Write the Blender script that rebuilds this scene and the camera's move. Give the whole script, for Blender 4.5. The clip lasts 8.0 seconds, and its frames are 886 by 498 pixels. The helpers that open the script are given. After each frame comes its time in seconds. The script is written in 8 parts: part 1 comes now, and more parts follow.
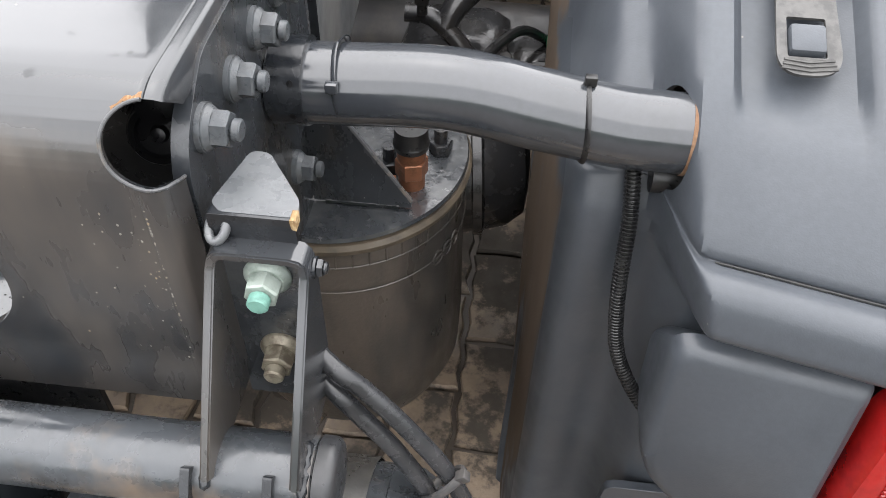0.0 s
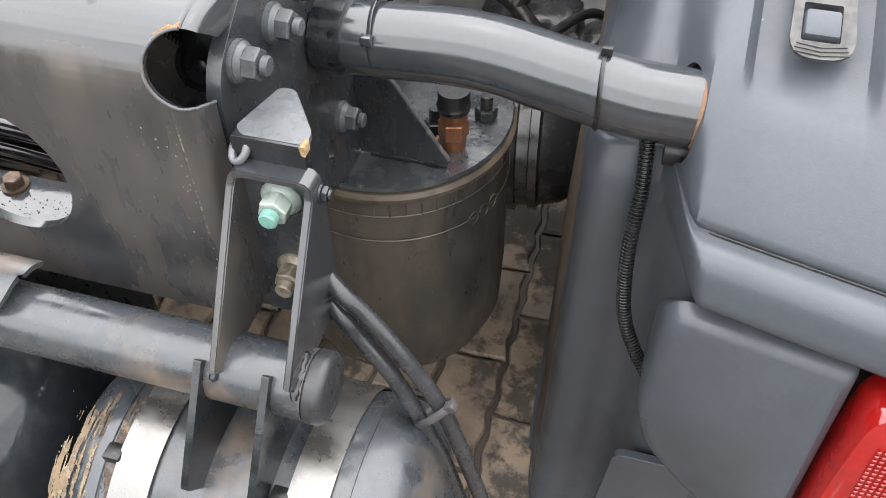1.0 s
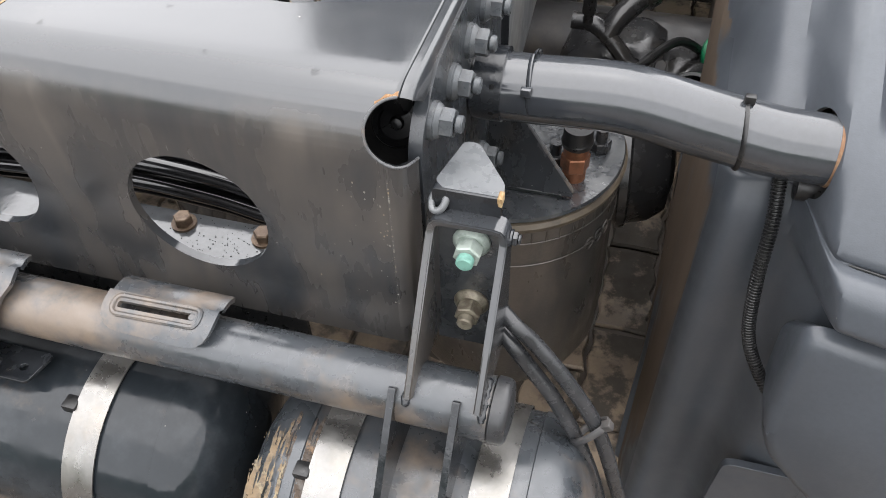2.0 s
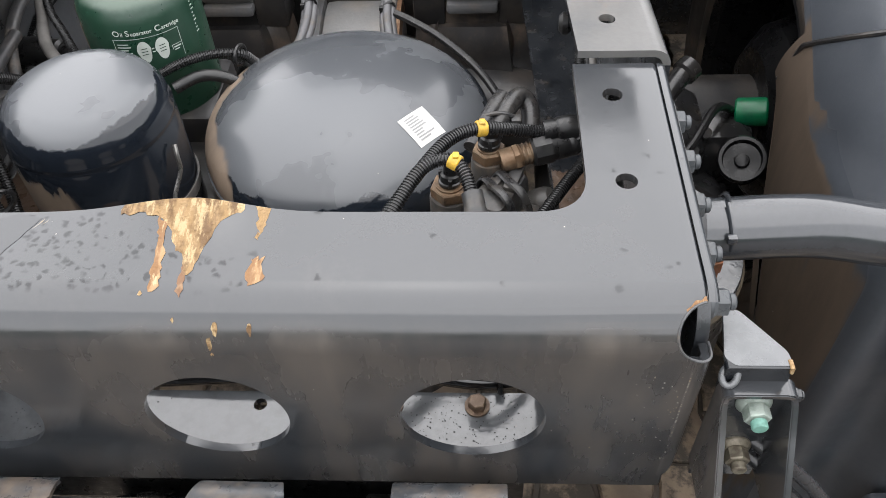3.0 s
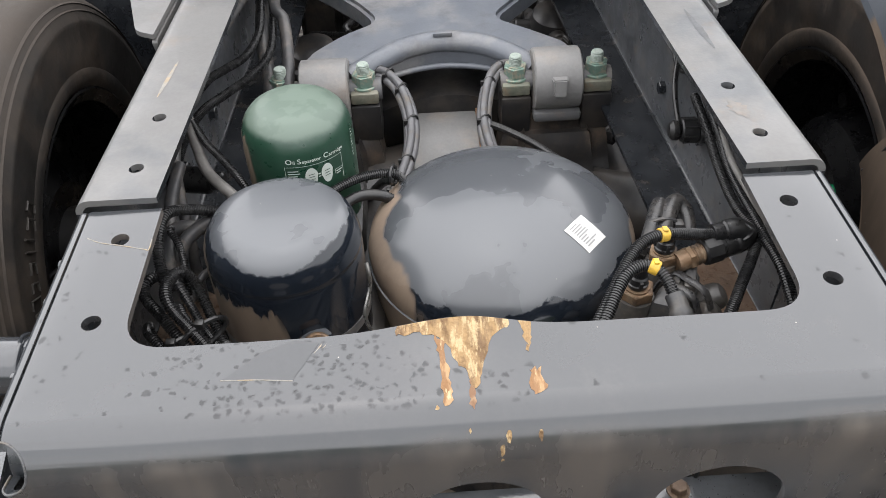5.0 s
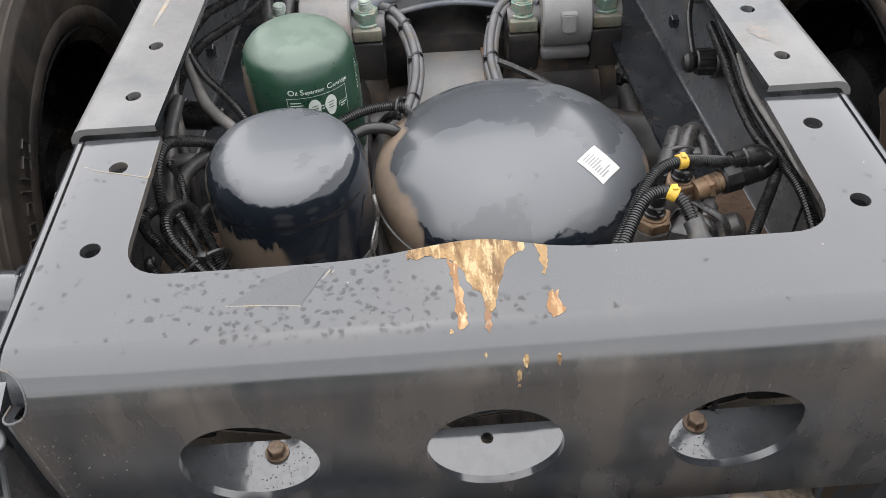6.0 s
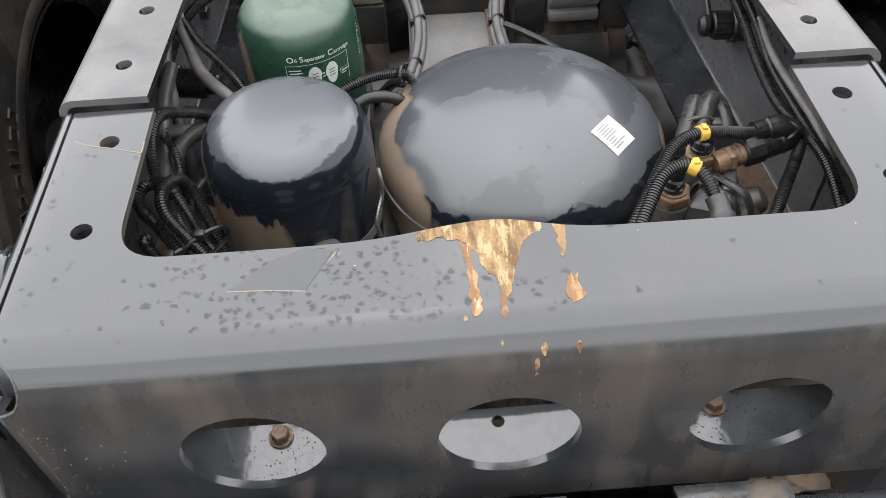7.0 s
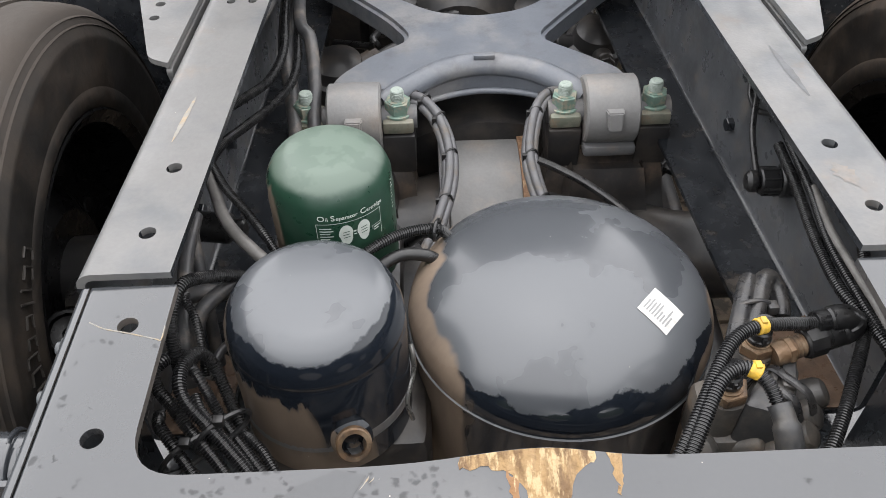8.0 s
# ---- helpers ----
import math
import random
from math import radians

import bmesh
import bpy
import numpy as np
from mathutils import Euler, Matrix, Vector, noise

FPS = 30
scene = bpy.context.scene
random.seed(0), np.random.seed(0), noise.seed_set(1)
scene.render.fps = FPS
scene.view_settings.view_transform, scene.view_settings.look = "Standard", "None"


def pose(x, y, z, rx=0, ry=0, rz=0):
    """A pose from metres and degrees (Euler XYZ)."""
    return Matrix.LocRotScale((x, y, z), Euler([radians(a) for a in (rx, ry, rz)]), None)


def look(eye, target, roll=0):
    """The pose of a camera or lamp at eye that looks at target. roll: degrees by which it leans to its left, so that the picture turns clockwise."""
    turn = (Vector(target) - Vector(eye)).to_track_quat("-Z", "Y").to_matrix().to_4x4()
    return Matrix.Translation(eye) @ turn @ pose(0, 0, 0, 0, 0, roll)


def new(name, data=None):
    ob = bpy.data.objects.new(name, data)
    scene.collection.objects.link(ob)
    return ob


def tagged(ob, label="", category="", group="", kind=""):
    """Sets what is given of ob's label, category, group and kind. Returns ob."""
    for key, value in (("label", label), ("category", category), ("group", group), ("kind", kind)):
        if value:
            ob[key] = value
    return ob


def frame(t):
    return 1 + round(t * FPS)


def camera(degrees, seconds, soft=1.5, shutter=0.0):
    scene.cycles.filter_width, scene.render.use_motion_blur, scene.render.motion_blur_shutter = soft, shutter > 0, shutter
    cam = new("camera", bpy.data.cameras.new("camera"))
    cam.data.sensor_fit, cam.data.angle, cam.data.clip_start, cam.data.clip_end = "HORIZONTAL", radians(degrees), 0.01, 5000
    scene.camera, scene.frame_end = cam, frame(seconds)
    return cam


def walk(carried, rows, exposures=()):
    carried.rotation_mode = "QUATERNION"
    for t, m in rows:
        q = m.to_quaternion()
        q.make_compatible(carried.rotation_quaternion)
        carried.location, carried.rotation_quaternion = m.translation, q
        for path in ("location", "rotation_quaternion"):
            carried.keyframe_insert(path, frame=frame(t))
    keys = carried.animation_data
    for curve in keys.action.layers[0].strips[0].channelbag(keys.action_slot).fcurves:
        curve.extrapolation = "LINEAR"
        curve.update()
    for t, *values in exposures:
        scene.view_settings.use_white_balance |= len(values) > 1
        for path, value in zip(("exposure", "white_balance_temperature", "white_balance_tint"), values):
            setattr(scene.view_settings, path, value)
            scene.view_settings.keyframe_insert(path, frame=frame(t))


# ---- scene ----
cam = camera(56.7, 8.0, soft=0.8)
PATH = [
    (0, (0.597, -0.313, 1.21), (0.47, 1.054, -0.244), 1.6),
    (0.2, (0.647, -0.325, 1.204), (0.404, 1.023, -0.254), 1.1),
    (0.5, (0.669, -0.335, 1.204), (0.36, 0.992, -0.26), 1.4),
    (1, (0.678, -0.359, 1.224), (0.313, 0.946, -0.247), -0.3),
    (1.2, (0.679, -0.371, 1.227), (0.31, 0.934, -0.243), -0.5),
    (2.3, (0.47, -0.429, 1.336), (0.074, 0.857, -0.144), -2.6),
    (2.5, (0.398, -0.438, 1.368), (0.054, 0.847, -0.125), -3.6),
    (2.7, (0.334, -0.42, 1.398), (0.085, 0.883, -0.099), -3.5),
    (3, (0.235, -0.361, 1.438), (0.135, 0.966, -0.055), -3.2),
    (3.2, (0.173, -0.32, 1.47), (0.149, 1.012, -0.022), -3.0),
    (3.5, (0.112, -0.297, 1.504), (0.116, 1.037, 0.013), -2.5),
    (3.7, (0.075, -0.289, 1.531), (0.057, 1.031, 0.028), -3.1),
    (4, (-0.018, -0.297, 1.53), (-0.004, 1.106, 0.105), -2.5),
    (4.2, (-0.048, -0.316, 1.539), (-0.025, 1.154, 0.184), -2.3),
    (5.5, (-0.025, -0.41, 1.497), (0.016, 1.044, 0.125), -2.6),
    (6, (-0.046, -0.395, 1.474), (-0.014, 1.01, 0.05), -2.9),
    (6.5, (-0.059, -0.389, 1.467), (-0.018, 0.98, 0.009), -2.7),
    (7, (-0.058, -0.355, 1.458), (-0.022, 0.98, -0.031), -2.9),
    (7.5, (-0.082, -0.318, 1.487), (-0.046, 0.985, -0.03), -3.0),
    (7.7, (-0.07, -0.3, 1.501), (-0.024, 1.039, 0.017), -2.7),
    (8, (-0.079, -0.225, 1.504), (-0.057, 1.217, 0.118), -1.6),
]
walk(cam, [(t, look(eye, target, roll)) for t, eye, target, roll in PATH], exposures=[(0, 2.52), (0.5, 2.68), (1.2, 2.62), (2.4, 2.25), (3.2, 2.06), (8, 2.04)])

# ---- world, sun ----
world = bpy.data.worlds.new("overcast_sky")
scene.world = world
world.use_nodes = True
wn = world.node_tree
sky = wn.nodes.new("ShaderNodeTexSky")
sky.sky_type = "NISHITA"
sky.sun_disc = False
sky.sun_elevation = radians(75)
sky.sun_rotation = radians(350)
sky.air_density, sky.dust_density, sky.ozone_density = 1.0, 1.5, 1.0
hsv = wn.nodes.new("ShaderNodeHueSaturation")
hsv.inputs["Saturation"].default_value = 0.2
wn.links.new(sky.outputs[0], hsv.inputs["Color"])
back = wn.nodes["Background"]
back.inputs["Strength"].default_value = 0.15
cloud_cover = wn.nodes.new("ShaderNodeMix")
cloud_cover.data_type = "RGBA"
cloud_cover.inputs[0].default_value = 0.8
cloud_cover.inputs[7].default_value = (4.4, 4.4, 4.5, 1)
wn.links.new(hsv.outputs[0], cloud_cover.inputs[6])
wn.links.new(cloud_cover.outputs[2], back.inputs["Color"])
sun_data = bpy.data.lights.new("sun", "SUN")
sun_data.energy, sun_data.angle, sun_data.color = 0.7, radians(120), (1.0, 0.96, 0.95)
sun = new("sun", sun_data)
sun.matrix_world = look((-0.3, 1.6, 6), (0, 0, 0.5))


# ---- materials ----
def material(name, colour, rough=0.5, metal=0.0, second=None, patch=12.0, patch_edge=(0.45, 0.65), dirt=None, dirt_scale=5.0, dirt_edge=(0.5, 0.7),
             dirt_amount=0.8, grain=0.15, grain_scale=180.0, bump=0.15, bump_scale=250.0, coat=0.0, streak=1.0, rough_spread=0.12, per_object=0.0, dust=None, dust_edge=(0.5, 0.7),
             dust_rough=0.5, dust_scale=14.0, dust_wave=0.5, dust_low=0.8, shine=0.5,
             specks=0.0, speck_scale=160.0, grime_and_reflection=None, grime_and_reflection_amount=0.8, damp=False, relief=0.001, mud=(), mud_tone=1.0, streak_y=1.0):
    """A worn surface: two tones in patches, dirt over it, fine grain and relief, all at real size."""
    m = bpy.data.materials.new(name)
    m.use_nodes = True
    nt = m.node_tree
    bsdf = nt.nodes["Principled BSDF"]
    link = nt.links.new

    def node(kind, **values):
        n = nt.nodes.new(kind)
        for key, value in values.items():
            n.inputs[key].default_value = value
        return n

    place = node("ShaderNodeNewGeometry").outputs["Position"]
    stretch = nt.nodes.new("ShaderNodeVectorMath")
    stretch.operation = "MULTIPLY"
    stretch.inputs[1].default_value = (1, 1 / streak_y, 1 / streak)
    link(place, stretch.inputs[0])

    def cloud(scale, detail, vector, lo, hi, roughness=0.6):
        n = node("ShaderNodeTexNoise", Scale=scale, Detail=detail, Roughness=roughness)
        link(vector, n.inputs["Vector"])
        r = nt.nodes.new("ShaderNodeMapRange")
        r.interpolation_type = "SMOOTHSTEP"
        r.inputs["From Min"].default_value, r.inputs["From Max"].default_value = lo, hi
        link(n.outputs["Fac"], r.inputs["Value"])
        return r.outputs["Result"]

    def mix(a, b, fac, mode="MIX"):
        n = nt.nodes.new("ShaderNodeMix")
        n.data_type, n.blend_type = "RGBA", mode
        for value, slot in ((fac, 0), (a, 6), (b, 7)):
            if isinstance(value, (tuple, float, int)):
                n.inputs[slot].default_value = (*value, 1) if isinstance(value, tuple) else value
            else:
                link(value, n.inputs[slot])
        return n.outputs[2]

    def scaled(value, k):
        n = nt.nodes.new("ShaderNodeMath")
        n.operation = "MULTIPLY"
        n.inputs[1].default_value = k
        link(value, n.inputs[0])
        return n.outputs[0]

    base = colour
    if second:
        base = mix(colour, second, cloud(patch, 5, stretch.outputs[0], *patch_edge))
    fine = cloud(grain_scale, 3, place, 0.3, 0.7)
    base = mix(base, tuple(max(0.0, c * 0.45) for c in colour), scaled(fine, grain))
    if per_object:
        info = nt.nodes.new("ShaderNodeObjectInfo")
        base = mix(base, (0.02, 0.016, 0.013), scaled(info.outputs["Random"], per_object))
    rough_value = nt.nodes.new("ShaderNodeMapRange")
    rough_value.inputs["To Min"].default_value = max(0.03, rough - rough_spread)
    rough_value.inputs["To Max"].default_value = min(1.0, rough + rough_spread)
    link(cloud(patch * 2.3, 4, stretch.outputs[0], 0.3, 0.7), rough_value.inputs["Value"])
    rough_out = rough_value.outputs["Result"]
    if dirt:
        amount = scaled(cloud(dirt_scale, 6, stretch.outputs[0], *dirt_edge, roughness=0.7), dirt_amount)
        base = mix(base, dirt, amount)
        rise = nt.nodes.new("ShaderNodeMath")
        rise.operation, rise.use_clamp = "MULTIPLY_ADD", True
        rise.inputs[1].default_value = 0.35
        link(amount, rise.inputs[0])
        link(rough_out, rise.inputs[2])
        rough_out = rise.outputs[0]
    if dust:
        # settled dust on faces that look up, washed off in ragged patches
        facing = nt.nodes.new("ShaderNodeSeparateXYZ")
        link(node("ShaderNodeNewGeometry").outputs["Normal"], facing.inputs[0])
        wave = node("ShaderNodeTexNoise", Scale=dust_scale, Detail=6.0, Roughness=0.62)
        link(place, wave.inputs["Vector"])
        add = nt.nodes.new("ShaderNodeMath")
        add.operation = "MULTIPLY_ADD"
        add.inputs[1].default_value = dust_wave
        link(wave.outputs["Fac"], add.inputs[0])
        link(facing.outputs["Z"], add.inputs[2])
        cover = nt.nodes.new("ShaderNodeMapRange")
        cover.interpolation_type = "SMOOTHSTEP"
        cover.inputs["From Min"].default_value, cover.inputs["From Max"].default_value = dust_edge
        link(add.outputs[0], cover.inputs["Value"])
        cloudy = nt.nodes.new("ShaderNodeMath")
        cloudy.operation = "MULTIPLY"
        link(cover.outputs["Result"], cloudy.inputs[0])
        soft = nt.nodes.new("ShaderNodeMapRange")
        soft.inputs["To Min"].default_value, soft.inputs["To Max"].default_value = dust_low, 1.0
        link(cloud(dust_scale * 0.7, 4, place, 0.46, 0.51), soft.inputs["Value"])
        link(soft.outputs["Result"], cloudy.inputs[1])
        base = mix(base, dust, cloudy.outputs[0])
        dull = nt.nodes.new("ShaderNodeMix")
        link(cloudy.outputs[0], dull.inputs[0])
        link(rough_out, dull.inputs[2])
        dull.inputs[3].default_value = dust_rough
        rough_out = dull.outputs[0]
    if grime_and_reflection:
        # brown runs and blotches on upright faces: road film with ground reflection painted in
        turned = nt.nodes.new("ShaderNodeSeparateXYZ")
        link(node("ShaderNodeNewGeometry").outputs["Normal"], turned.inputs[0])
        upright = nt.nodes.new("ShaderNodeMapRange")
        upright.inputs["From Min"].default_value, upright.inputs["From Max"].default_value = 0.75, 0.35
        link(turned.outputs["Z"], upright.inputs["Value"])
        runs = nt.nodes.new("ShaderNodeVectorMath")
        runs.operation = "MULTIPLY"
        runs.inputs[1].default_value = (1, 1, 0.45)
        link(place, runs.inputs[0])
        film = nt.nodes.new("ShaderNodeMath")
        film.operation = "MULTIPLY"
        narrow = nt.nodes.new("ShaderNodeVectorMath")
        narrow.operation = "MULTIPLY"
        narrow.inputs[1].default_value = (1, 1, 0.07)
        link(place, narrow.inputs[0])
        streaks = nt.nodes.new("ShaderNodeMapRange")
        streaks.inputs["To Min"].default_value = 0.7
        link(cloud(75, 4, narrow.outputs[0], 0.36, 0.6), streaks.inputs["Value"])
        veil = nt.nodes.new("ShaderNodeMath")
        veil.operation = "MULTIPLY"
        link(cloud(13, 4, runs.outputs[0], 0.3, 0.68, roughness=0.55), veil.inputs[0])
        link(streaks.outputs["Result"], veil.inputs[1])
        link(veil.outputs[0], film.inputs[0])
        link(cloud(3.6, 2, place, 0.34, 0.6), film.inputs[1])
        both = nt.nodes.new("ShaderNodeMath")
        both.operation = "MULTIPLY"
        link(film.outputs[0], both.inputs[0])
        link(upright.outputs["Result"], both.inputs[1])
        cover = scaled(both.outputs[0], grime_and_reflection_amount)
        base = mix(base, grime_and_reflection, cover)
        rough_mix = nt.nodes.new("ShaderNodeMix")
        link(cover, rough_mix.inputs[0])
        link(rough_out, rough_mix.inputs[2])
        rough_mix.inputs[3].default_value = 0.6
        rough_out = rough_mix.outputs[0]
    for dx, dy, edge, low, high in mud:
        # dried splashes on the side that met the spray, with a ragged upper edge and washed streaks
        side_of = nt.nodes.new("ShaderNodeVectorMath")
        side_of.operation = "DOT_PRODUCT"
        side_of.inputs[1].default_value = (dx, dy, 0)
        link(node("ShaderNodeNewGeometry").outputs["Normal"], side_of.inputs[0])
        height = nt.nodes.new("ShaderNodeSeparateXYZ")
        link(place, height.inputs[0])
        tall = nt.nodes.new("ShaderNodeVectorMath")
        tall.operation = "MULTIPLY"
        tall.inputs[1].default_value = (1, 1, 0.25)
        link(place, tall.inputs[0])
        ragged = node("ShaderNodeTexNoise", Scale=55.0, Detail=5.0, Roughness=0.6)
        link(tall.outputs[0], ragged.inputs["Vector"])
        broad = node("ShaderNodeTexNoise", Scale=16.0, Detail=3.0)
        link(tall.outputs[0], broad.inputs["Vector"])

        def edge_of(value, noise_out, wave, lo, hi):
            add = nt.nodes.new("ShaderNodeMath")
            add.operation = "MULTIPLY_ADD"
            add.inputs[1].default_value = wave
            link(noise_out, add.inputs[0])
            link(value, add.inputs[2])
            r = nt.nodes.new("ShaderNodeMapRange")
            r.interpolation_type = "SMOOTHSTEP"
            r.inputs["From Min"].default_value, r.inputs["From Max"].default_value = lo + wave / 2, hi + wave / 2
            link(add.outputs[0], r.inputs["Value"])
            return r.outputs["Result"]
        sway, soft_edge = (0.16, 0.012) if edge > 0.95 else (0.5, 0.03)
        beside = edge_of(side_of.outputs["Value"], broad.outputs["Fac"], sway, edge - soft_edge, edge + soft_edge)
        under = edge_of(height.outputs["Z"], ragged.outputs["Fac"], 0.09, high + 0.004, high - 0.006)
        stuck = nt.nodes.new("ShaderNodeMath")
        stuck.operation = "MULTIPLY"
        link(beside, stuck.inputs[0])
        link(under, stuck.inputs[1])
        shade = mix(tuple(mud_tone * v for v in (0.17, 0.125, 0.088)), tuple(mud_tone * v for v in (0.095, 0.07, 0.05)), ragged.outputs["Fac"])
        base = mix(base, shade, scaled(stuck.outputs[0], 0.85))
        dry = nt.nodes.new("ShaderNodeMix")
        link(stuck.outputs[0], dry.inputs[0])
        link(rough_out, dry.inputs[2])
        dry.inputs[3].default_value = 0.8
        rough_out = dry.outputs[0]
    if specks:
        # sparse pale grit
        grit = node("ShaderNodeTexVoronoi", Scale=speck_scale)
        link(place, grit.inputs["Vector"])
        dot = nt.nodes.new("ShaderNodeMapRange")
        dot.inputs["From Min"].default_value, dot.inputs["From Max"].default_value = 0.13, 0.06
        link(grit.outputs["Distance"], dot.inputs["Value"])
        pick = nt.nodes.new("ShaderNodeSeparateColor")
        link(grit.outputs["Color"], pick.inputs[0])
        few = nt.nodes.new("ShaderNodeMath")
        few.operation = "GREATER_THAN"
        few.inputs[1].default_value = 1 - specks
        link(pick.outputs[0], few.inputs[0])
        seen = nt.nodes.new("ShaderNodeMath")
        seen.operation = "MULTIPLY"
        link(dot.outputs["Result"], seen.inputs[0])
        link(few.outputs[0], seen.inputs[1])
        base = mix(base, (0.28, 0.26, 0.23), seen.outputs[0])
    shine_out = None
    if damp:
        # soft damp spots in drifts on what faces up
        warp = node("ShaderNodeTexNoise", Scale=120.0, Detail=3.0)
        link(place, warp.inputs["Vector"])
        moved = nt.nodes.new("ShaderNodeVectorMath")
        moved.operation = "MULTIPLY_ADD"
        moved.inputs[1].default_value = (0.013, 0.011, 0.0)
        link(warp.outputs["Color"], moved.inputs[0])
        link(place, moved.inputs[2])
        spot = node("ShaderNodeTexVoronoi", Scale=125.0)
        link(moved.outputs[0], spot.inputs["Vector"])
        pool = nt.nodes.new("ShaderNodeMapRange")
        pool.interpolation_type = "SMOOTHSTEP"
        pool.inputs["From Min"].default_value, pool.inputs["From Max"].default_value = 0.5, 0.14
        link(spot.outputs["Distance"], pool.inputs["Value"])
        pick = nt.nodes.new("ShaderNodeSeparateColor")
        link(spot.outputs["Color"], pick.inputs[0])
        drift = nt.nodes.new("ShaderNodeMath")
        drift.operation = "LESS_THAN"
        link(pick.outputs[0], drift.inputs[0])
        def number(op, *values):
            n = nt.nodes.new("ShaderNodeMath")
            n.operation = op
            for k, value in enumerate(values):
                if isinstance(value, (int, float)):
                    n.inputs[k].default_value = value
                else:
                    link(value, n.inputs[k])
            return n.outputs[0]
        far = nt.nodes.new("ShaderNodeSeparateXYZ")
        link(place, far.inputs[0])
        spread = 0.035
        for cx, cy, rx, ry, tilt, most in ((-0.13, 0.06, 0.2, 0.055, 0.14, 0.95), (0.02, 0.045, 0.05, 0.045, 0.0, 0.75), (-0.375, 0.16, 0.035, 0.1, 0.0, 0.35), (-0.31, 0.03, 0.03, 0.02, 0.0, 0.3)):
            dx = number("SUBTRACT", far.outputs["X"], cx)
            dy = number("MULTIPLY_ADD", dx, tilt, number("SUBTRACT", far.outputs["Y"], cy))
            d = number("ADD", number("POWER", number("ABSOLUTE", number("DIVIDE", dx, rx)), 2.0), number("POWER", number("ABSOLUTE", number("DIVIDE", dy, ry)), 2.0))
            near = nt.nodes.new("ShaderNodeMapRange")
            near.interpolation_type = "SMOOTHSTEP"
            near.inputs["From Min"].default_value, near.inputs["From Max"].default_value = 1.15, 0.25
            near.inputs["To Max"].default_value = most
            link(d, near.inputs["Value"])
            spread = number("MAXIMUM", near.outputs["Result"], spread)
        dense = nt.nodes.new("ShaderNodeMath")
        dense.operation = "MULTIPLY"
        link(cloud(11.0, 3, place, 0.3, 0.52), dense.inputs[0])
        link(spread, dense.inputs[1])
        link(dense.outputs[0], drift.inputs[1])
        wet = nt.nodes.new("ShaderNodeMath")
        wet.operation = "MULTIPLY"
        link(pool.outputs["Result"], wet.inputs[0])
        link(drift.outputs[0], wet.inputs[1])
        flat = nt.nodes.new("ShaderNodeSeparateXYZ")
        link(node("ShaderNodeNewGeometry").outputs["Normal"], flat.inputs[0])
        level = nt.nodes.new("ShaderNodeMapRange")
        level.inputs["From Min"].default_value, level.inputs["From Max"].default_value = 0.9, 0.97
        link(flat.outputs["Z"], level.inputs["Value"])
        spot_here = nt.nodes.new("ShaderNodeMath")
        spot_here.operation = "MULTIPLY"
        link(wet.outputs[0], spot_here.inputs[0])
        link(level.outputs["Result"], spot_here.inputs[1])
        wet = spot_here
        base = mix(base, tuple(c * 0.5 for c in colour), scaled(wet.outputs[0], 0.9))
        less = nt.nodes.new("ShaderNodeMapRange")
        less.inputs["To Min"].default_value, less.inputs["To Max"].default_value = shine, shine * 0.6
        link(wet.outputs[0], less.inputs["Value"])
        shine_out = less.outputs["Result"]
    link(base, bsdf.inputs["Base Color"]) if not isinstance(base, tuple) else None
    link(rough_out, bsdf.inputs["Roughness"])
    bsdf.inputs["Metallic"].default_value = metal
    bsdf.inputs["Specular IOR Level"].default_value = shine
    if shine_out is not None:
        link(shine_out, bsdf.inputs["Specular IOR Level"])
    bsdf.inputs["Coat Weight"].default_value = coat
    if bump:
        n = node("ShaderNodeTexNoise", Scale=bump_scale, Detail=4.0)
        link(place, n.inputs["Vector"])
        b = node("ShaderNodeBump", Strength=bump, Distance=relief)
        link(n.outputs["Fac"], b.inputs["Height"])
        link(b.outputs["Normal"], bsdf.inputs["Normal"])
    return m


MUD = (0.13, 0.085, 0.05)
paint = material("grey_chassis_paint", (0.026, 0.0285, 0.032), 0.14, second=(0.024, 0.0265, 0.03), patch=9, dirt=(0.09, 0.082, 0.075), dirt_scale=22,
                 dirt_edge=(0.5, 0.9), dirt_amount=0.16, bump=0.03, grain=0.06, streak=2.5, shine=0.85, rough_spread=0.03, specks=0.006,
                 grime_and_reflection=(0.095, 0.081, 0.069), grime_and_reflection_amount=0.9, damp=True)
dull_paint = material("older_dull_grey_paint", (0.024, 0.0263, 0.0296), 0.18, second=(0.026, 0.028, 0.031), patch=30, bump=0.05, shine=0.74, rough_spread=0.05)
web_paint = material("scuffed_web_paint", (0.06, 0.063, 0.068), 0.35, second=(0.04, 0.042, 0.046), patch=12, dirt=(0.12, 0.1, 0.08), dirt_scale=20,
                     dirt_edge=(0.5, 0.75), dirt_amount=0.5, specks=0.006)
wet_mud = material("wet_brown_mud", (0.1, 0.062, 0.04), 0.35, second=(0.065, 0.042, 0.028), patch=40, dirt=(0.16, 0.11, 0.075), dirt_scale=50, bump=0.8, bump_scale=90, relief=0.003)
rim_paint = material("worn_and_highlit_rim_paint", (0.07, 0.072, 0.075), 0.3, second=(0.06, 0.062, 0.065), patch=60, dirt=(0.16, 0.13, 0.1), dirt_scale=40, bump=0.15)
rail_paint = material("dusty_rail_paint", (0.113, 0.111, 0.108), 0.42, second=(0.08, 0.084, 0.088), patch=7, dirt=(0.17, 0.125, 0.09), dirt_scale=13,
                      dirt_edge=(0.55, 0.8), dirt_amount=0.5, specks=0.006)
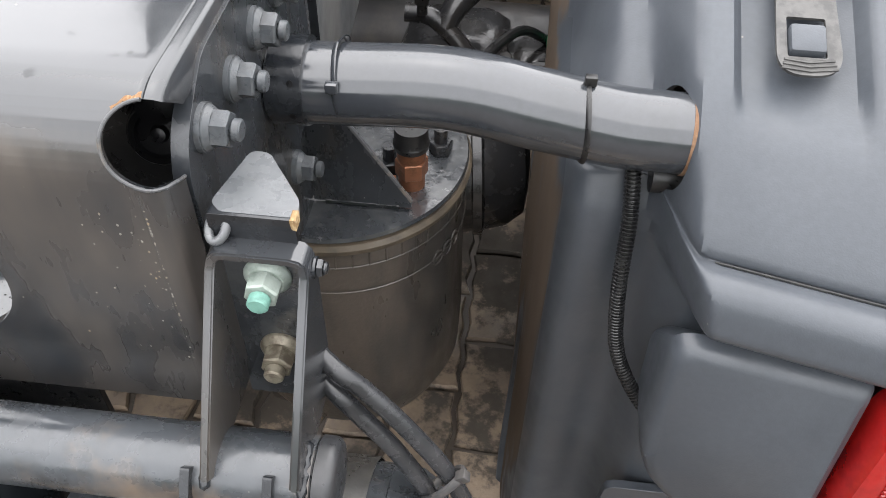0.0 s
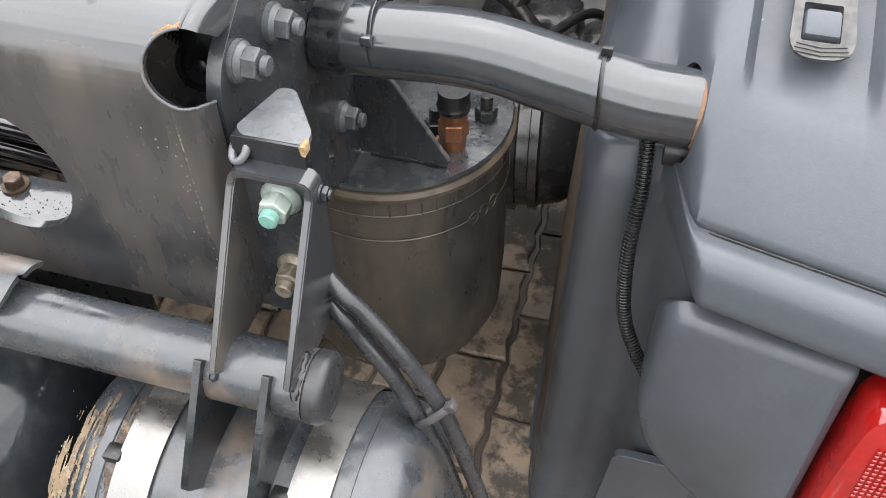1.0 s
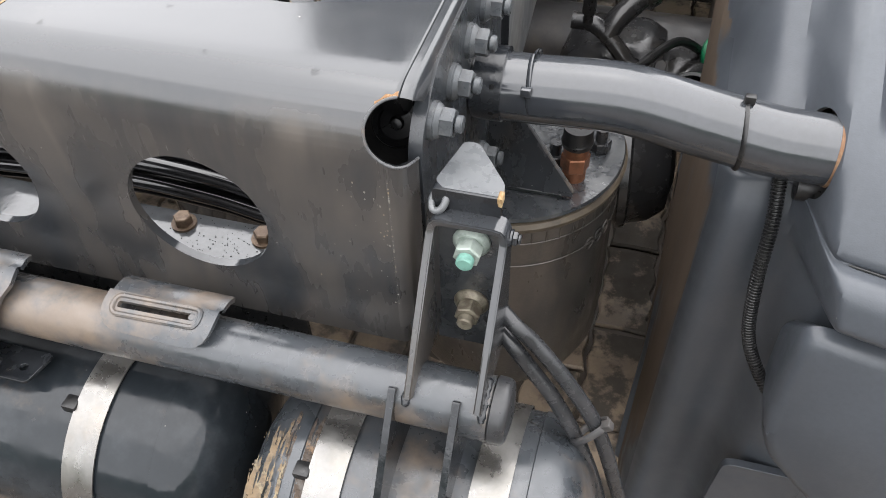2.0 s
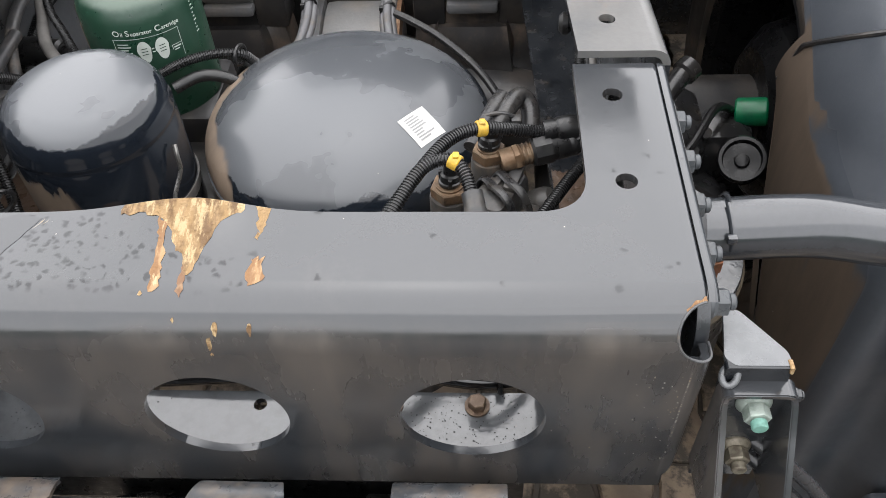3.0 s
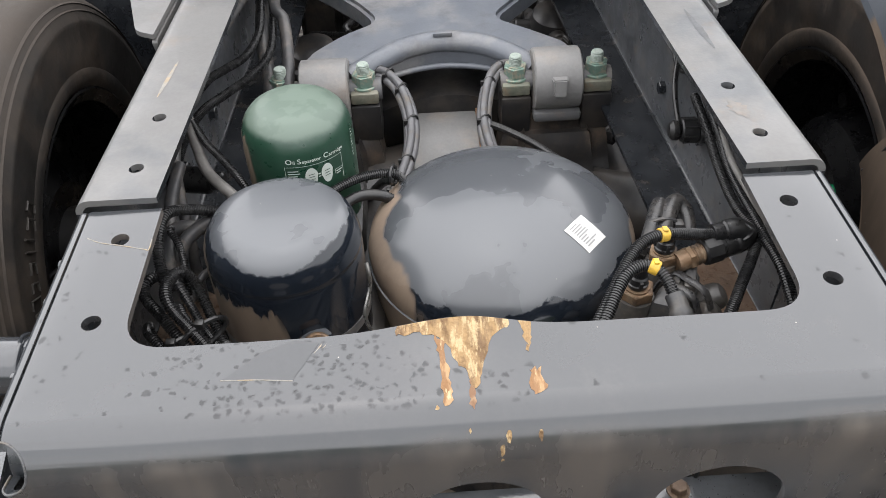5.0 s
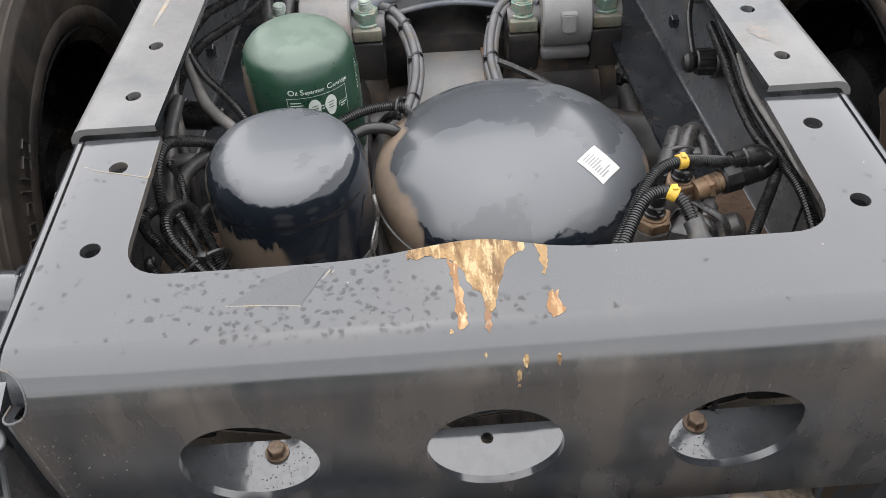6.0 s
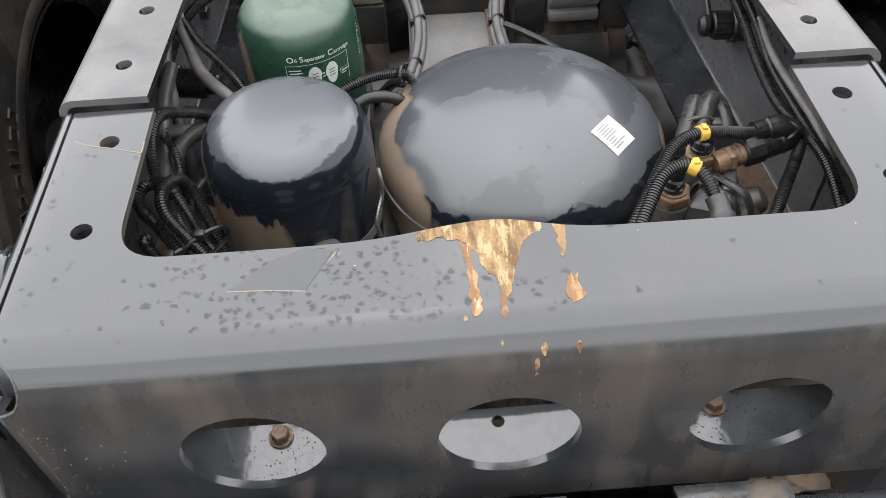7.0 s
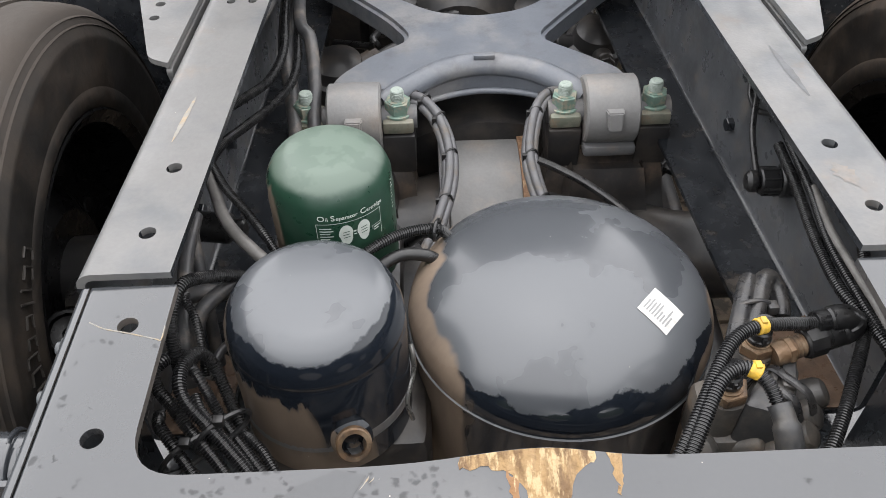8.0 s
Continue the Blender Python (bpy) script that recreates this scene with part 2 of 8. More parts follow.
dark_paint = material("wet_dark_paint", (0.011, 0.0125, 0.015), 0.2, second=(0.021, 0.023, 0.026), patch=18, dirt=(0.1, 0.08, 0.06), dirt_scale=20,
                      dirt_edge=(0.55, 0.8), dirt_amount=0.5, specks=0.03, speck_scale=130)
end_paint = material("grimy_end_plate_paint", (0.026, 0.029, 0.033), 0.24, second=(0.016, 0.018, 0.02), patch=18, dirt=(0.08, 0.066, 0.052), dirt_scale=18, dirt_edge=(0.52, 0.78),
                     dirt_amount=0.5, specks=0.12, speck_scale=150, streak=2, shine=0.7)
tube_paint = material("weathered_tube_paint", (0.045, 0.05, 0.056), 0.28, second=(0.026, 0.03, 0.034), patch=20, patch_edge=(0.5, 0.62), dirt=(0.2, 0.145, 0.1), dirt_scale=8,
                      dirt_edge=(0.48, 0.68), dirt_amount=0.6, shine=0.75, rough_spread=0.12, specks=0.01, bump=0.25, bump_scale=90)
scale_crust = material("dark_flaking_scale", (0.05, 0.035, 0.025), 0.75, second=(0.1, 0.09, 0.08), patch=90, dirt=(0.2, 0.13, 0.08), dirt_scale=80, dirt_edge=(0.55, 0.65),
                      bump=1.0, bump_scale=200, relief=0.003)
under_tank = material("dark_tank_paint", (0.014, 0.017, 0.02), 0.15, second=(0.026, 0.03, 0.034), patch=16, dirt=(0.12, 0.085, 0.055), dirt_scale=12,
                      dirt_edge=(0.58, 0.8), dirt_amount=0.5, shine=0.35, rough_spread=0.12, bump=0.12, bump_scale=60, specks=0.02)
pipe_paint = material("satin_grey_tube", (0.031, 0.034, 0.039), 0.15, second=(0.026, 0.029, 0.033), patch=25, dirt=(0.1, 0.09, 0.08), dirt_scale=60,
                      dirt_edge=(0.68, 0.8), dirt_amount=0.5, bump=0.03, shine=0.9, rough_spread=0.05, specks=0.015, speck_scale=110)
plastic = material("grey_mudguard_plastic", (0.055, 0.0615, 0.0715), 0.4, second=(0.047, 0.053, 0.062), patch=6, dirt=(0.07, 0.07, 0.07), dirt_scale=30,
                   dirt_edge=(0.62, 0.8), dirt_amount=0.3, bump=0.12, bump_scale=600, specks=0.005, speck_scale=90)
splashed = material("mud_splashed_mudguard_plastic", (0.055, 0.0615, 0.0715), 0.4, second=(0.047, 0.053, 0.062), patch=6, dirt=(0.07, 0.07, 0.07), dirt_scale=30,
                    dirt_edge=(0.62, 0.8), dirt_amount=0.3, bump=0.12, bump_scale=600, specks=0.008, speck_scale=90, shine=0.1, mud=[(-1.0, 0.0, 0.965, 0.0, 1.3)], mud_tone=0.75)
muddy = material("mud_splashed_plastic", (0.13, 0.14, 0.155), 0.5, second=(0.15, 0.105, 0.07), patch=7, patch_edge=(0.35, 0.6), dirt=MUD, dirt_scale=5,
                 dirt_edge=(0.35, 0.6), dirt_amount=0.9, streak=4)
black_plastic = material("black_plastic", (0.009, 0.009, 0.0095), 0.36, second=(0.018, 0.0175, 0.017), patch=40, dirt=(0.1, 0.08, 0.06), dirt_scale=30,
                         dirt_edge=(0.6, 0.85), dirt_amount=0.4)
conduit = material("black_conduit", (0.008, 0.008, 0.0085), 0.24, second=(0.018, 0.018, 0.018), patch=30, dirt=(0.08, 0.07, 0.058), dirt_scale=25,
                   dirt_edge=(0.62, 0.82), dirt_amount=0.25, bump=0)
twin_hose = material("dark_rubber_hose", (0.026, 0.027, 0.029), 0.24, second=(0.036, 0.036, 0.038), patch=30, dirt=(0.1, 0.09, 0.08), dirt_scale=90,
                     dirt_edge=(0.66, 0.78), dirt_amount=0.4)
crimp = material("dirty_crimped_steel", (0.1, 0.08, 0.056), 0.5, second=(0.055, 0.045, 0.034), patch=30, bump=0.4)
grey_cable = material("dusty_cable_sleeve", (0.036, 0.036, 0.038), 0.45, second=(0.065, 0.06, 0.056), patch=25, dirt=(0.14, 0.12, 0.1), dirt_scale=30)
pale_cable = material("pale_dusty_sleeve", (0.15, 0.143, 0.135), 0.55, second=(0.1, 0.096, 0.09), patch=25)
rubber = material("dusty_tyre_rubber", (0.013, 0.012, 0.011), 0.6, second=(0.024, 0.019, 0.015), patch=6, dirt=(0.085, 0.062, 0.044), dirt_scale=4,
                  dirt_edge=(0.46, 0.66), dirt_amount=0.55, bump=0.5, bump_scale=60, relief=0.002, dust=(0.034, 0.026, 0.02), dust_edge=(0.35, 1.05), dust_rough=0.8, dust_scale=9, dust_wave=0.6)
muddy_rubber = material("muddy_tyre_rubber", (0.02, 0.017, 0.015), 0.6, second=(0.04, 0.031, 0.024), patch=6, dirt=(0.12, 0.088, 0.062), dirt_scale=4,
                        dirt_edge=(0.42, 0.62), dirt_amount=0.7, bump=0.5, bump_scale=60, relief=0.002, dust=(0.09, 0.067, 0.05), dust_edge=(0.3, 0.95), dust_rough=0.8, dust_scale=9, dust_wave=0.6)
worn_rubber = material("scuffed_sidewall_rubber", (0.042, 0.037, 0.032), 0.6, second=(0.025, 0.021, 0.018), patch=40, bump=0.4)
bellow_rubber = material("wet_bellows_rubber", (0.034, 0.032, 0.03), 0.36, second=(0.072, 0.06, 0.05), patch=12, dirt=(0.09, 0.072, 0.055), dirt_scale=7,
                         dirt_edge=(0.48, 0.7), dirt_amount=0.6, streak=3, specks=0.015, bump=0.3)
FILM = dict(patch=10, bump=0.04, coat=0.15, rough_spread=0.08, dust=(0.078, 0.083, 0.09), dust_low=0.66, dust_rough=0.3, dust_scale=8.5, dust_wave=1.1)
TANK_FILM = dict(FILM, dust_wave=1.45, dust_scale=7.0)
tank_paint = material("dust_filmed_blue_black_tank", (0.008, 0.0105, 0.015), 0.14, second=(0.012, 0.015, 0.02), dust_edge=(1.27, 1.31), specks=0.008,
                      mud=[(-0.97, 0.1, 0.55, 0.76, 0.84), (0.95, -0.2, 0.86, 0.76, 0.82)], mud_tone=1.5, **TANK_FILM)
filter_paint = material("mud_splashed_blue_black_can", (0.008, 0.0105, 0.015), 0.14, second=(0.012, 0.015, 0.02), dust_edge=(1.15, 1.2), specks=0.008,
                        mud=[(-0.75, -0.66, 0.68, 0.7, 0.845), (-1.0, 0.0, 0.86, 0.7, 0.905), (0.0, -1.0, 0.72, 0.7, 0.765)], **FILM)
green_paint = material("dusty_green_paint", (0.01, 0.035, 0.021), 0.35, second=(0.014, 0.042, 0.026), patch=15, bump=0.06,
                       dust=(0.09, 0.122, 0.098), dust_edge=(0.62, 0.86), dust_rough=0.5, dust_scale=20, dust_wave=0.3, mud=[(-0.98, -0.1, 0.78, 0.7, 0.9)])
green_cap = material("green_plastic_cap", (0.0, 0.16, 0.06), 0.4, second=(0.0, 0.12, 0.05), patch=30)
dusty_plastic = material("dusty_grey_plastic", (0.034, 0.034, 0.035), 0.42, second=(0.062, 0.057, 0.051), patch=35, dirt=(0.13, 0.11, 0.09), dirt_scale=28, dirt_edge=(0.5, 0.75),
                         dirt_amount=0.5, bump=0.2)
cast = material("dusty_cast_iron", (0.09, 0.091, 0.094), 0.5, second=(0.13, 0.118, 0.107), patch=12, dirt=(0.2, 0.14, 0.1), dirt_scale=9,
                dirt_edge=(0.55, 0.78), dirt_amount=0.55, bump=0.4, bump_scale=160)
stay_paint = material("blue_grey_stay_paint", (0.105, 0.115, 0.132), 0.42, second=(0.16, 0.16, 0.163), patch=10, dirt=(0.05, 0.05, 0.055), dirt_scale=12,
                      dirt_edge=(0.5, 0.75), dirt_amount=0.6, bump=0.2)
dark_cast = material("oily_dark_casting", (0.016, 0.0155, 0.016), 0.4, second=(0.042, 0.036, 0.031), patch=11, dirt=(0.1, 0.075, 0.055), dirt_scale=8,
                     dirt_edge=(0.55, 0.8), dirt_amount=0.6, bump=0.3, bump_scale=120)
steel = material("brushed_stainless", (0.24, 0.234, 0.224), 0.3, metal=0.85, second=(0.24, 0.23, 0.21), patch=20, dirt=(0.24, 0.17, 0.12), dirt_scale=11,
                 dirt_edge=(0.5, 0.8), dirt_amount=0.4, streak=6)
bolt_paint = material("painted_bolt", (0.058, 0.064, 0.07), 0.34, second=(0.078, 0.082, 0.086), patch=60, dirt=(0.03, 0.028, 0.026), dirt_scale=90, dirt_edge=(0.5, 0.7), dirt_amount=0.5, bump=0.25)
zinc = material("yellowed_zinc", (0.26, 0.235, 0.18), 0.5, metal=0.4, second=(0.14, 0.115, 0.085), patch=90, patch_edge=(0.4, 0.6), bump=0.4)
rusty_zinc = material("rusted_bolt_head", (0.2, 0.14, 0.095), 0.5, metal=0.3, second=(0.12, 0.08, 0.055), patch=90, patch_edge=(0.4, 0.6), bump=0.5)
pale_zinc = material("pale_oxidised_zinc", (0.3, 0.345, 0.31), 0.55, metal=0.2, second=(0.2, 0.24, 0.21), patch=110, bump=0.4)
eye_cast = material("pale_dusty_casting", (0.165, 0.163, 0.16), 0.5, second=(0.2, 0.184, 0.168), patch=14, dirt=(0.16, 0.11, 0.08), dirt_scale=14, dirt_edge=(0.58, 0.78),
                    dirt_amount=0.5, bump=0.5, bump_scale=150)
line_sleeve = material("grey_line_sleeve", (0.095, 0.095, 0.1), 0.45, second=(0.07, 0.07, 0.072), patch=30, dirt=(0.13, 0.11, 0.09), dirt_scale=30)
clamp_cast = material("dirty_olive_clamp", (0.17, 0.165, 0.13), 0.5, metal=0.2, second=(0.12, 0.13, 0.1), patch=50, dirt=(0.2, 0.14, 0.09), dirt_scale=40, bump=0.4)
green_zinc = material("green_chromated_nut", (0.16, 0.24, 0.2), 0.45, metal=0.3, second=(0.3, 0.28, 0.22), patch=80, patch_edge=(0.45, 0.6), bump=0.3)
green_tip = material("green_marked_thread", (0.14, 0.29, 0.24), 0.5, second=(0.09, 0.2, 0.165), patch=90)
copper = material("tarnished_copper", (0.28, 0.12, 0.065), 0.42, metal=0.7, second=(0.16, 0.075, 0.04), patch=60, bump=0.3)
brass = material("dull_brass", (0.17, 0.105, 0.06), 0.5, metal=0.4, second=(0.075, 0.052, 0.036), patch=60, dirt=(0.24, 0.18, 0.12), dirt_scale=55, dirt_edge=(0.48, 0.66),
                 dirt_amount=0.7, bump=0.5)
valve_cast = material("dirty_valve_casting", (0.05, 0.047, 0.044), 0.45, second=(0.09, 0.078, 0.066), patch=22, dirt=(0.17, 0.125, 0.085), dirt_scale=20, dirt_edge=(0.5, 0.7),
                      dirt_amount=0.6, bump=0.4, bump_scale=160)
rust = material("flaking_rust", (0.26, 0.165, 0.075), 0.8, second=(0.12, 0.068, 0.03), patch=80, patch_edge=(0.45, 0.62), dirt=(0.4, 0.3, 0.17),
                dirt_scale=110, dirt_edge=(0.5, 0.6), dirt_amount=0.9, bump=1.0, bump_scale=260, streak=2, relief=0.003, streak_y=3.5)
rust_run = material("rust_run", (0.2, 0.105, 0.045), 0.75, second=(0.32, 0.2, 0.1), patch=110, patch_edge=(0.5, 0.6), dirt=(0.46, 0.36, 0.22), dirt_scale=120,
                    dirt_edge=(0.56, 0.62), dirt_amount=0.8, bump=0.9, bump_scale=260, streak=2, relief=0.002, streak_y=4.0)
tank_flake = material("dull_flaked_tank_rust", (0.15, 0.105, 0.06), 0.75, second=(0.07, 0.055, 0.04), patch=70, dirt=(0.22, 0.18, 0.12), dirt_scale=60, dirt_edge=(0.5, 0.6),
                      bump=0.8, bump_scale=200, relief=0.002)
rust_edge = material("rusty_edge", (0.16, 0.085, 0.045), 0.8, second=(0.26, 0.17, 0.1), patch=80, bump=0.8)
scuff = material("scuffed_primer", (0.2, 0.19, 0.17), 0.6, second=(0.26, 0.2, 0.13), patch=70)
rib_highlight = material("highlit_dusty_conduit_rib", (0.02, 0.02, 0.021), 0.26, second=(0.014, 0.014, 0.015), patch=40, dirt=(0.1, 0.09, 0.075), dirt_scale=25,
                    dirt_edge=(0.58, 0.8), dirt_amount=0.35, bump=0)
wet_hose = material("wet_black_air_line", (0.01, 0.01, 0.011), 0.12, second=(0.016, 0.016, 0.017), patch=30, bump=0, shine=0.8, rough_spread=0.05)
cap_plastic = material("dark_end_cap_plastic", (0.026, 0.027, 0.029), 0.36, second=(0.036, 0.036, 0.037), patch=40, dirt=(0.1, 0.09, 0.08), dirt_scale=30, dirt_edge=(0.6, 0.85), dirt_amount=0.4)
wet_cast = material("oily_wet_casting", (0.02, 0.02, 0.021), 0.2, second=(0.026, 0.024, 0.022), patch=14, dirt=(0.07, 0.058, 0.046), dirt_scale=14, dirt_edge=(0.55, 0.8), dirt_amount=0.5, bump=0.3, bump_scale=120)
boot_rubber = material("dusty_rubber_boot", (0.015, 0.015, 0.016), 0.32, second=(0.032, 0.03, 0.028), patch=45, dirt=(0.1, 0.085, 0.07), dirt_scale=40, dirt_edge=(0.55, 0.75), dirt_amount=0.5, bump=0.2)
saddle_cast = material("dusty_saddle_casting", (0.02, 0.019, 0.019), 0.4, second=(0.05, 0.042, 0.036), patch=9, dirt=(0.15, 0.105, 0.072), dirt_scale=7, dirt_edge=(0.5, 0.72), dirt_amount=0.6, bump=0.3, bump_scale=120)
rail_rust = material("thin_rust_bloom", (0.119, 0.112, 0.104), 0.45, second=(0.14, 0.118, 0.1), patch=60, bump=0.1)
plug_black = material("black_plug_plastic", (0.005, 0.005, 0.0055), 0.3, bump=0, shine=0.3)
droplet = material("clear_water_drop", (0.02, 0.021, 0.022), 0.04, bump=0, grain=0.0, rough_spread=0.01, shine=0.6)
# Gusset grey, toned up for the sky its top reflects
gusset_paint = material("sky_toned_grey_gusset", (0.1, 0.105, 0.11), 0.3, second=(0.075, 0.08, 0.085), patch=30, dirt=(0.2, 0.15, 0.1), dirt_scale=40, dirt_edge=(0.62, 0.8),
                        dirt_amount=0.4, shine=0.85)
tape = material("yellow_tape", (0.6, 0.37, 0.035), 0.5, second=(0.4, 0.25, 0.04), patch=90, patch_edge=(0.4, 0.62), dirt=(0.16, 0.11, 0.06), dirt_scale=60)
paper = material("white_label_paper", (0.56, 0.55, 0.53), 0.5, second=(0.46, 0.45, 0.43), patch=90, bump=0)
ink = material("grey_label_print", (0.24, 0.24, 0.24), 0.6)
white_print = material("white_print", (0.46, 0.5, 0.46), 0.5)
latch_metal = material("dull_latch_metal", (0.085, 0.083, 0.08), 0.42, metal=0.35, second=(0.055, 0.054, 0.053), patch=70, bump=0.2)
# Wet lower flange: the chassis paint lightened for the sky it mirrors
sky_toned_wet_flange = material("sky_toned_wet_grey_paint", (0.085, 0.09, 0.096), 0.08, second=(0.065, 0.069, 0.073), patch=30, dirt=(0.1, 0.09, 0.08), dirt_scale=90, dirt_edge=(0.6, 0.72),
                      dirt_amount=0.4, bump=0.15, bump_scale=120, rough_spread=0.04, shine=0.9)
wet_black = material("wet_black_plate", (0.03, 0.033, 0.037), 0.13, second=(0.055, 0.058, 0.06), patch=25, dirt=(0.12, 0.115, 0.11), dirt_scale=70,
                     dirt_edge=(0.55, 0.7), dirt_amount=0.35, bump=0.2, bump_scale=180, shine=1.0)
lens_red = material("red_lamp_lens", (0.3, 0.007, 0.006), 0.12, second=(0.2, 0.004, 0.004), patch=20, coat=1.0, bump=0, rough_spread=0.04)
paver_mat = material("wet_brown_paver", (0.25, 0.187, 0.13), 0.4, second=(0.15, 0.112, 0.08), patch=9, patch_edge=(0.4, 0.6), dirt=(0.03, 0.025, 0.02),
                     dirt_scale=5.5, dirt_edge=(0.47, 0.56), dirt_amount=0.9, bump=0.6, bump_scale=140, per_object=0.3)
# Darker than the near stones, to dim what the crossmember's face reflects
ground_mat = material("darkened_wet_paved_yard", (0.075, 0.058, 0.044), 0.45, second=(0.045, 0.036, 0.028), patch=3, dirt=(0.06, 0.05, 0.04), dirt_scale=1.2, bump=0.6,
                      bump_scale=60)


# ---- mesh helpers ----
def cr(points, step=8):
    """A smooth line through points, step pieces between each two."""
    p = [Vector(q) for q in points]
    if len(p) < 3:
        return [p[0].lerp(p[-1], i / step) for i in range(step + 1)]
    p = [2 * p[0] - p[1], *p, 2 * p[-1] - p[-2]]
    out = []
    for i in range(1, len(p) - 2):
        a, b, c, d = p[i - 1 : i + 3]
        for k in range(step):
            t = k / step
            out.append(0.5 * (2 * b + (c - a) * t + (2 * a - 5 * b + 4 * c - d) * t * t + (3 * b - 3 * c + d - a) * t**3))
    return out + [p[-2]]


def sweep(bm, line, radius, seg=12, caps=True, ratio=1.0):
    """A tube along a line of Vectors; radius is a number or one for each place."""
    n = len(line)
    radii = radius if isinstance(radius, list) else [radius] * n
    ways = [(line[min(i + 1, n - 1)] - line[max(i - 1, 0)]).normalized() for i in range(n)]
    side = ways[0].orthogonal().normalized()
    rings = []
    for i in range(n):
        side = (side - ways[i] * side.dot(ways[i])).normalized()
        up = ways[i].cross(side)
        rings.append([bm.verts.new(line[i] + radii[i] * (math.cos(a) * side + ratio * math.sin(a) * up))
                      for a in (2 * math.pi * k / seg for k in range(seg))])
    for a, b in zip(rings, rings[1:]):
        for k in range(seg):
            bm.faces.new((a[k], a[(k + 1) % seg], b[(k + 1) % seg], b[k]))
    if caps:
        bm.faces.new(rings[0][::-1])
        bm.faces.new(rings[-1])
    return bm


def corrugated(bm, points, radius, pitch=0.0046, seg=10):
    """A ribbed conduit along points."""
    line = cr(points, 30)
    lengths = [0.0]
    for a, b in zip(line, line[1:]):
        lengths.append(lengths[-1] + (b - a).length)
    count = max(4, int(lengths[-1] / pitch) * 4)
    fine, radii, j = [], [], 0
    for i in range(count + 1):
        s = lengths[-1] * i / count
        while j < len(line) - 2 and lengths[j + 1] < s:
            j += 1
        gap = lengths[j + 1] - lengths[j]
        fine.append(line[j].lerp(line[j + 1], (s - lengths[j]) / gap if gap else 0))
        radii.append(radius * (1.0, 1.0, 0.8, 0.8)[i % 4])
    sweep(bm, fine, radii, seg)
    # the crests carry a painted highlight and some dust, the grooves stay black
    bm.faces.ensure_lookup_table()
    for k in range(count):
        if k % 4 == 0:
            for face in bm.faces[len(bm.faces) - 2 - (count - k) * seg : len(bm.faces) - 2 - (count - k - 1) * seg]:
                face.material_index = 1
    return bm


def cyl(bm, a, b, r, seg=20, r2=None, chamfer=0.0):
    a, b = Vector(a), Vector(b)
    r2 = r if r2 is None else r2
    way = (b - a).normalized()
    line, radii = [a, b], [r, r2]
    if chamfer:
        line, radii = [a, a + way * chamfer, b - way * chamfer, b], [r - chamfer, r, r2, r2 - chamfer]
    side = way.orthogonal().normalized()
    up = way.cross(side)
    rings = [[bm.verts.new(p + q * (math.cos(t) * side + math.sin(t) * up)) for t in (2 * math.pi * (k + 0.5) / seg for k in range(seg))]
             for p, q in zip(line, radii)]
    for m, n in zip(rings, rings[1:]):
        for k in range(seg):
            bm.faces.new((m[k], m[(k + 1) % seg], n[(k + 1) % seg], n[k]))
    bm.faces.new(rings[0][::-1])
    bm.faces.new(rings[-1])
    return bm


def revolve(bm, profile, centre, axis=(0, 0, 1), seg=48):
    """Turns (radius, height) pairs about an axis through centre."""
    axis, centre = Vector(axis).normalized(), Vector(centre)
    side = axis.orthogonal().normalized() if abs(axis.z) < 0.9 else Vector((1, 0, 0))
    up = axis.cross(side)
    rings = []
    for r, h in profile:
        if r < 1e-6:
            rings.append([bm.verts.new(centre + axis * h)])
        else:
            rings.append([bm.verts.new(centre + axis * h + r * (math.cos(t) * side + math.sin(t) * up))
                          for t in (2 * math.pi * k / seg for k in range(seg))])
    for a, b in zip(rings, rings[1:]):
        for k in range(seg):
            n = (k + 1) % seg
            if len(a) == 1 and len(b) > 1:
                bm.faces.new((a[0], b[n], b[k]))
            elif len(b) == 1 and len(a) > 1:
                bm.faces.new((a[k], a[n], b[0]))
            elif len(a) > 1:
                bm.faces.new((a[k], a[n], b[n], b[k]))
    return bm


def box(bm, lo, hi, bevel=0.002, turn=None):
    made = bmesh.ops.create_cube(bm, size=1.0)["verts"]
    lo, hi = Vector(lo), Vector(hi)
    for v in made:
        v.co = Vector([(lo[i] + hi[i]) / 2 + v.co[i] * (hi[i] - lo[i]) for i in range(3)])
    if bevel:
        edges = list({e for v in made for e in v.link_edges})
        made = bmesh.ops.bevel(bm, geom=edges, offset=bevel, segments=2, affect="EDGES", profile=0.5)["verts"]
    if turn:
        bmesh.ops.transform(bm, matrix=turn, verts=list(made))
    return bm


def rounded(points, radius, seg=5):
    """A closed 2D outline with rounded corners; radius is a number or one for each corner."""
    out, n = [], len(points)
    for i, p in enumerate(points):
        r = radius[i] if isinstance(radius, (list, tuple)) else radius
        p, a, b = Vector(p), Vector(points[i - 1]), Vector(points[(i + 1) % n])
        u, w = (a - p), (b - p)
        r = min(r, u.length * 0.45, w.length * 0.45)
        if r < 1e-5:
            out.append(p)
            continue
        s, e = p + u.normalized() * r, p + w.normalized() * r
        out += [(1 - t) ** 2 * s + 2 * t * (1 - t) * p + t * t * e for t in (k / seg for k in range(seg + 1))]
    return out


def ring2d(cx, cy, rx, ry=None, seg=28):
    ry = rx if ry is None else ry
    return [Vector((cx + rx * math.cos(2 * math.pi * k / seg), cy + ry * math.sin(2 * math.pi * k / seg))) for k in range(seg)]


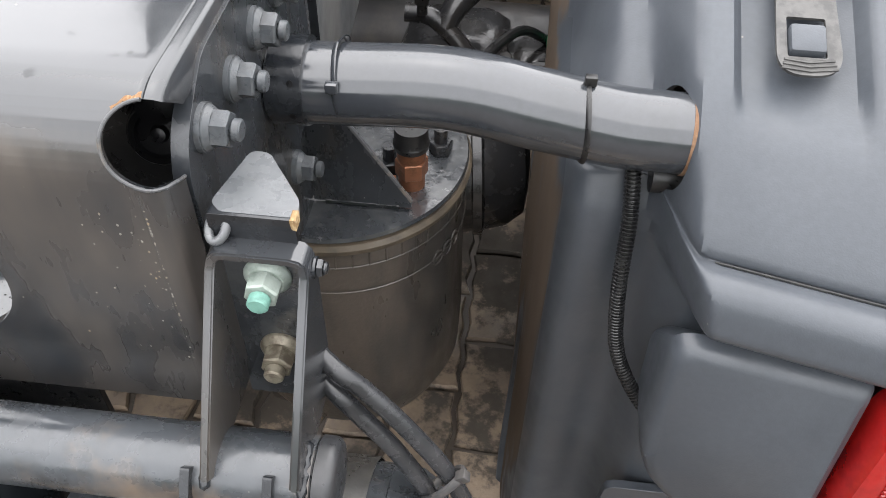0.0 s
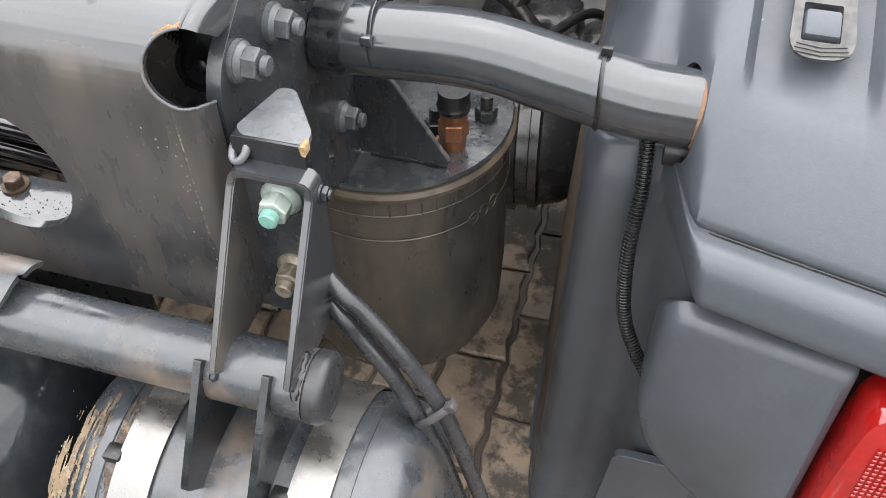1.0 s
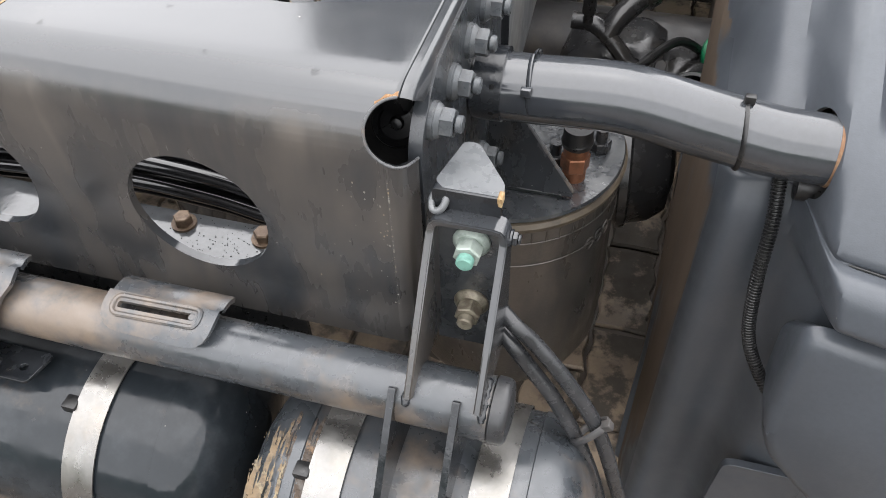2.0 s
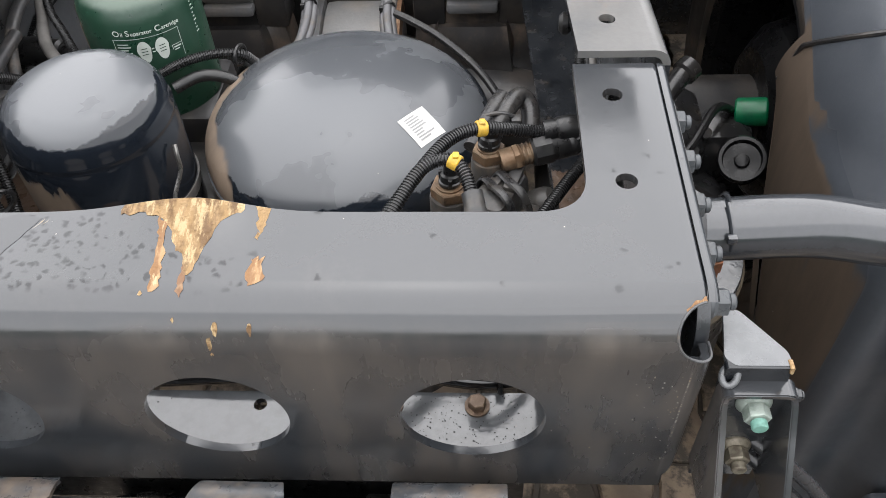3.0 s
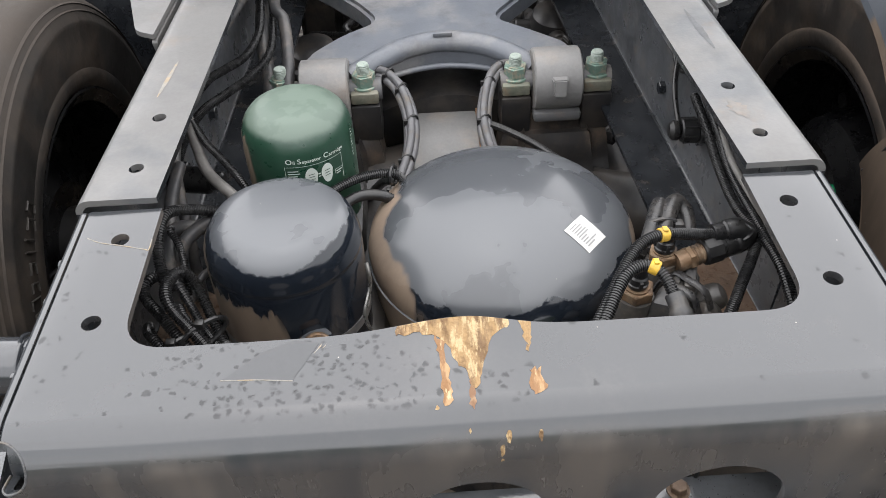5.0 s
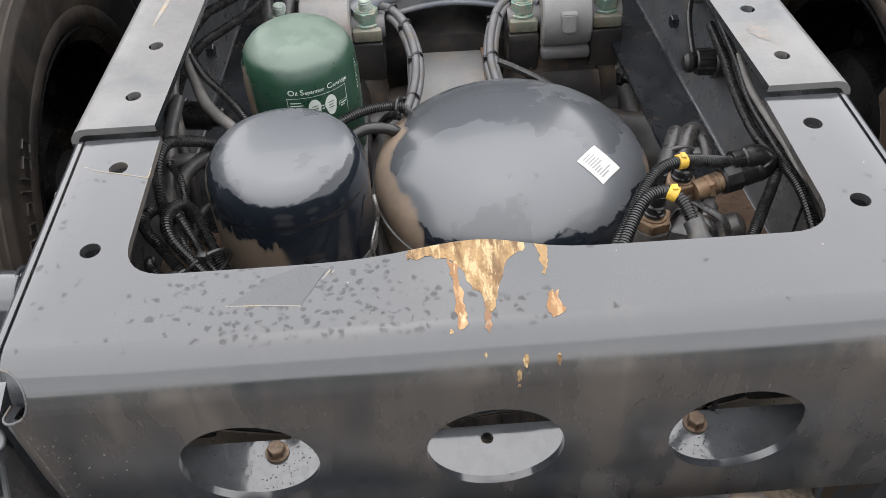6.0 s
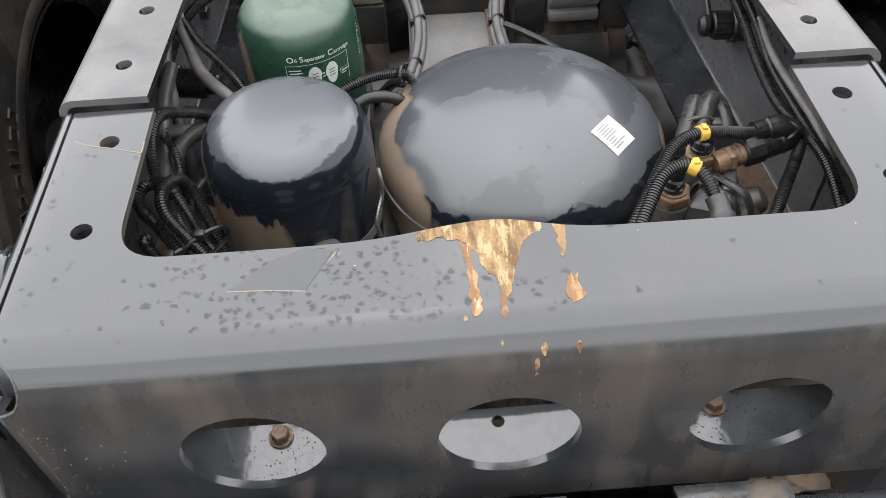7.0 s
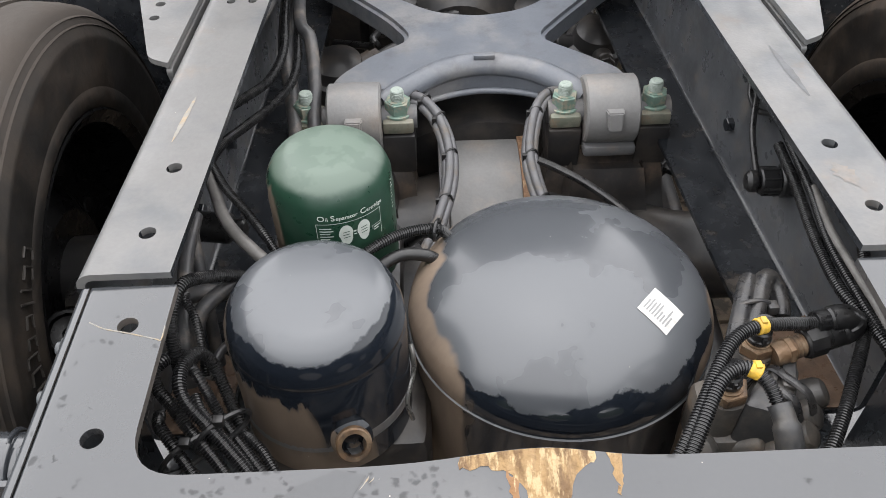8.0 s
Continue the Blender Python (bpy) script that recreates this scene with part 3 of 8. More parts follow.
def plate(bm, outline, thick, m, holes=(), worn=0.0009):
    """A flat sheet with holes: a 2D outline in the xy plane of m, thick along its z."""
    def loop(points):
        verts = [bm.verts.new((p[0], p[1], 0)) for p in points]
        return verts, [bm.edges.new((verts[i], verts[(i + 1) % len(verts)])) for i in range(len(verts))]
    edges, verts = [], []
    for points in (outline, *holes):
        v, e = loop(points)
        edges += e
        verts += v
    faces = [g for g in bmesh.ops.triangle_fill(bm, edges=edges, use_beauty=True, use_dissolve=False)["geom"] if isinstance(g, bmesh.types.BMFace)]
    more = bmesh.ops.extrude_face_region(bm, geom=faces)["geom"]
    top = [g for g in more if isinstance(g, bmesh.types.BMVert)]
    bmesh.ops.translate(bm, vec=(0, 0, thick), verts=top)
    made = list(set(verts + top))
    if worn and abs(thick) > 0.0025:
        rim = [e for e in {e for v in made for e in v.link_edges} if len(e.link_faces) == 2 and abs(e.verts[0].co.z - e.verts[1].co.z) < 1e-6
               and e.calc_face_angle(0) > 1.0]
        cut = bmesh.ops.bevel(bm, geom=rim, offset=worn, segments=1, affect="EDGES", clamp_overlap=True)
        made = list({v for v in made if v.is_valid} | set(cut["verts"]))
    bmesh.ops.transform(bm, matrix=m, verts=made)
    return bm


# plane frames for plate(): local x, y, z laid along world axes
def in_yz(x):
    """Local (x, y) are the world's (y, z); thickness towards +x from x."""
    return Matrix(((0, 0, 1, x), (1, 0, 0, 0), (0, 1, 0, 0), (0, 0, 0, 1)))


def in_xz(y):
    """Local (x, y) are the world's (x, z); thickness towards -y from y."""
    return Matrix(((1, 0, 0, 0), (0, 0, -1, y), (0, 1, 0, 0), (0, 0, 0, 1)))


def in_xy(z):
    return Matrix.Translation((0, 0, z))


def thing(name, base, label, category, group="", kind=""):
    ob = new(name)
    ob.empty_display_size = 0.05
    ob.location = base
    return tagged(ob, label, category, group, kind)


def mesh_of(name, bm, mat, smooth=35):
    bmesh.ops.recalc_face_normals(bm, faces=bm.faces[:])
    me = bpy.data.meshes.new(name)
    bm.to_mesh(me)
    bm.free()
    me.materials.append(mat)
    if mat is conduit:
        me.materials.append(rib_highlight)
    if smooth:
        me.shade_smooth()
        me.set_sharp_from_angle(angle=radians(smooth))
    return me


def part(name, bm, mat, parent=None, label="", smooth=35):
    """Links a bmesh in world metres as one mesh under a thing or a part."""
    ob = new(name, mesh_of(name, bm, mat, smooth) if isinstance(bm, bmesh.types.BMesh) else bm)
    if parent is not None:
        ob.parent = parent
        if parent.parent is None:
            ob.matrix_parent_inverse = parent.matrix_basis.inverted()
    return tagged(ob, label)


def second_material(ob, mat, test):
    """Gives the faces whose centre and normal pass the test another material."""
    ob.data.materials.append(mat)
    for f in ob.data.polygons:
        if test(f.center, f.normal):
            f.material_index = 1
    return ob


def solo(name, bm, mat, label, category, group="", kind="", smooth=35):
    return tagged(part(name, bm, mat, None, "", smooth), label, category, group, kind)


def new_bm():
    return bmesh.new()


def flip(bm, s):
    """Mirrors a finished bmesh to the other side of the truck when s is -1."""
    if s < 0:
        bmesh.ops.transform(bm, matrix=Matrix.Diagonal((-1, 1, 1, 1)), verts=bm.verts[:])
    return bm


def hexagon(bm, a, b, r):
    return cyl(bm, a, b, r, 6, chamfer=min(0.0012, r * 0.12))


def carve(bm, cutters, folded_skin=False):
    """Cuts the solids in cutters out of bm; returns a new bmesh."""
    target = new("carved", bpy.data.meshes.new("carved"))
    bm.to_mesh(target.data)
    bm.free()
    made = []
    for c in cutters:
        bmesh.ops.recalc_face_normals(c, faces=c.faces[:])
        ob = new("cutter", bpy.data.meshes.new("cutter"))
        c.to_mesh(ob.data)
        c.free()
        mod = target.modifiers.new("cut", "BOOLEAN")
        mod.operation, mod.solver, mod.object = "DIFFERENCE", "EXACT", ob
        mod.use_self = folded_skin
        made.append(ob)
    deps = bpy.context.evaluated_depsgraph_get()
    deps.update()
    done = bmesh.new()
    done.from_mesh(target.evaluated_get(deps).to_mesh())
    target.evaluated_get(deps).to_mesh_clear()
    for ob in (target, *made):
        data = ob.data
        bpy.data.objects.remove(ob)
        bpy.data.meshes.remove(data)
    return done


# ---- ground ----
bm = new_bm()
bmesh.ops.create_grid(bm, x_segments=8, y_segments=8, size=150)
bmesh.ops.translate(bm, vec=(0, 0, -0.012), verts=bm.verts[:])
ground = solo("ground", bm, ground_mat, "wet brown paved yard with sandy joints", "ground", kind="structure")


# ---- frame rails ----
TOP = 0.95
BEND = 0.046


def channel(bm, y0, y1, outer, inner, z0, z1, t=0.008, r=0.016):
    """A C-shaped rail along y: web at x = outer, flanges reaching in to x = inner."""
    w = 1 if outer > inner else -1

    def profile(o, i, a, b, rad):
        pts = [(i, b)]
        pts += [(o - w * rad + w * rad * math.sin(k * math.pi / 12), b - rad + rad * math.cos(k * math.pi / 12)) for k in range(7)]
        pts += [(o - w * rad + w * rad * math.cos(k * math.pi / 12), a + rad - rad * math.sin(k * math.pi / 12)) for k in range(7)]
        return pts + [(i, a)]
    outside = profile(outer, inner, z0, z1, r)
    inside = profile(outer - w * t, inner, z0 + t, z1 - t, max(0.002, r - t))
    loop = outside + inside[::-1]
    rings = [[bm.verts.new((x, y, z)) for x, z in loop] for y in (y0, y1)]
    n = len(loop)
    for k in range(n):
        bm.faces.new((rings[0][k], rings[0][(k + 1) % n], rings[1][(k + 1) % n], rings[1][k]))
    h = n // 2
    for ring in rings:
        for k in range(h - 1):
            bm.faces.new((ring[k], ring[k + 1], ring[n - 2 - k], ring[n - 1 - k]))
    return bm


def post(c, r, lo, hi, seg=24):
    bm = new_bm()
    return cyl(bm, (c[0], c[1], lo), (c[0], c[1], hi), r, seg)


def frame_rail(s):
    bm = new_bm()
    channel(bm, 0.324, 3.2, 0.42, 0.327, 0.682, 0.96, r=0.018)
    bmesh.ops.recalc_face_normals(bm, faces=bm.faces[:])
    cuts = [post((0.363, y), 0.0085, 0.9, 1.0) for y in (0.38, 0.483)]
    cuts += [post((0.35 + 0.03 * (i % 2), 0.86 + 0.035 * (i // 2)), 0.006, 0.9, 1.0, 14) for i in range(6)]
    bm = flip(carve(bm, cuts), s)
    rail = thing("frame_rail", (s * 0.4, 0.322, 0.682), "grey painted steel chassis rail with dusty drilled top flange", "chassis rail", "chassis rails")
    web = part("channel", bm, dark_paint, rail, "dusty flange toned light for sky shine over darker inner faces")
    # Dust on top, lightened by reflected sky; inner faces painted with their dark reflection
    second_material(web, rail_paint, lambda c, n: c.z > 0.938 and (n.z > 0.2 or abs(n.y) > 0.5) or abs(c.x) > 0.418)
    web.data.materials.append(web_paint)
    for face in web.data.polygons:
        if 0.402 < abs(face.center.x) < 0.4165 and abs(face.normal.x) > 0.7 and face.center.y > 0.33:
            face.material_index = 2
    rng = random.Random(21)
    b = new_bm()
    rim = [(0.329, 0.326), (0.407, 0.326), (0.407, 0.47), (0.392, 0.462), (0.378, 0.448), (0.36, 0.446), (0.345, 0.437), (0.329, 0.441)]
    verts = []
    for i, p in enumerate(rim):
        q = rim[(i + 1) % len(rim)]
        for k in range(6):
            w = 0.002 if p[1] > 0.4 else 0
            verts.append(b.verts.new((p[0] + (q[0] - p[0]) * k / 6, p[1] + (q[1] - p[1]) * k / 6 + rng.uniform(-w, w), 0.6905)))
    top = b.faces.new(verts)
    up = bmesh.ops.extrude_face_region(b, geom=[top])
    for v in up["geom"]:
        if isinstance(v, bmesh.types.BMVert):
            v.co.z += 0.0022
    bmesh.ops.recalc_face_normals(b, faces=b.faces[:])
    part("mud_crust", flip(b, s), wet_mud, rail, "wet brown mud on the lower flange")
    for y, z in ((0.62, 0.88), (0.62, 0.78), (0.78, 0.86), (0.8, 0.76), (1.0, 0.88), (1.03, 0.86)):
        b = new_bm()
        hexagon(b, (0.413, y, z), (0.401, y, z), 0.011)
        part("web_bolt", flip(b, s), dark_paint, rail)
    return rail


RAILS = {side: frame_rail(side) for side in (1, -1)}


def rail_scuff(s, a, b, wide, mat, label):
    """A long thin rubbed mark on a rail's top flange."""
    rng = random.Random(int(a[0] * 1000))
    bm = new_bm()
    a, b = Vector(a), Vector(b)
    way = (b - a).normalized()
    side = Vector((-way.y, way.x))
    left, right = [], []
    for k in range(13):
        f = k / 12
        half = wide * math.sin(math.pi * (0.06 + 0.88 * f)) * rng.uniform(0.6, 1.2)
        p = a.lerp(b, f)
        left.append(bm.verts.new((*(p + side * half), 0.9603)))
        right.append(bm.verts.new((*(p - side * half), 0.9603)))
    for k in range(12):
        bm.faces.new((right[k], right[k + 1], left[k + 1], left[k]))
    part("scuff_mark", bm, mat, RAILS[s], label)


rail_scuff(1, (0.375, 0.69), (0.379, 0.575), 0.005, web_paint, "dark rubbed scuff")
rail_scuff(1, (0.352, 0.45), (0.362, 0.41), 0.012, rail_rust, "thin rust bloom on the flange")
rail_scuff(-1, (-0.372, 0.62), (-0.378, 0.53), 0.003, scuff, "pale rubbed scuff")


def taper(y):
    """How far the rails draw in towards the front at y."""
    return 0.056 * max(0.0, y - 0.34)


for side, rail in RAILS.items():
    for child in rail.children:
        for v in child.data.vertices:
            v.co.x -= side * taper((child.matrix_world @ v.co).y)


def mounting_bracket(s):
    """A folded bracket bolted outside the rail, its top flange drilled."""
    b = thing("mounting_bracket", (s * 0.42, 0.71, 0.75), "grey folded steel bracket bolted outside the chassis rail", "bracket", "rail brackets")
    bm = new_bm()
    outline = rounded([(0.407, 0.7), (0.436, 0.715), (0.49, 0.9), (0.482, 1.3), (0.374, 1.3)], [0.004, 0.012, 0.02, 0.004, 0.004])
    plate(bm, outline, 0.008, in_xy(0.952), [ring2d(0.45, y, 0.007, seg=14) for y in (0.82, 0.86, 0.9, 0.94)])
    part("top_flange", flip(bm, s), rail_paint, b)
    bm = new_bm()
    plate(bm, rounded([(0.7, 0.95), (1.3, 0.95), (1.3, 0.7), (0.78, 0.7)], 0.01), 0.008, in_yz(0.425))
    for v in bm.verts:
        v.co.x -= taper(v.co.y)
    part("side_plate", flip(bm, s), rail_paint, b)


for side in (1, -1):
    mounting_bracket(side)


# ---- rear crossmember ----
def lift(x, y):
    """How far the inner edge of the top plate is bent up by a knock."""
    if y < 0.02:
        return 0.0
    across = math.exp(-(((x + 0.005) / (0.055 if x > 0 else 0.075)) ** 2))
    return 0.018 * across * min(1.0, (y - 0.02) / 0.095) ** 2


def rounded_block(x0, x1, y0, y1, z0, z1, r, side, seg=12):
    """A block along x whose upper rear edge is bent round by r and whose ends are eased by side."""
    bm = new_bm()
    line = [(y1, z0), (y1, z1)] + [(y0 + r - r * math.sin(k * math.pi / 2 / seg), z1 - r + r * math.cos(k * math.pi / 2 / seg)) for k in range(seg + 1)] + [(y0, z0)]
    ends = [[bm.verts.new((x, y, z)) for y, z in line] for x in (x0, x1)]
    n = len(line)
    for k in range(n):
        bm.faces.new((ends[0][k], ends[0][(k + 1) % n], ends[1][(k + 1) % n], ends[1][k]))
    bm.faces.new(ends[0][::-1])
    bm.faces.new(ends[1])
    bmesh.ops.recalc_face_normals(bm, faces=bm.faces[:])
    edges = [e for e in bm.edges if abs(e.verts[0].co.x - e.verts[1].co.x) < 1e-6 and all(v.co.y < y1 - 0.001 or v.co.z > z1 - 0.001 for v in e.verts)
             and not all(v.co.z < z0 + 0.001 for v in e.verts) and not all(v.co.y > y1 - 0.001 for v in e.verts)]
    bmesh.ops.bevel(bm, geom=edges, offset=side, segments=3, affect="EDGES", profile=0.5)
    return bm


def prism(outline, lo, hi):
    bm = new_bm()
    plate(bm, outline, hi - lo, in_xy(lo), worn=0)
    return bm


SLOT_AT, SLOT_WAY, SLOT_R = Vector((0.4045, 0.016, 0.9205)), Vector((0.2, -0.82, 0.5)).normalized(), 0.025


def slot_edge(x):
    """How far forward the corner slot reaches on the bent top plate at x."""
    reach = 0.0
    for k in range(120):
        y = k * 0.0005
        z = TOP - (BEND - math.sqrt(max(0.0, BEND**2 - (BEND - y) ** 2)) if y < BEND else 0.0)
        d = Vector((x, y, z)) - SLOT_AT
        if (d - SLOT_WAY * d.dot(SLOT_WAY)).length < SLOT_R:
            reach = y
    return reach


def crossmember():
    t = 0.008
    bm = rounded_block(-0.404, 0.404, 0.0, 0.317, 0.69, TOP, BEND, 0.005)
    bmesh.ops.recalc_face_normals(bm, faces=bm.faces[:])
    inner = rounded_block(-0.43, 0.43, t, 0.36, 0.69 + t, TOP - t, BEND - t, 0.001)
    opening = prism(rounded([(-0.322, 0.114), (0.322, 0.114), (0.322, 0.36), (-0.322, 0.36)], [0.045, 0.045, 0, 0], 8), 0.9, 1.0)
    floor_cut = prism([Vector(p) for p in ((-0.5, 0.096), (0.5, 0.096), (0.5, 0.4), (-0.5, 0.4))], 0.6, 0.716)
    cuts = [inner, opening, floor_cut]
    for x in (-0.222, 0.002, 0.225):
        c = new_bm()
        cyl(c, (x, -0.03, 0.81), (x, 0.03, 0.81), 0.063, 48)
        cuts.append(c)
    for s in (1, -1):
        for y in (0.15, 0.268):
            cuts.append(post((s * 0.356, y), 0.0095, 0.9, 1.0))
        c = new_bm()
        way = Vector((s * SLOT_WAY.x, SLOT_WAY.y, SLOT_WAY.z))
        spot = Vector((s * SLOT_AT.x, SLOT_AT.y, SLOT_AT.z))
        cyl(c, spot - way * 0.03, spot + way * 0.08, SLOT_R, 48)
        cuts.append(c)
    for x in (0.002,):
        cuts.append(post((x, 0.08), 0.007, 0.68, 0.72, 16))
    bm = carve(bm, cuts)
    for x in [i * 0.02 for i in range(-10, 9)]:
        bmesh.ops.bisect_plane(bm, geom=bm.verts[:] + bm.edges[:] + bm.faces[:], plane_co=(x, 0, 0), plane_no=(1, 0, 0))
    for y in (0.04, 0.06, 0.08, 0.1):
        bmesh.ops.bisect_plane(bm, geom=bm.verts[:] + bm.edges[:] + bm.faces[:], plane_co=(0, y, 0), plane_no=(0, 1, 0))
    for v in bm.verts:
        if v.co.z > 0.935 and v.co.y < 0.13:
            v.co.z += lift(v.co.x, v.co.y)
    beam = thing("rear_crossmember", (0, 0.1, 0.697), "grey pressed steel crossmember with round holes and rusty chipped edge", "crossmember")
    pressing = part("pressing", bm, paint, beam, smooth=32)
    second_material(pressing, sky_toned_wet_flange, lambda c, n: n.z > 0.8 and c.z < 0.72)
    for x in (-0.224, 0.228, 0.139):
        b = new_bm()
        hexagon(b, (x, 0.08, 0.699), (x, 0.08, 0.71), 0.0095)
        cyl(b, (x, 0.08, 0.698), (x, 0.08, 0.7005), 0.013)
        part("flange_bolt", b, rusty_zinc, beam, "rusty bolt head on the lower flange")
    return beam


crossmember_thing = crossmember()


# the web's ends bend forward to meet the end plates below the corner slots
def end_return(s):
    outer = [Vector((0.397, -0.0003)), Vector((0.4005, -0.0002))] + [Vector((0.4005 + 0.012 * math.sin(a), 0.012 - 0.012 * math.cos(a))) for a in (k * math.pi / 16 for k in range(1, 8))] + [Vector((0.4137, 0.02)), Vector((0.4142, 0.0262))]
    inner = [Vector((p.x - 0.007, p.y + 0.006 - 0.004 * k / (len(outer) - 1))) for k, p in enumerate(outer)]
    bm = prism(outer + inner[::-1], 0.712, 0.905)
    for v in bm.verts:
        if v.co.z < 0.8:
            v.co.z += 0.03 * max(0.0, (v.co.x - 0.4) / 0.0142) ** 2
    cut = new_bm()
    cyl(cut, SLOT_AT - SLOT_WAY * 0.03, SLOT_AT + SLOT_WAY * 0.08, SLOT_R, 48)
    part("end_return", flip(carve(bm, [cut]), s), paint, crossmember_thing, "web end bent forward to the end plate", smooth=50)
    line = []
    for p in outer:
        z = 0.905
        while z > 0.86:
            d = Vector((p.x, p.y, z)) - SLOT_AT
            if (d - SLOT_WAY * d.dot(SLOT_WAY)).length > SLOT_R:
                break
            z -= 0.0005
        line.append(Vector((p.x, p.y, z)))
    bm = new_bm()
    sweep(bm, line, 0.0012, 8)
    part("slot_rim", flip(bm, s), rim_paint, crossmember_thing, "pale bead painted for the highlight on the slot's rim")


def flange_roll(s):
    """The end of the top plate rolled down above the end plate."""
    bm, rows = new_bm(), []
    turns = [(k * math.pi / 24) for k in range(3, 13)]
    line = [(BEND - BEND * math.cos(a), TOP - BEND + BEND * math.sin(a), -math.cos(a), math.sin(a)) for a in turns] + [(y, TOP, 0.0, 1.0) for y in (0.07, 0.12, 0.2, 0.3165)]
    for y, z, ny, nz in line:
        rows.append([bm.verts.new((x, y - ny * d, z - nz * d)) for x, d in ((0.4037, 0.0), (0.4075, 0.0004), (0.4108, 0.0018), (0.4128, 0.004), (0.4138, 0.024), (0.4118, 0.024), (0.4108, 0.005), (0.409, 0.003), (0.4037, 0.0024))])
    for a, b in zip(rows, rows[1:]):
        for k in range(9):
            bm.faces.new((a[k], b[k], b[(k + 1) % 9], a[(k + 1) % 9]))
    bm.faces.new(rows[0])
    bm.faces.new(rows[-1][::-1])
    bmesh.ops.recalc_face_normals(bm, faces=bm.faces[:])
    cut = new_bm()
    cyl(cut, SLOT_AT - SLOT_WAY * 0.03, SLOT_AT + SLOT_WAY * 0.08, SLOT_R, 48)
    part("flange_roll", flip(carve(bm, [cut]), s), paint, crossmember_thing, "rolled end of the top plate", smooth=50)


for side in (1, -1):
    end_return(side)
    flange_roll(side)


# pale bead round the corner slots, painted for the highlight on their cut edge
def in_pressing(p):
    if p.y < 0 or p.z > TOP:
        return False
    return not (p.y < BEND and p.z > TOP - BEND) or math.hypot(p.y - BEND, p.z - TOP + BEND) < BEND


def slot_rim(s):
    u = Vector((1, 0, 0)) - SLOT_WAY * SLOT_WAY.x
    u.normalize()
    v = SLOT_WAY.cross(u)
    line = []
    for k in range(73):
        a = 2 * math.pi * k / 72 - 0.9
        p = SLOT_AT + (u * math.cos(a) + v * math.sin(a)) * SLOT_R + SLOT_WAY * 0.06
        while not in_pressing(p) and (p - SLOT_AT).length < 0.2:
            p = p - SLOT_WAY * 0.0004
        line.append(p)
    best, run = [], []
    for p in line + line:
        if p.x < 0.4035:
            run.append(p)
            best = run if len(run) > len(best) else best
        else:
            run = []
    best = best[:73]
    bm = new_bm()
    sweep(bm, best, 0.0012, 8)
    part("slot_rim", flip(bm, s), rim_paint, crossmember_thing, "pale bead painted for the highlight on the slot's rim")


for side in (1, -1):
    slot_rim(side)


# rust where the paint is knocked off
def flake(outline, mat, name="rust_patch", rise=0.0004, jag=0.0016, label="bare rusty metal where the paint has flaked off"):
    """A thin ragged patch on the top plate, following its dent."""
    rng = random.Random(len(outline) * 7 + int(outline[0][0] * 1e4))
    fine = []
    for i, p in enumerate(outline):
        a, b = Vector(p), Vector(outline[(i + 1) % len(outline)])
        n = max(2, int((b - a).length / 0.004))
        for k in range(n):
            q = a.lerp(b, k / n)
            fine.append(q + Vector((rng.uniform(-jag, jag), rng.uniform(-jag, jag) if q.y < 0.112 else 0)))
    bm = new_bm()
    verts = [bm.verts.new((p.x, p.y, 0)) for p in fine]
    edges = [bm.edges.new((verts[i], verts[(i + 1) % len(verts)])) for i in range(len(verts))]
    bmesh.ops.triangle_fill(bm, edges=edges, use_beauty=True)
    for i in range(-14, 15):
        bmesh.ops.bisect_plane(bm, geom=bm.verts[:] + bm.edges[:] + bm.faces[:], plane_co=(i * 0.01, 0, 0), plane_no=(1, 0, 0))
    for y in (0.01, 0.02, 0.03, 0.04, 0.05, 0.06, 0.07, 0.08, 0.09, 0.1):
        bmesh.ops.bisect_plane(bm, geom=bm.verts[:] + bm.edges[:] + bm.faces[:], plane_co=(0, y, 0), plane_no=(0, 1, 0))
    for v in bm.verts:
        y = v.co.y
        drop = BEND - math.sqrt(max(0.0, BEND**2 - (BEND - y) ** 2)) if y < BEND else 0.0
        grid = lift_on_grid(v.co.x, y)
        v.co.z = TOP + rise - drop + grid
    return part(name, bm, mat, crossmember_thing, label, smooth=60)


def lift_on_grid(x, y):
    """The dent as the plate's own facets have it."""
    i = math.floor(x / 0.02)
    f = x / 0.02 - i
    return max(lift(x, y), (1 - f) * lift(i * 0.02, y) + f * lift((i + 1) * 0.02, y))


flake([(-0.066, 0.1135), (-0.02, 0.1135), (0.037, 0.1135), (0.035, 0.106), (0.024, 0.098), (0.019, 0.092), (0.0145, 0.081), (0.011, 0.07), (0.0075, 0.058), (0.004, 0.046), (0.0005, 0.043),
       (-0.003, 0.051), (-0.006, 0.064), (-0.0115, 0.0665), (-0.015, 0.074), (-0.019, 0.084), (-0.025, 0.0925), (-0.033, 0.0985), (-0.042, 0.1015), (-0.05, 0.105), (-0.06, 0.103), (-0.066, 0.105)], rust)
flake([(-0.031, 0.1), (-0.0235, 0.09), (-0.0205, 0.06), (-0.0195, 0.034), (-0.024, 0.029), (-0.028, 0.034), (-0.028, 0.06)], rust_run)
flake([(-0.0035, 0.054), (0.0005, 0.045), (0.0, 0.028), (-0.003, 0.025), (-0.005, 0.03)], rust_edge)
flake([(0.047, 0.1135), (0.0585, 0.1135), (0.0565, 0.1), (0.053, 0.08), (0.0505, 0.083), (0.049, 0.1)], rust)
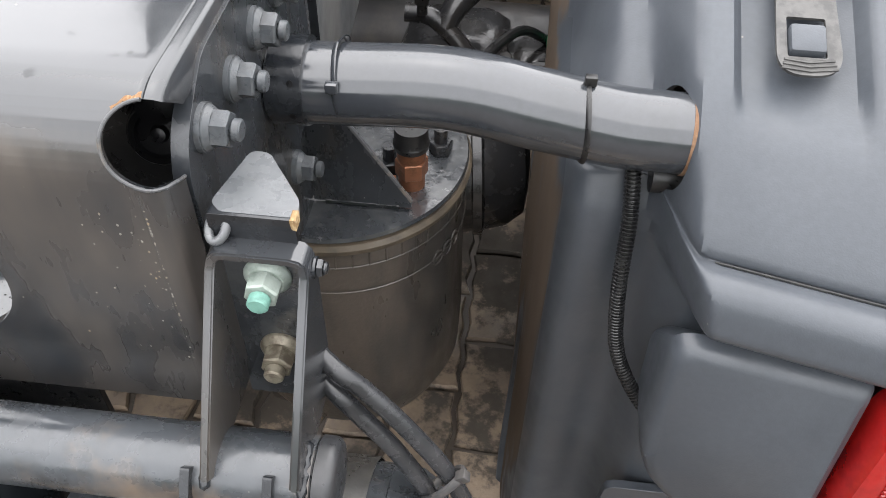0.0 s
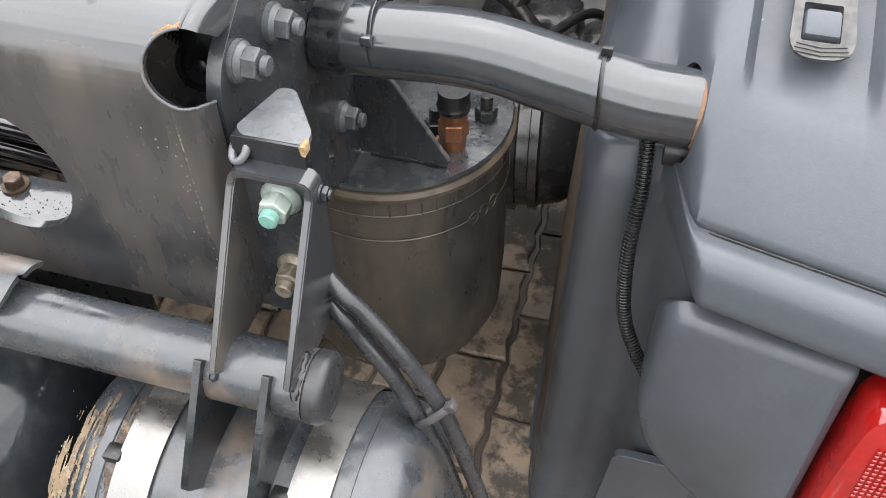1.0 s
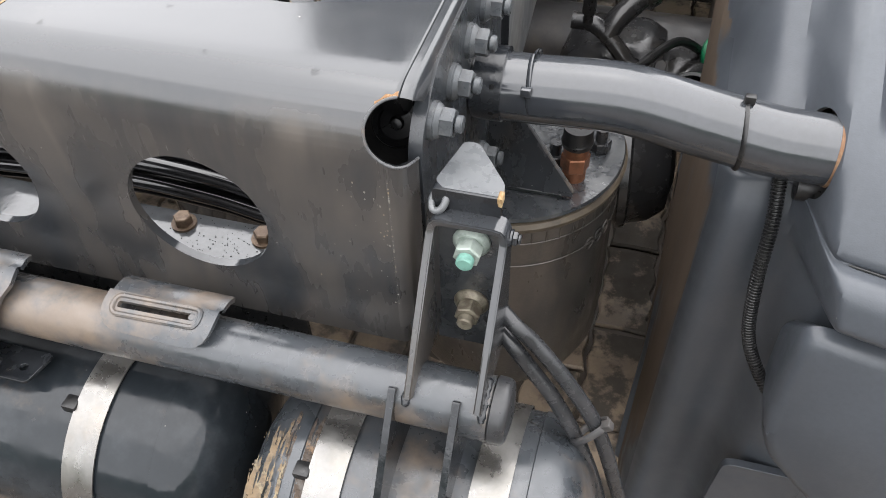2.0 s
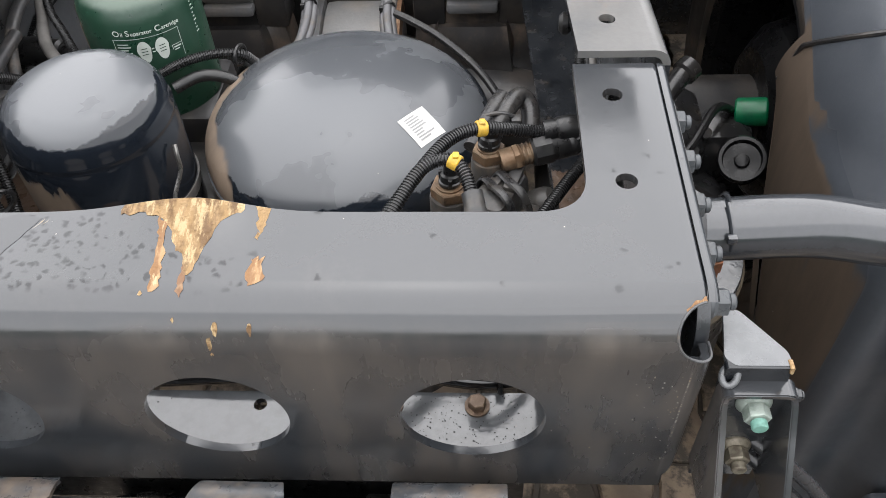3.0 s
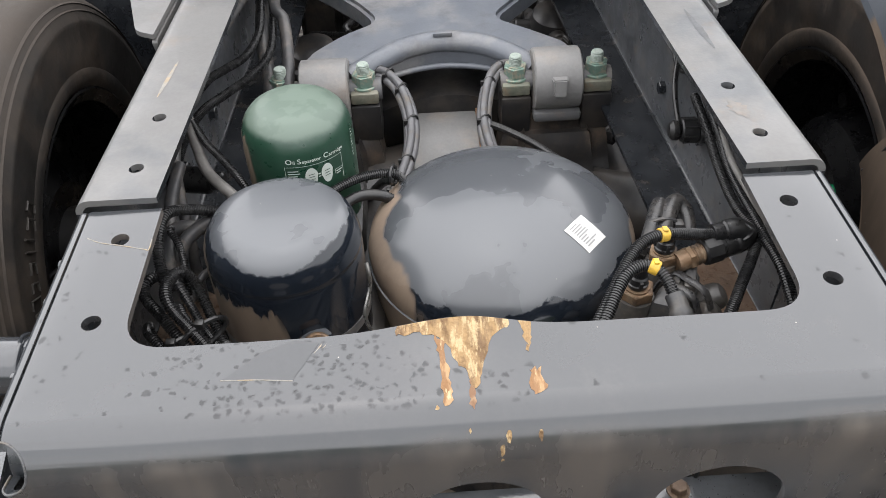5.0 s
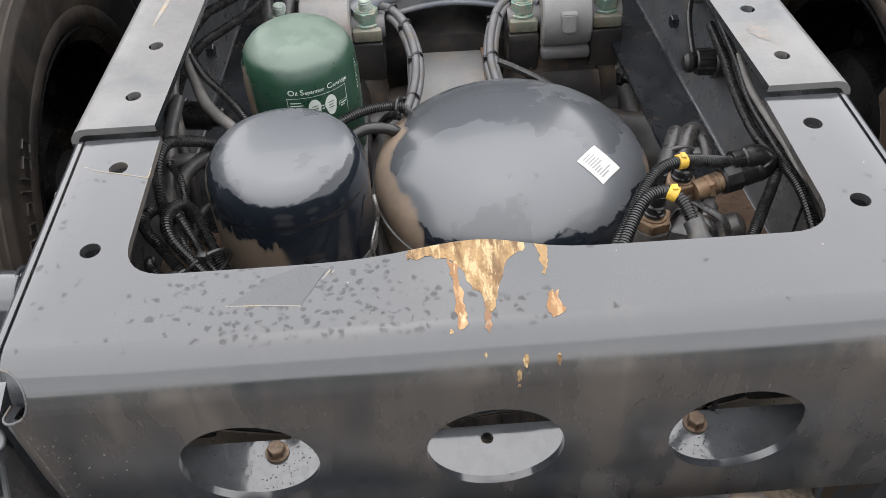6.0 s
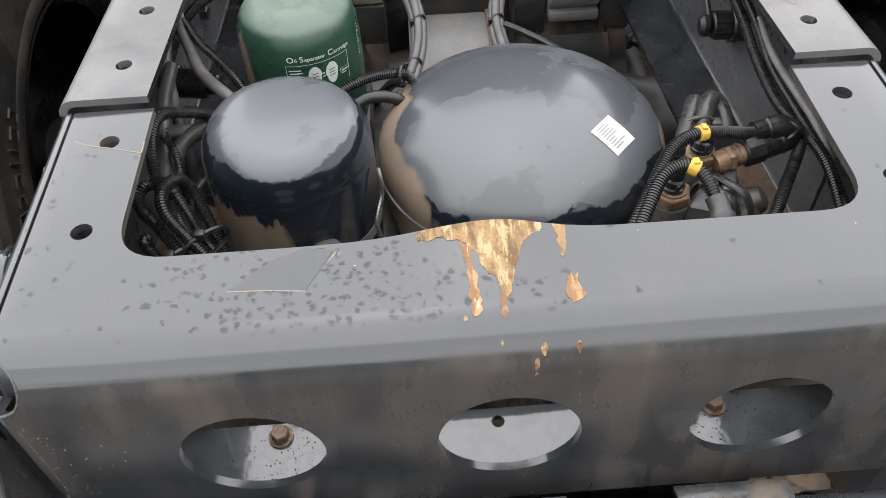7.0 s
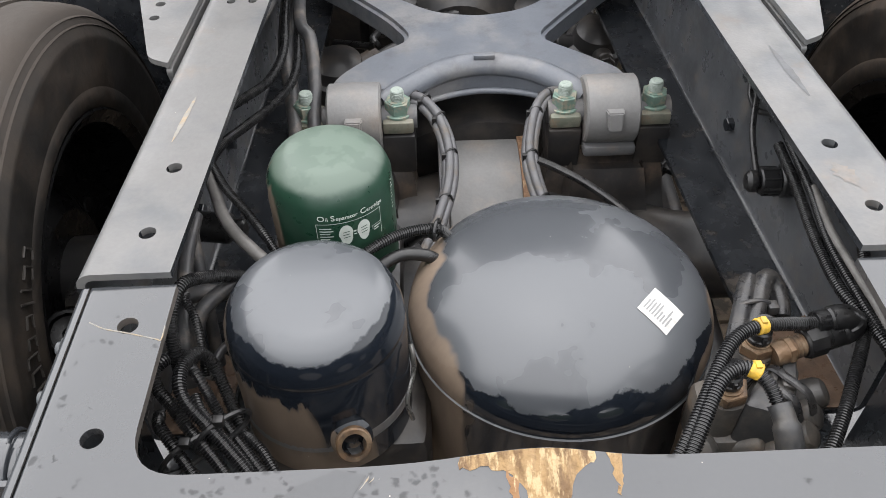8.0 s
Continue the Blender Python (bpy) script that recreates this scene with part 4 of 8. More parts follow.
flake([(0.05, 0.06), (0.054, 0.063), (0.056, 0.058), (0.0595, 0.063), (0.0605, 0.046), (0.0655, 0.0425), (0.06, 0.038), (0.053, 0.034), (0.049, 0.04)], rust_run)
for k in range(6):
    bm = new_bm()
    x = -0.142 + 0.0045 * k
    sweep(bm, [Vector((x, 0.094 + 0.003 * (k % 3), TOP + 0.0001)), Vector((x + 0.006, 0.103, TOP + 0.0002)), Vector((x + 0.009, 0.11 + 0.001 * (k % 2), TOP + 0.0001))], [0.0003, 0.0009, 0.0004], 6)
    part("scuff_mark", bm, scuff, crossmember_thing, "paint scuffed to primer")
for cx, cy, r in ((0.027, 0.0075, 0.0026), (0.054, 0.0075, 0.0022), (0.021, 0.0022, 0.0019), (-0.006, 0.012, 0.0014), (-0.033, 0.029, 0.0016)):
    flake([(cx + r * math.cos(a), cy + 1.3 * r * math.sin(a)) for a in (0, 1, 2, 3, 4, 5)], rust, jag=0.0006)
RIM = [0.387, 0.39, 0.393, 0.396, 0.399, 0.402]
flake([(x, slot_edge(x) + 0.0006) for x in RIM] + [(x, slot_edge(x) + (0.0026 if k % 3 else 0.004)) for k, x in enumerate(RIM[::-1])], rust_run, "rust_chip",
      label="rusty chipped rim of the corner slot", jag=0.0007)


flake([(-0.221, 0.071), (-0.158, 0.066), (-0.137, 0.107), (-0.16, 0.1125), (-0.19, 0.1)], dull_paint, "dull_patch", 0.0003, 0.0005, "duller patch of older paint")
bm = new_bm()
sweep(bm, [Vector((-0.222, 0.0705, TOP)), Vector((-0.19, 0.069, TOP)), Vector((-0.158, 0.0655, TOP))], 0.0006, 6)
part("scratch", bm, scuff, crossmember_thing, "pale scratch in the paint")
bm = new_bm()
sweep(bm, cr([(-0.392, 0.2735, TOP - 0.0002), (-0.376, 0.265, TOP), (-0.354, 0.259, TOP), (-0.328, 0.251, TOP), (-0.3225, 0.25, TOP), (-0.3222, 0.266, TOP)], 8), 0.0007, 6)
part("weld_line", bm, scuff, crossmember_thing, "rusty weld line on the flange")

# rain drops lying on the lower flange
def drops(name, count, place, parent, seed, big=0.0012):
    rng = random.Random(seed)
    bm = new_bm()
    for k in range(count):
        p = place(rng)
        if p is None:
            continue
        r = big * rng.uniform(0.3, 1.0) ** 1.6
        bmesh.ops.create_icosphere(bm, subdivisions=2, radius=r, matrix=Matrix.Translation(p) @ Matrix.Diagonal((rng.uniform(0.85, 1.3), rng.uniform(0.85, 1.2), 0.5, 1)))
    part(name, bm, droplet, parent, "scattered rain drops", smooth=80)["kind"] = "stuff"


def on_flange(rng):
    centre = rng.choice((-0.222, 0.225, -0.18, 0.26, 0.18))
    return Vector((rng.gauss(centre, 0.04), rng.uniform(0.018, 0.094), 0.6982))


def grit(s, seed):
    rng = random.Random(seed)
    bm = new_bm()
    for k in range(90):
        z = 0.885 - abs(rng.gauss(0, 0.06))
        x = rng.choice((rng.gauss(0.392, 0.007), rng.gauss(0.37, 0.02), 0.398))
        if x < 0.399 and z > 0.72:
            r = rng.uniform(0.0003, 0.0009)
            bmesh.ops.create_icosphere(bm, subdivisions=1, radius=r, matrix=Matrix.Translation((x, -0.0003, z)) @ Matrix.Diagonal((1, 0.4, rng.uniform(1, 1.8), 1)))
    part("splashed_grit", flip(bm, s), scuff, crossmember_thing, "pale grit specks splashed on the web")["kind"] = "stuff"


for side in (1, -1):
    grit(side, 8 + side)
drops("water_film", 600, on_flange, crossmember_thing, 5, 0.0009)
for side in (1, -1):
    # black plate added so the corner slot looks dark inside
    bm = new_bm()
    plate(bm, rounded([(0.288, 0.702), (0.399, 0.702), (0.399, 0.94), (0.3, 0.94), (0.294, 0.8)], 0.012), 0.006, in_xz(0.108))
    part("inner_gusset", flip(bm, side), black_plastic, crossmember_thing, "black plate added to darken the slot from behind")
    plug = thing("corner_plug", (side * 0.385, 0.075, 0.9), "glossy black connector plug inside the crossmember corner", "connector", "corner plugs")
    bm = new_bm()
    revolve(bm, [(0, 0), (0.014, 0), (0.0165, 0.004), (0.0165, 0.018), (0.012, 0.024), (0.012, 0.034), (0, 0.036)], (0.378, 0.098, 0.9), (0.25, -1, 0.2), 24)
    revolve(bm, [(0, 0), (0.019, 0), (0.021, 0.004), (0.021, 0.014), (0.019, 0.018), (0.015, 0.019), (0.0135, 0.016), (0.006, 0.016), (0.0045, 0.021), (0, 0.022)], (0.383, 0.078, 0.882), (0.15, -0.9, 0.4), 32)
    part("shell", flip(bm, side), plug_black, plug)
    bm = new_bm()
    corrugated(bm, [(0.34, 0.09, 0.9), (0.37, 0.085, 0.886), (0.4, 0.088, 0.888)], 0.0068, 0.003)
    part("lead", flip(bm, side), conduit, plug)


# ---- end plates with their bolts ----
def end_plate(s):
    p = thing("end_plate", (s * 0.415, 0.2, 0.63), "dark grey bolted steel end plate on the side of the crossmember", "plate", "end plates")
    bm = new_bm()
    outline = rounded([(0.028, 0.884), (0.04, 0.91), (0.08, 0.938), (0.27, 0.941), (0.303, 0.926), (0.31, 0.634), (0.2, 0.66), (0.07, 0.7), (0.034, 0.78)],
                      [0.02, 0.02, 0.01, 0.01, 0.01, 0.01, 0.01, 0.02, 0.02])
    plate(bm, outline, 0.011, in_yz(0.4045), [ring2d(0.189, 0.817, 0.0085, 0.0115, 16), ring2d(0.189, 0.715, 0.008, 0.012, 16), ring2d(0.1, 0.75, 0.006, 0.008, 16)], worn=0.0024)
    part("plate", flip(bm, s), end_paint, p)
    for y, z in ((0.06, 0.8995), (0.1157, 0.8955), (0.172, 0.8985), (0.228, 0.9005), (0.284, 0.9025), (0.218, 0.732)):
        b = new_bm()
        cyl(b, (0.4155, y, z), (0.419, y, z), 0.0155, 24)
        revolve(b, [(0.0, 0.0), (0.0145, 0.0), (0.0145, 0.001), (0.0118, 0.0045), (0, 0.0046)], (0.419, y, z), (1, 0, 0), 24)
        hexagon(b, (0.42, y, z), (0.4335, y, z), 0.0122)
        cyl(b, (0.434, y, z), (0.44, y, z), 0.0072, 16, chamfer=0.0012)
        part("bolt", flip(b, s), bolt_paint, p, "grey painted hex bolt")
    # hooked wedge welded below
    bm = new_bm()
    plate(bm, rounded([(0.4285, 0.008), (0.436, 0.0), (0.481, 0.0), (0.481, 0.014), (0.45, 0.06), (0.438, 0.06)], [0.004, 0.003, 0.005, 0.006, 0.007, 0.006]), 0.005,
          Matrix.Translation((0, 0.012, 0.873)) @ Matrix.Rotation(radians(-4), 4, "X"))
    part("wedge_top", flip(bm, s), gusset_paint, p, "folded gusset toned light for reflected sky, with a chipped corner")
    bm = new_bm()
    plate(bm, rounded([(0.4285, 0.838), (0.481, 0.838), (0.481, 0.8775), (0.4285, 0.8775)], 0.003), 0.008, in_xz(0.018))
    part("wedge_face", flip(bm, s), dark_paint, p)
    bm = new_bm()
    plate(bm, rounded([(0.478, 0.8785), (0.482, 0.8785), (0.482, 0.87), (0.479, 0.871)], 0.001), 0.009, in_xz(0.0182))
    part("chip", flip(bm, s), rust, p, "rusty chipped corner")
    bm = new_bm()
    way = Vector((-0.3, -0.7, 0.65)).normalized()
    u = way.cross(Vector((0, 0, 1))).normalized()
    w = u.cross(way)
    sweep(bm, [Vector((0.4335, 0.011, 0.8655)) + u * 0.0058 * math.cos(k * math.pi / 12) + w * 0.0086 * math.sin(k * math.pi / 12) for k in range(25)], 0.003, 12, caps=False)
    part("hook_ring", flip(bm, s), gusset_paint, p, "small round eyelet at the gusset corner")


for side in (1, -1):
    end_plate(side)


# ---- lower tube with its brackets ----
TUBE_Y, TUBE_Z, TUBE_R = -0.059, 0.708, 0.0275
tube = thing("underrun_tube", (0, TUBE_Y, TUBE_Z - TUBE_R), "round grey steel cross tube with rusty wear and end caps", "tube")
bm = new_bm()
cyl(bm, (-0.494, TUBE_Y, TUBE_Z), (0.494, TUBE_Y, TUBE_Z), TUBE_R, 40)
part("tube", bm, tube_paint, tube)
for side in (1, -1):
    bm = new_bm()
    revolve(bm, [(TUBE_R - 0.002, -0.002), (TUBE_R - 0.002, 0.0), (TUBE_R + 0.0008, 0.0012), (TUBE_R + 0.0008, 0.008)] + [(TUBE_R - 0.006 + 0.0068 * math.cos(k * math.pi / 14), 0.008 + 0.007 * math.sin(k * math.pi / 14)) for k in range(1, 8)] + [(TUBE_R * 0.5, 0.0165), (0, 0.017)], (side * 0.4945, TUBE_Y, TUBE_Z),
            (side, 0, 0), 40)
    part("end_cap", bm, cap_plastic, tube, "dark grey plastic end cap")


def hanger(s):
    """The channel bracket that carries the tube, with two nuts and two fins."""
    h = thing("tube_hanger", (s * 0.458, 0.0, 0.7), "dark grey welded hanger bracket with two oxidised nuts", "bracket", "tube hangers")
    bm = new_bm()
    plate(bm, rounded([(0.43, 0.7), (0.488, 0.7), (0.488, 0.855), (0.43, 0.855)], [0.002, 0.002, 0.01, 0.01]), 0.006, in_xz(0.014))
    part("web", flip(bm, s), wet_black, h)
    path = [(0.427, 0.722), (0.427, 0.735), (0.427, 0.78), (0.427, 0.82), (0.427, 0.846), (0.4285, 0.853), (0.4325, 0.8575), (0.439, 0.859), (0.46, 0.859), (0.478, 0.859),
            (0.4845, 0.8575), (0.4885, 0.853), (0.49, 0.846), (0.49, 0.82), (0.49, 0.78), (0.49, 0.735), (0.49, 0.722)]
    bm = new_bm()
    rows = []
    for i, (x, z) in enumerate(path):
        q, r = path[max(0, i - 1)], path[min(len(path) - 1, i + 1)]
        d = Vector((r[0] - q[0], r[1] - q[1])).normalized()
        inner = Vector((d.y, -d.x)) * 0.006
        front = -0.004 - 0.081 * max(0.0, min(1.0, (0.85 - z) / 0.115)) + (0.012 if z < 0.73 else 0.0)
        rows.append([bm.verts.new(p) for p in ((x, front, z), (x, 0.014, z), (x + inner.x, 0.014, z + inner.y), (x + inner.x, front, z + inner.y))])
    for u, v in zip(rows, rows[1:]):
        for k in range(4):
            bm.faces.new((u[k], u[(k + 1) % 4], v[(k + 1) % 4], v[k]))
    bm.faces.new(rows[0])
    bm.faces.new(rows[-1][::-1])
    bmesh.ops.recalc_face_normals(bm, faces=bm.faces[:])
    bmesh.ops.bevel(bm, geom=[e for e in bm.edges if e.calc_face_angle(0) > 1.2], offset=0.0011, segments=2, affect="EDGES")
    part("channel_rim", flip(bm, s), paint, h, "folded channel flange with worn bright edges", smooth=40)
    for x in (0.427, 0.49):
        w = new_bm()
        rng = random.Random(int(x * 1000))
        bead = [Vector((x + rng.uniform(-0.0008, 0.0008), -0.084 + 0.0022 * k, 0.7235 + 0.0011 * k)) for k in range(16)]
        sweep(w, bead, [0.002] + [rng.uniform(0.0026, 0.0042) for k in range(14)] + [0.0015], 10)
        part("weld", flip(w, s), dark_paint, h)
    for z, nut_mat, tip_mat, lab in ((0.831, pale_zinc, green_tip, "pale oxidised flange nut with a green thread end"),
                                     (0.7575, zinc, zinc, "yellow zinc flange nut")):
        b = new_bm()
        revolve(b, [(0, 0), (0.0148, 0), (0.0152, 0.0016), (0.0148, 0.003), (0.0115, 0.0068), (0, 0.007)], (0.46, 0.008, z), (0, -1, 0), 28)
        hexagon(b, (0.46, 0.002, z), (0.46, -0.0105, z), 0.0112)
        nut = part("nut", flip(b, s), nut_mat, h, lab)
        b = new_bm()
        cyl(b, (0.46, -0.0105, z), (0.46, -0.0185, z), 0.0068, 20, chamfer=0.0012)
        part("thread_end", flip(b, s), tip_mat, nut)
    b = new_bm()
    cyl(b, (0.49, 0.008, 0.842), (0.4915, 0.008, 0.842), 0.007, 20)
    hexagon(b, (0.4915, 0.008, 0.842), (0.4955, 0.008, 0.842), 0.006)
    cyl(b, (0.4955, 0.008, 0.842), (0.498, 0.008, 0.842), 0.004, 14, chamfer=0.0008)
    part("side_bolt", flip(b, s), end_paint, h, "small grey painted bolt")
    for x in (0.413, 0.466):
        bm = new_bm()
        plate(bm, rounded([(-0.078, 0.738), (-0.072, 0.73), (-0.045, 0.69), (-0.06, 0.62), (-0.125, 0.632), (-0.14, 0.655)], [0.003, 0.004, 0.01, 0.01, 0.004, 0.004]),
              0.006, in_yz(x))
        part("fin", flip(bm, s), dark_paint, h, "triangular welded fin")
    return h


for side in (1, -1):
    hanger(side)


def folded(bm, x0, x1, profile, t=0.005, holes=()):
    """A sheet of width x0..x1 folded along a (y, z) profile, with rectangular windows (i0, i1, u0, u1) left open."""
    line = [Vector((p[0], p[1])) for p in profile]
    n = len(line)
    normal = []
    for i in range(n):
        d = (line[min(i + 1, n - 1)] - line[max(i - 1, 0)]).normalized()
        normal.append(Vector((-d.y, d.x)))
    us = sorted({0.0, 1.0, *[u for h in holes for u in h[2:]]})
    rows = [[[bm.verts.new((x0 + (x1 - x0) * u, *(line[i] + normal[i] * k * t))) for u in us] for i in range(n)] for k in (0, 1)]

    def gone(i, j):
        return any(h[0] <= i < h[1] and h[2] <= us[j] < h[3] for h in holes)
    quads = [(i, j) for i in range(n - 1) for j in range(len(us) - 1) if not gone(i, j)]
    here = set(quads)
    for i, j in quads:
        for k in (0, 1):
            bm.faces.new((rows[k][i][j], rows[k][i][j + 1], rows[k][i + 1][j + 1], rows[k][i + 1][j]))
        for near, a, b in (((i - 1, j), (i, j), (i, j + 1)), ((i + 1, j), (i + 1, j), (i + 1, j + 1)),
                           ((i, j - 1), (i, j), (i + 1, j)), ((i, j + 1), (i, j + 1), (i + 1, j + 1))):
            if near not in here:
                bm.faces.new((rows[0][a[0]][a[1]], rows[0][b[0]][b[1]], rows[1][b[0]][b[1]], rows[1][a[0]][a[1]]))
    return bm


OVER = [(-0.018, 0.731), (-0.028, 0.742), (-0.04, 0.7475), (-0.057, 0.7475), (-0.07, 0.7435), (-0.08, 0.735), (-0.0855, 0.724)]
DROP = OVER[:-1] + [(-0.087, 0.725), (-0.1, 0.695), (-0.108, 0.68), (-0.131, 0.634)]


def along(profile, v):
    """The place and the outward normal at length v along a (y, z) line."""
    line = [Vector(p) for p in profile]
    for a, b in zip(line, line[1:]):
        d = (b - a).length
        if v <= d or b is line[-1]:
            way = (b - a).normalized()
            return a + way * v, Vector((way.y, -way.x)) * -1
        v -= d


def drape(outline, holes, profile, thick):
    """A sheet cut to an outline of (x, length) pairs and bent over a (y, z) line."""
    bm = new_bm()
    plate(bm, [Vector(p) for p in outline], thick, Matrix.Identity(4), holes, worn=0.0007)
    fine = [(p.x, p.y) for p in cr([(y, z, 0) for y, z in profile], 6)]
    for k in range(1, 34):
        bmesh.ops.bisect_plane(bm, geom=bm.verts[:] + bm.edges[:] + bm.faces[:], plane_co=(0, k * 0.005, 0), plane_no=(0, 1, 0))
    for v in bm.verts:
        spot, normal = along(fine, v.co.y)
        if normal.y < 0 and normal.x > 0:
            normal = -normal
        q = spot + normal * v.co.z
        v.co = Vector((v.co.x, q.x, q.y))
    return bm


def draped_line(points, profile, up):
    fine = [(p.x, p.y) for p in cr([(y, z, 0) for y, z in profile], 6)]
    out = []
    for x, v in points:
        spot, normal = along(fine, v)
        if normal.y < 0 and normal.x > 0:
            normal = -normal
        out.append(Vector((x, *(spot + normal * up))))
    return out


for x0 in (0.152, -0.262):
    lug = thing("slotted_lug", (x0 + 0.052, TUBE_Y, TUBE_Z), "grey steel lug with an embossed slot over the tube", "lug", "tube lugs")
    outline = rounded([(x0, 0.01), (x0 + 0.104, 0.01), (x0 + 0.104, 0.074), (x0, 0.072)], [0.003, 0.003, 0.024, 0.02], 8)
    slot = rounded([(x0 + 0.014, 0.049), (x0 + 0.086, 0.047), (x0 + 0.086, 0.0525), (x0 + 0.014, 0.0545)], 0.0025, 5)
    part("saddle", drape(outline, [slot], OVER, 0.0045), tube_paint, lug)
    rim = draped_line([(p.x, p.y) for p in rounded([(x0 + 0.01, 0.044), (x0 + 0.09, 0.042), (x0 + 0.09, 0.0575), (x0 + 0.01, 0.0595)], 0.007, 6)], OVER, 0.0042)
    bm = new_bm()
    sweep(bm, rim + rim[:1], 0.0026, 8, caps=False)
    part("embossed_rim", bm, tube_paint, lug)
    a, b = draped_line([(x0 + 0.083, 0.0495), (x0 + 0.083, 0.0495)], OVER, 0.001)[0], draped_line([(x0 + 0.083, 0.0495)], OVER, 0.004)[0]
    bm = new_bm()
    cyl(bm, a, b, 0.0038, 16, chamfer=0.0008)
    part("rivet", bm, tube_paint, lug, "rivet at the slot's end")

lug = thing("drop_bracket", (0.005, TUBE_Y, 0.66), "grey folded steel bracket with curved slot and two bolt holes", "bracket")
outline = rounded([(-0.025, 0.012), (0.052, 0.014), (0.0615, 0.056), (0.055, 0.068), (0.034, 0.154), (-0.036, 0.157), (-0.0425, 0.088), (-0.041, 0.057)],
                  [0.004, 0.002, 0.004, 0.004, 0.009, 0.012, 0.01, 0.006], 5)
crescent = [Vector(p) for p in ((-0.011, 0.062), (-0.0145, 0.07), (-0.0145, 0.08), (-0.01, 0.09), (-0.002, 0.098), (0.008, 0.1005), (0.018, 0.098), (0.025, 0.09), (0.026, 0.082),
                                (0.018, 0.0805), (0.008, 0.0805), (0.002, 0.077), (-0.001, 0.07), (-0.002, 0.062))]
part("saddle", drape(outline, [crescent, ring2d(-0.0185, 0.138, 0.0062, seg=20), ring2d(0.017, 0.138, 0.0062, seg=20)], DROP, 0.005), tube_paint, lug)
bm = new_bm()
sweep(bm, [p for p in cr(draped_line([(-0.009, 0.06), (-0.007, 0.05), (0.001, 0.0445), (0.016, 0.0445), (0.028, 0.0455), (0.0335, 0.05), (0.032, 0.063)], DROP, 0.0048), 5)], 0.0032, 8)
part("embossed_rim", bm, tube_paint, lug)
bm = new_bm()
plate(bm, rounded([(-0.15, 0.705), (-0.1, 0.705), (-0.128, 0.613), (-0.15, 0.606)], 0.004), 0.005, in_xz(-0.086))
solo("support_fin", bm, dark_paint, "dark triangular steel fin below the tube beside the strap", "fin")


bm = new_bm()
plate(bm, rounded([(-0.42, 0.56), (0.278, 0.56), (0.278, 0.686), (0.1, 0.688), (-0.42, 0.688)], 0.008), 0.006, in_xz(0.046))
solo("rear_shield", bm, black_plastic, "black plastic shield hanging below the crossmember", "shield")


# ---- air tanks under the tube ----
def air_tank(x0, x1, y, z, r, straps, label, mat=under_tank):
    t = thing("air_tank", ((x0 + x1) / 2, y, z - r), label, "air tank", "air tanks")
    bm = new_bm()
    prof = [(0, -0.0)] + [(r * math.sin(k * math.pi / 16), 0.055 - 0.055 * math.cos(k * math.pi / 16)) for k in range(1, 9)]
    prof += [(r + 0.0015, 0.06), (r + 0.0015, 0.066), (r, 0.067)]
    length = x1 - x0
    prof += [(q, length - h) for q, h in prof[::-1]]
    revolve(bm, prof, (x0, y, z), (1, 0, 0), 56)
    part("vessel", bm, mat, t)
    for sx in straps:
        bm = new_bm()
        revolve(bm, [(r + 0.002, 0), (r + 0.0035, 0), (r + 0.0035, 0.033), (r + 0.002, 0.033), (r + 0.002, 0)], (sx, y, z), (1, 0, 0), 56)
        strap = part("steel_strap", bm, steel, t, "bright stainless steel strap")
        bm = new_bm()
        box(bm, (sx - 0.013, y - 0.05, z + r * 0.86), (sx + 0.002, y - 0.035, z + r * 0.86 + 0.012), 0.002)
        part("rubber_tab", bm, black_plastic, strap)
    return t


right_tank = air_tank(0.268, 0.6, -0.075, 0.53, 0.114, (0.345, 0.486), "grey steel air tank with stainless straps and flaking rusty paint", tube_paint)
air_tank(-0.215, 0.262, -0.066, 0.53, 0.112, (-0.142, 0.108), "glossy dark grey steel air tank with stainless straps")


# extra tank added to fill the black area at the left
air_tank(-0.6, -0.235, -0.075, 0.53, 0.114, (-0.5,), "dark air tank added to fill the black left end, with strap")


def tank_rust(tank_ob, y, z, r, x0, x1, a0, a1, seed, bare=0.12, mat=None):
    """Flaked rusty patches round a lying tank; angles from straight up towards the rear."""
    bm = new_bm()
    n, m = 90, 90
    grid = [[bm.verts.new((x0 + (x1 - x0) * i / n, y - (r + 0.0007) * math.sin(radians(a0 + (a1 - a0) * j / m)), z + (r + 0.0007) * math.cos(radians(a0 + (a1 - a0) * j / m))))
             for j in range(m + 1)] for i in range(n + 1)]
    for i in range(n):
        for j in range(m):
            edge = min(i, n - i, j, m - j) / 18
            if noise.noise(Vector((i * 0.085, j * 0.035, seed))) + 0.6 * noise.noise(Vector((i * 0.23, j * 0.12, seed))) + 0.3 * noise.noise(Vector((i * 0.6, j * 0.5, seed))) + min(0.0, edge - 0.6) > bare:
                bm.faces.new((grid[i][j], grid[i + 1][j], grid[i + 1][j + 1], grid[i][j + 1]))
    bmesh.ops.delete(bm, geom=[v for v in bm.verts if not v.link_faces], context="VERTS")
    part("rust_patch", bm, mat or tank_flake, tank_ob, "flaked rusty paint", smooth=60)


tank_rust(right_tank, -0.075, 0.53, 0.114, 0.29, 0.326, 0, 75, 1.0, 0.06)
tank_rust(right_tank, -0.075, 0.53, 0.1136, 0.318, 0.352, -5, 70, 3.0, -0.15, scale_crust)
bm = new_bm()
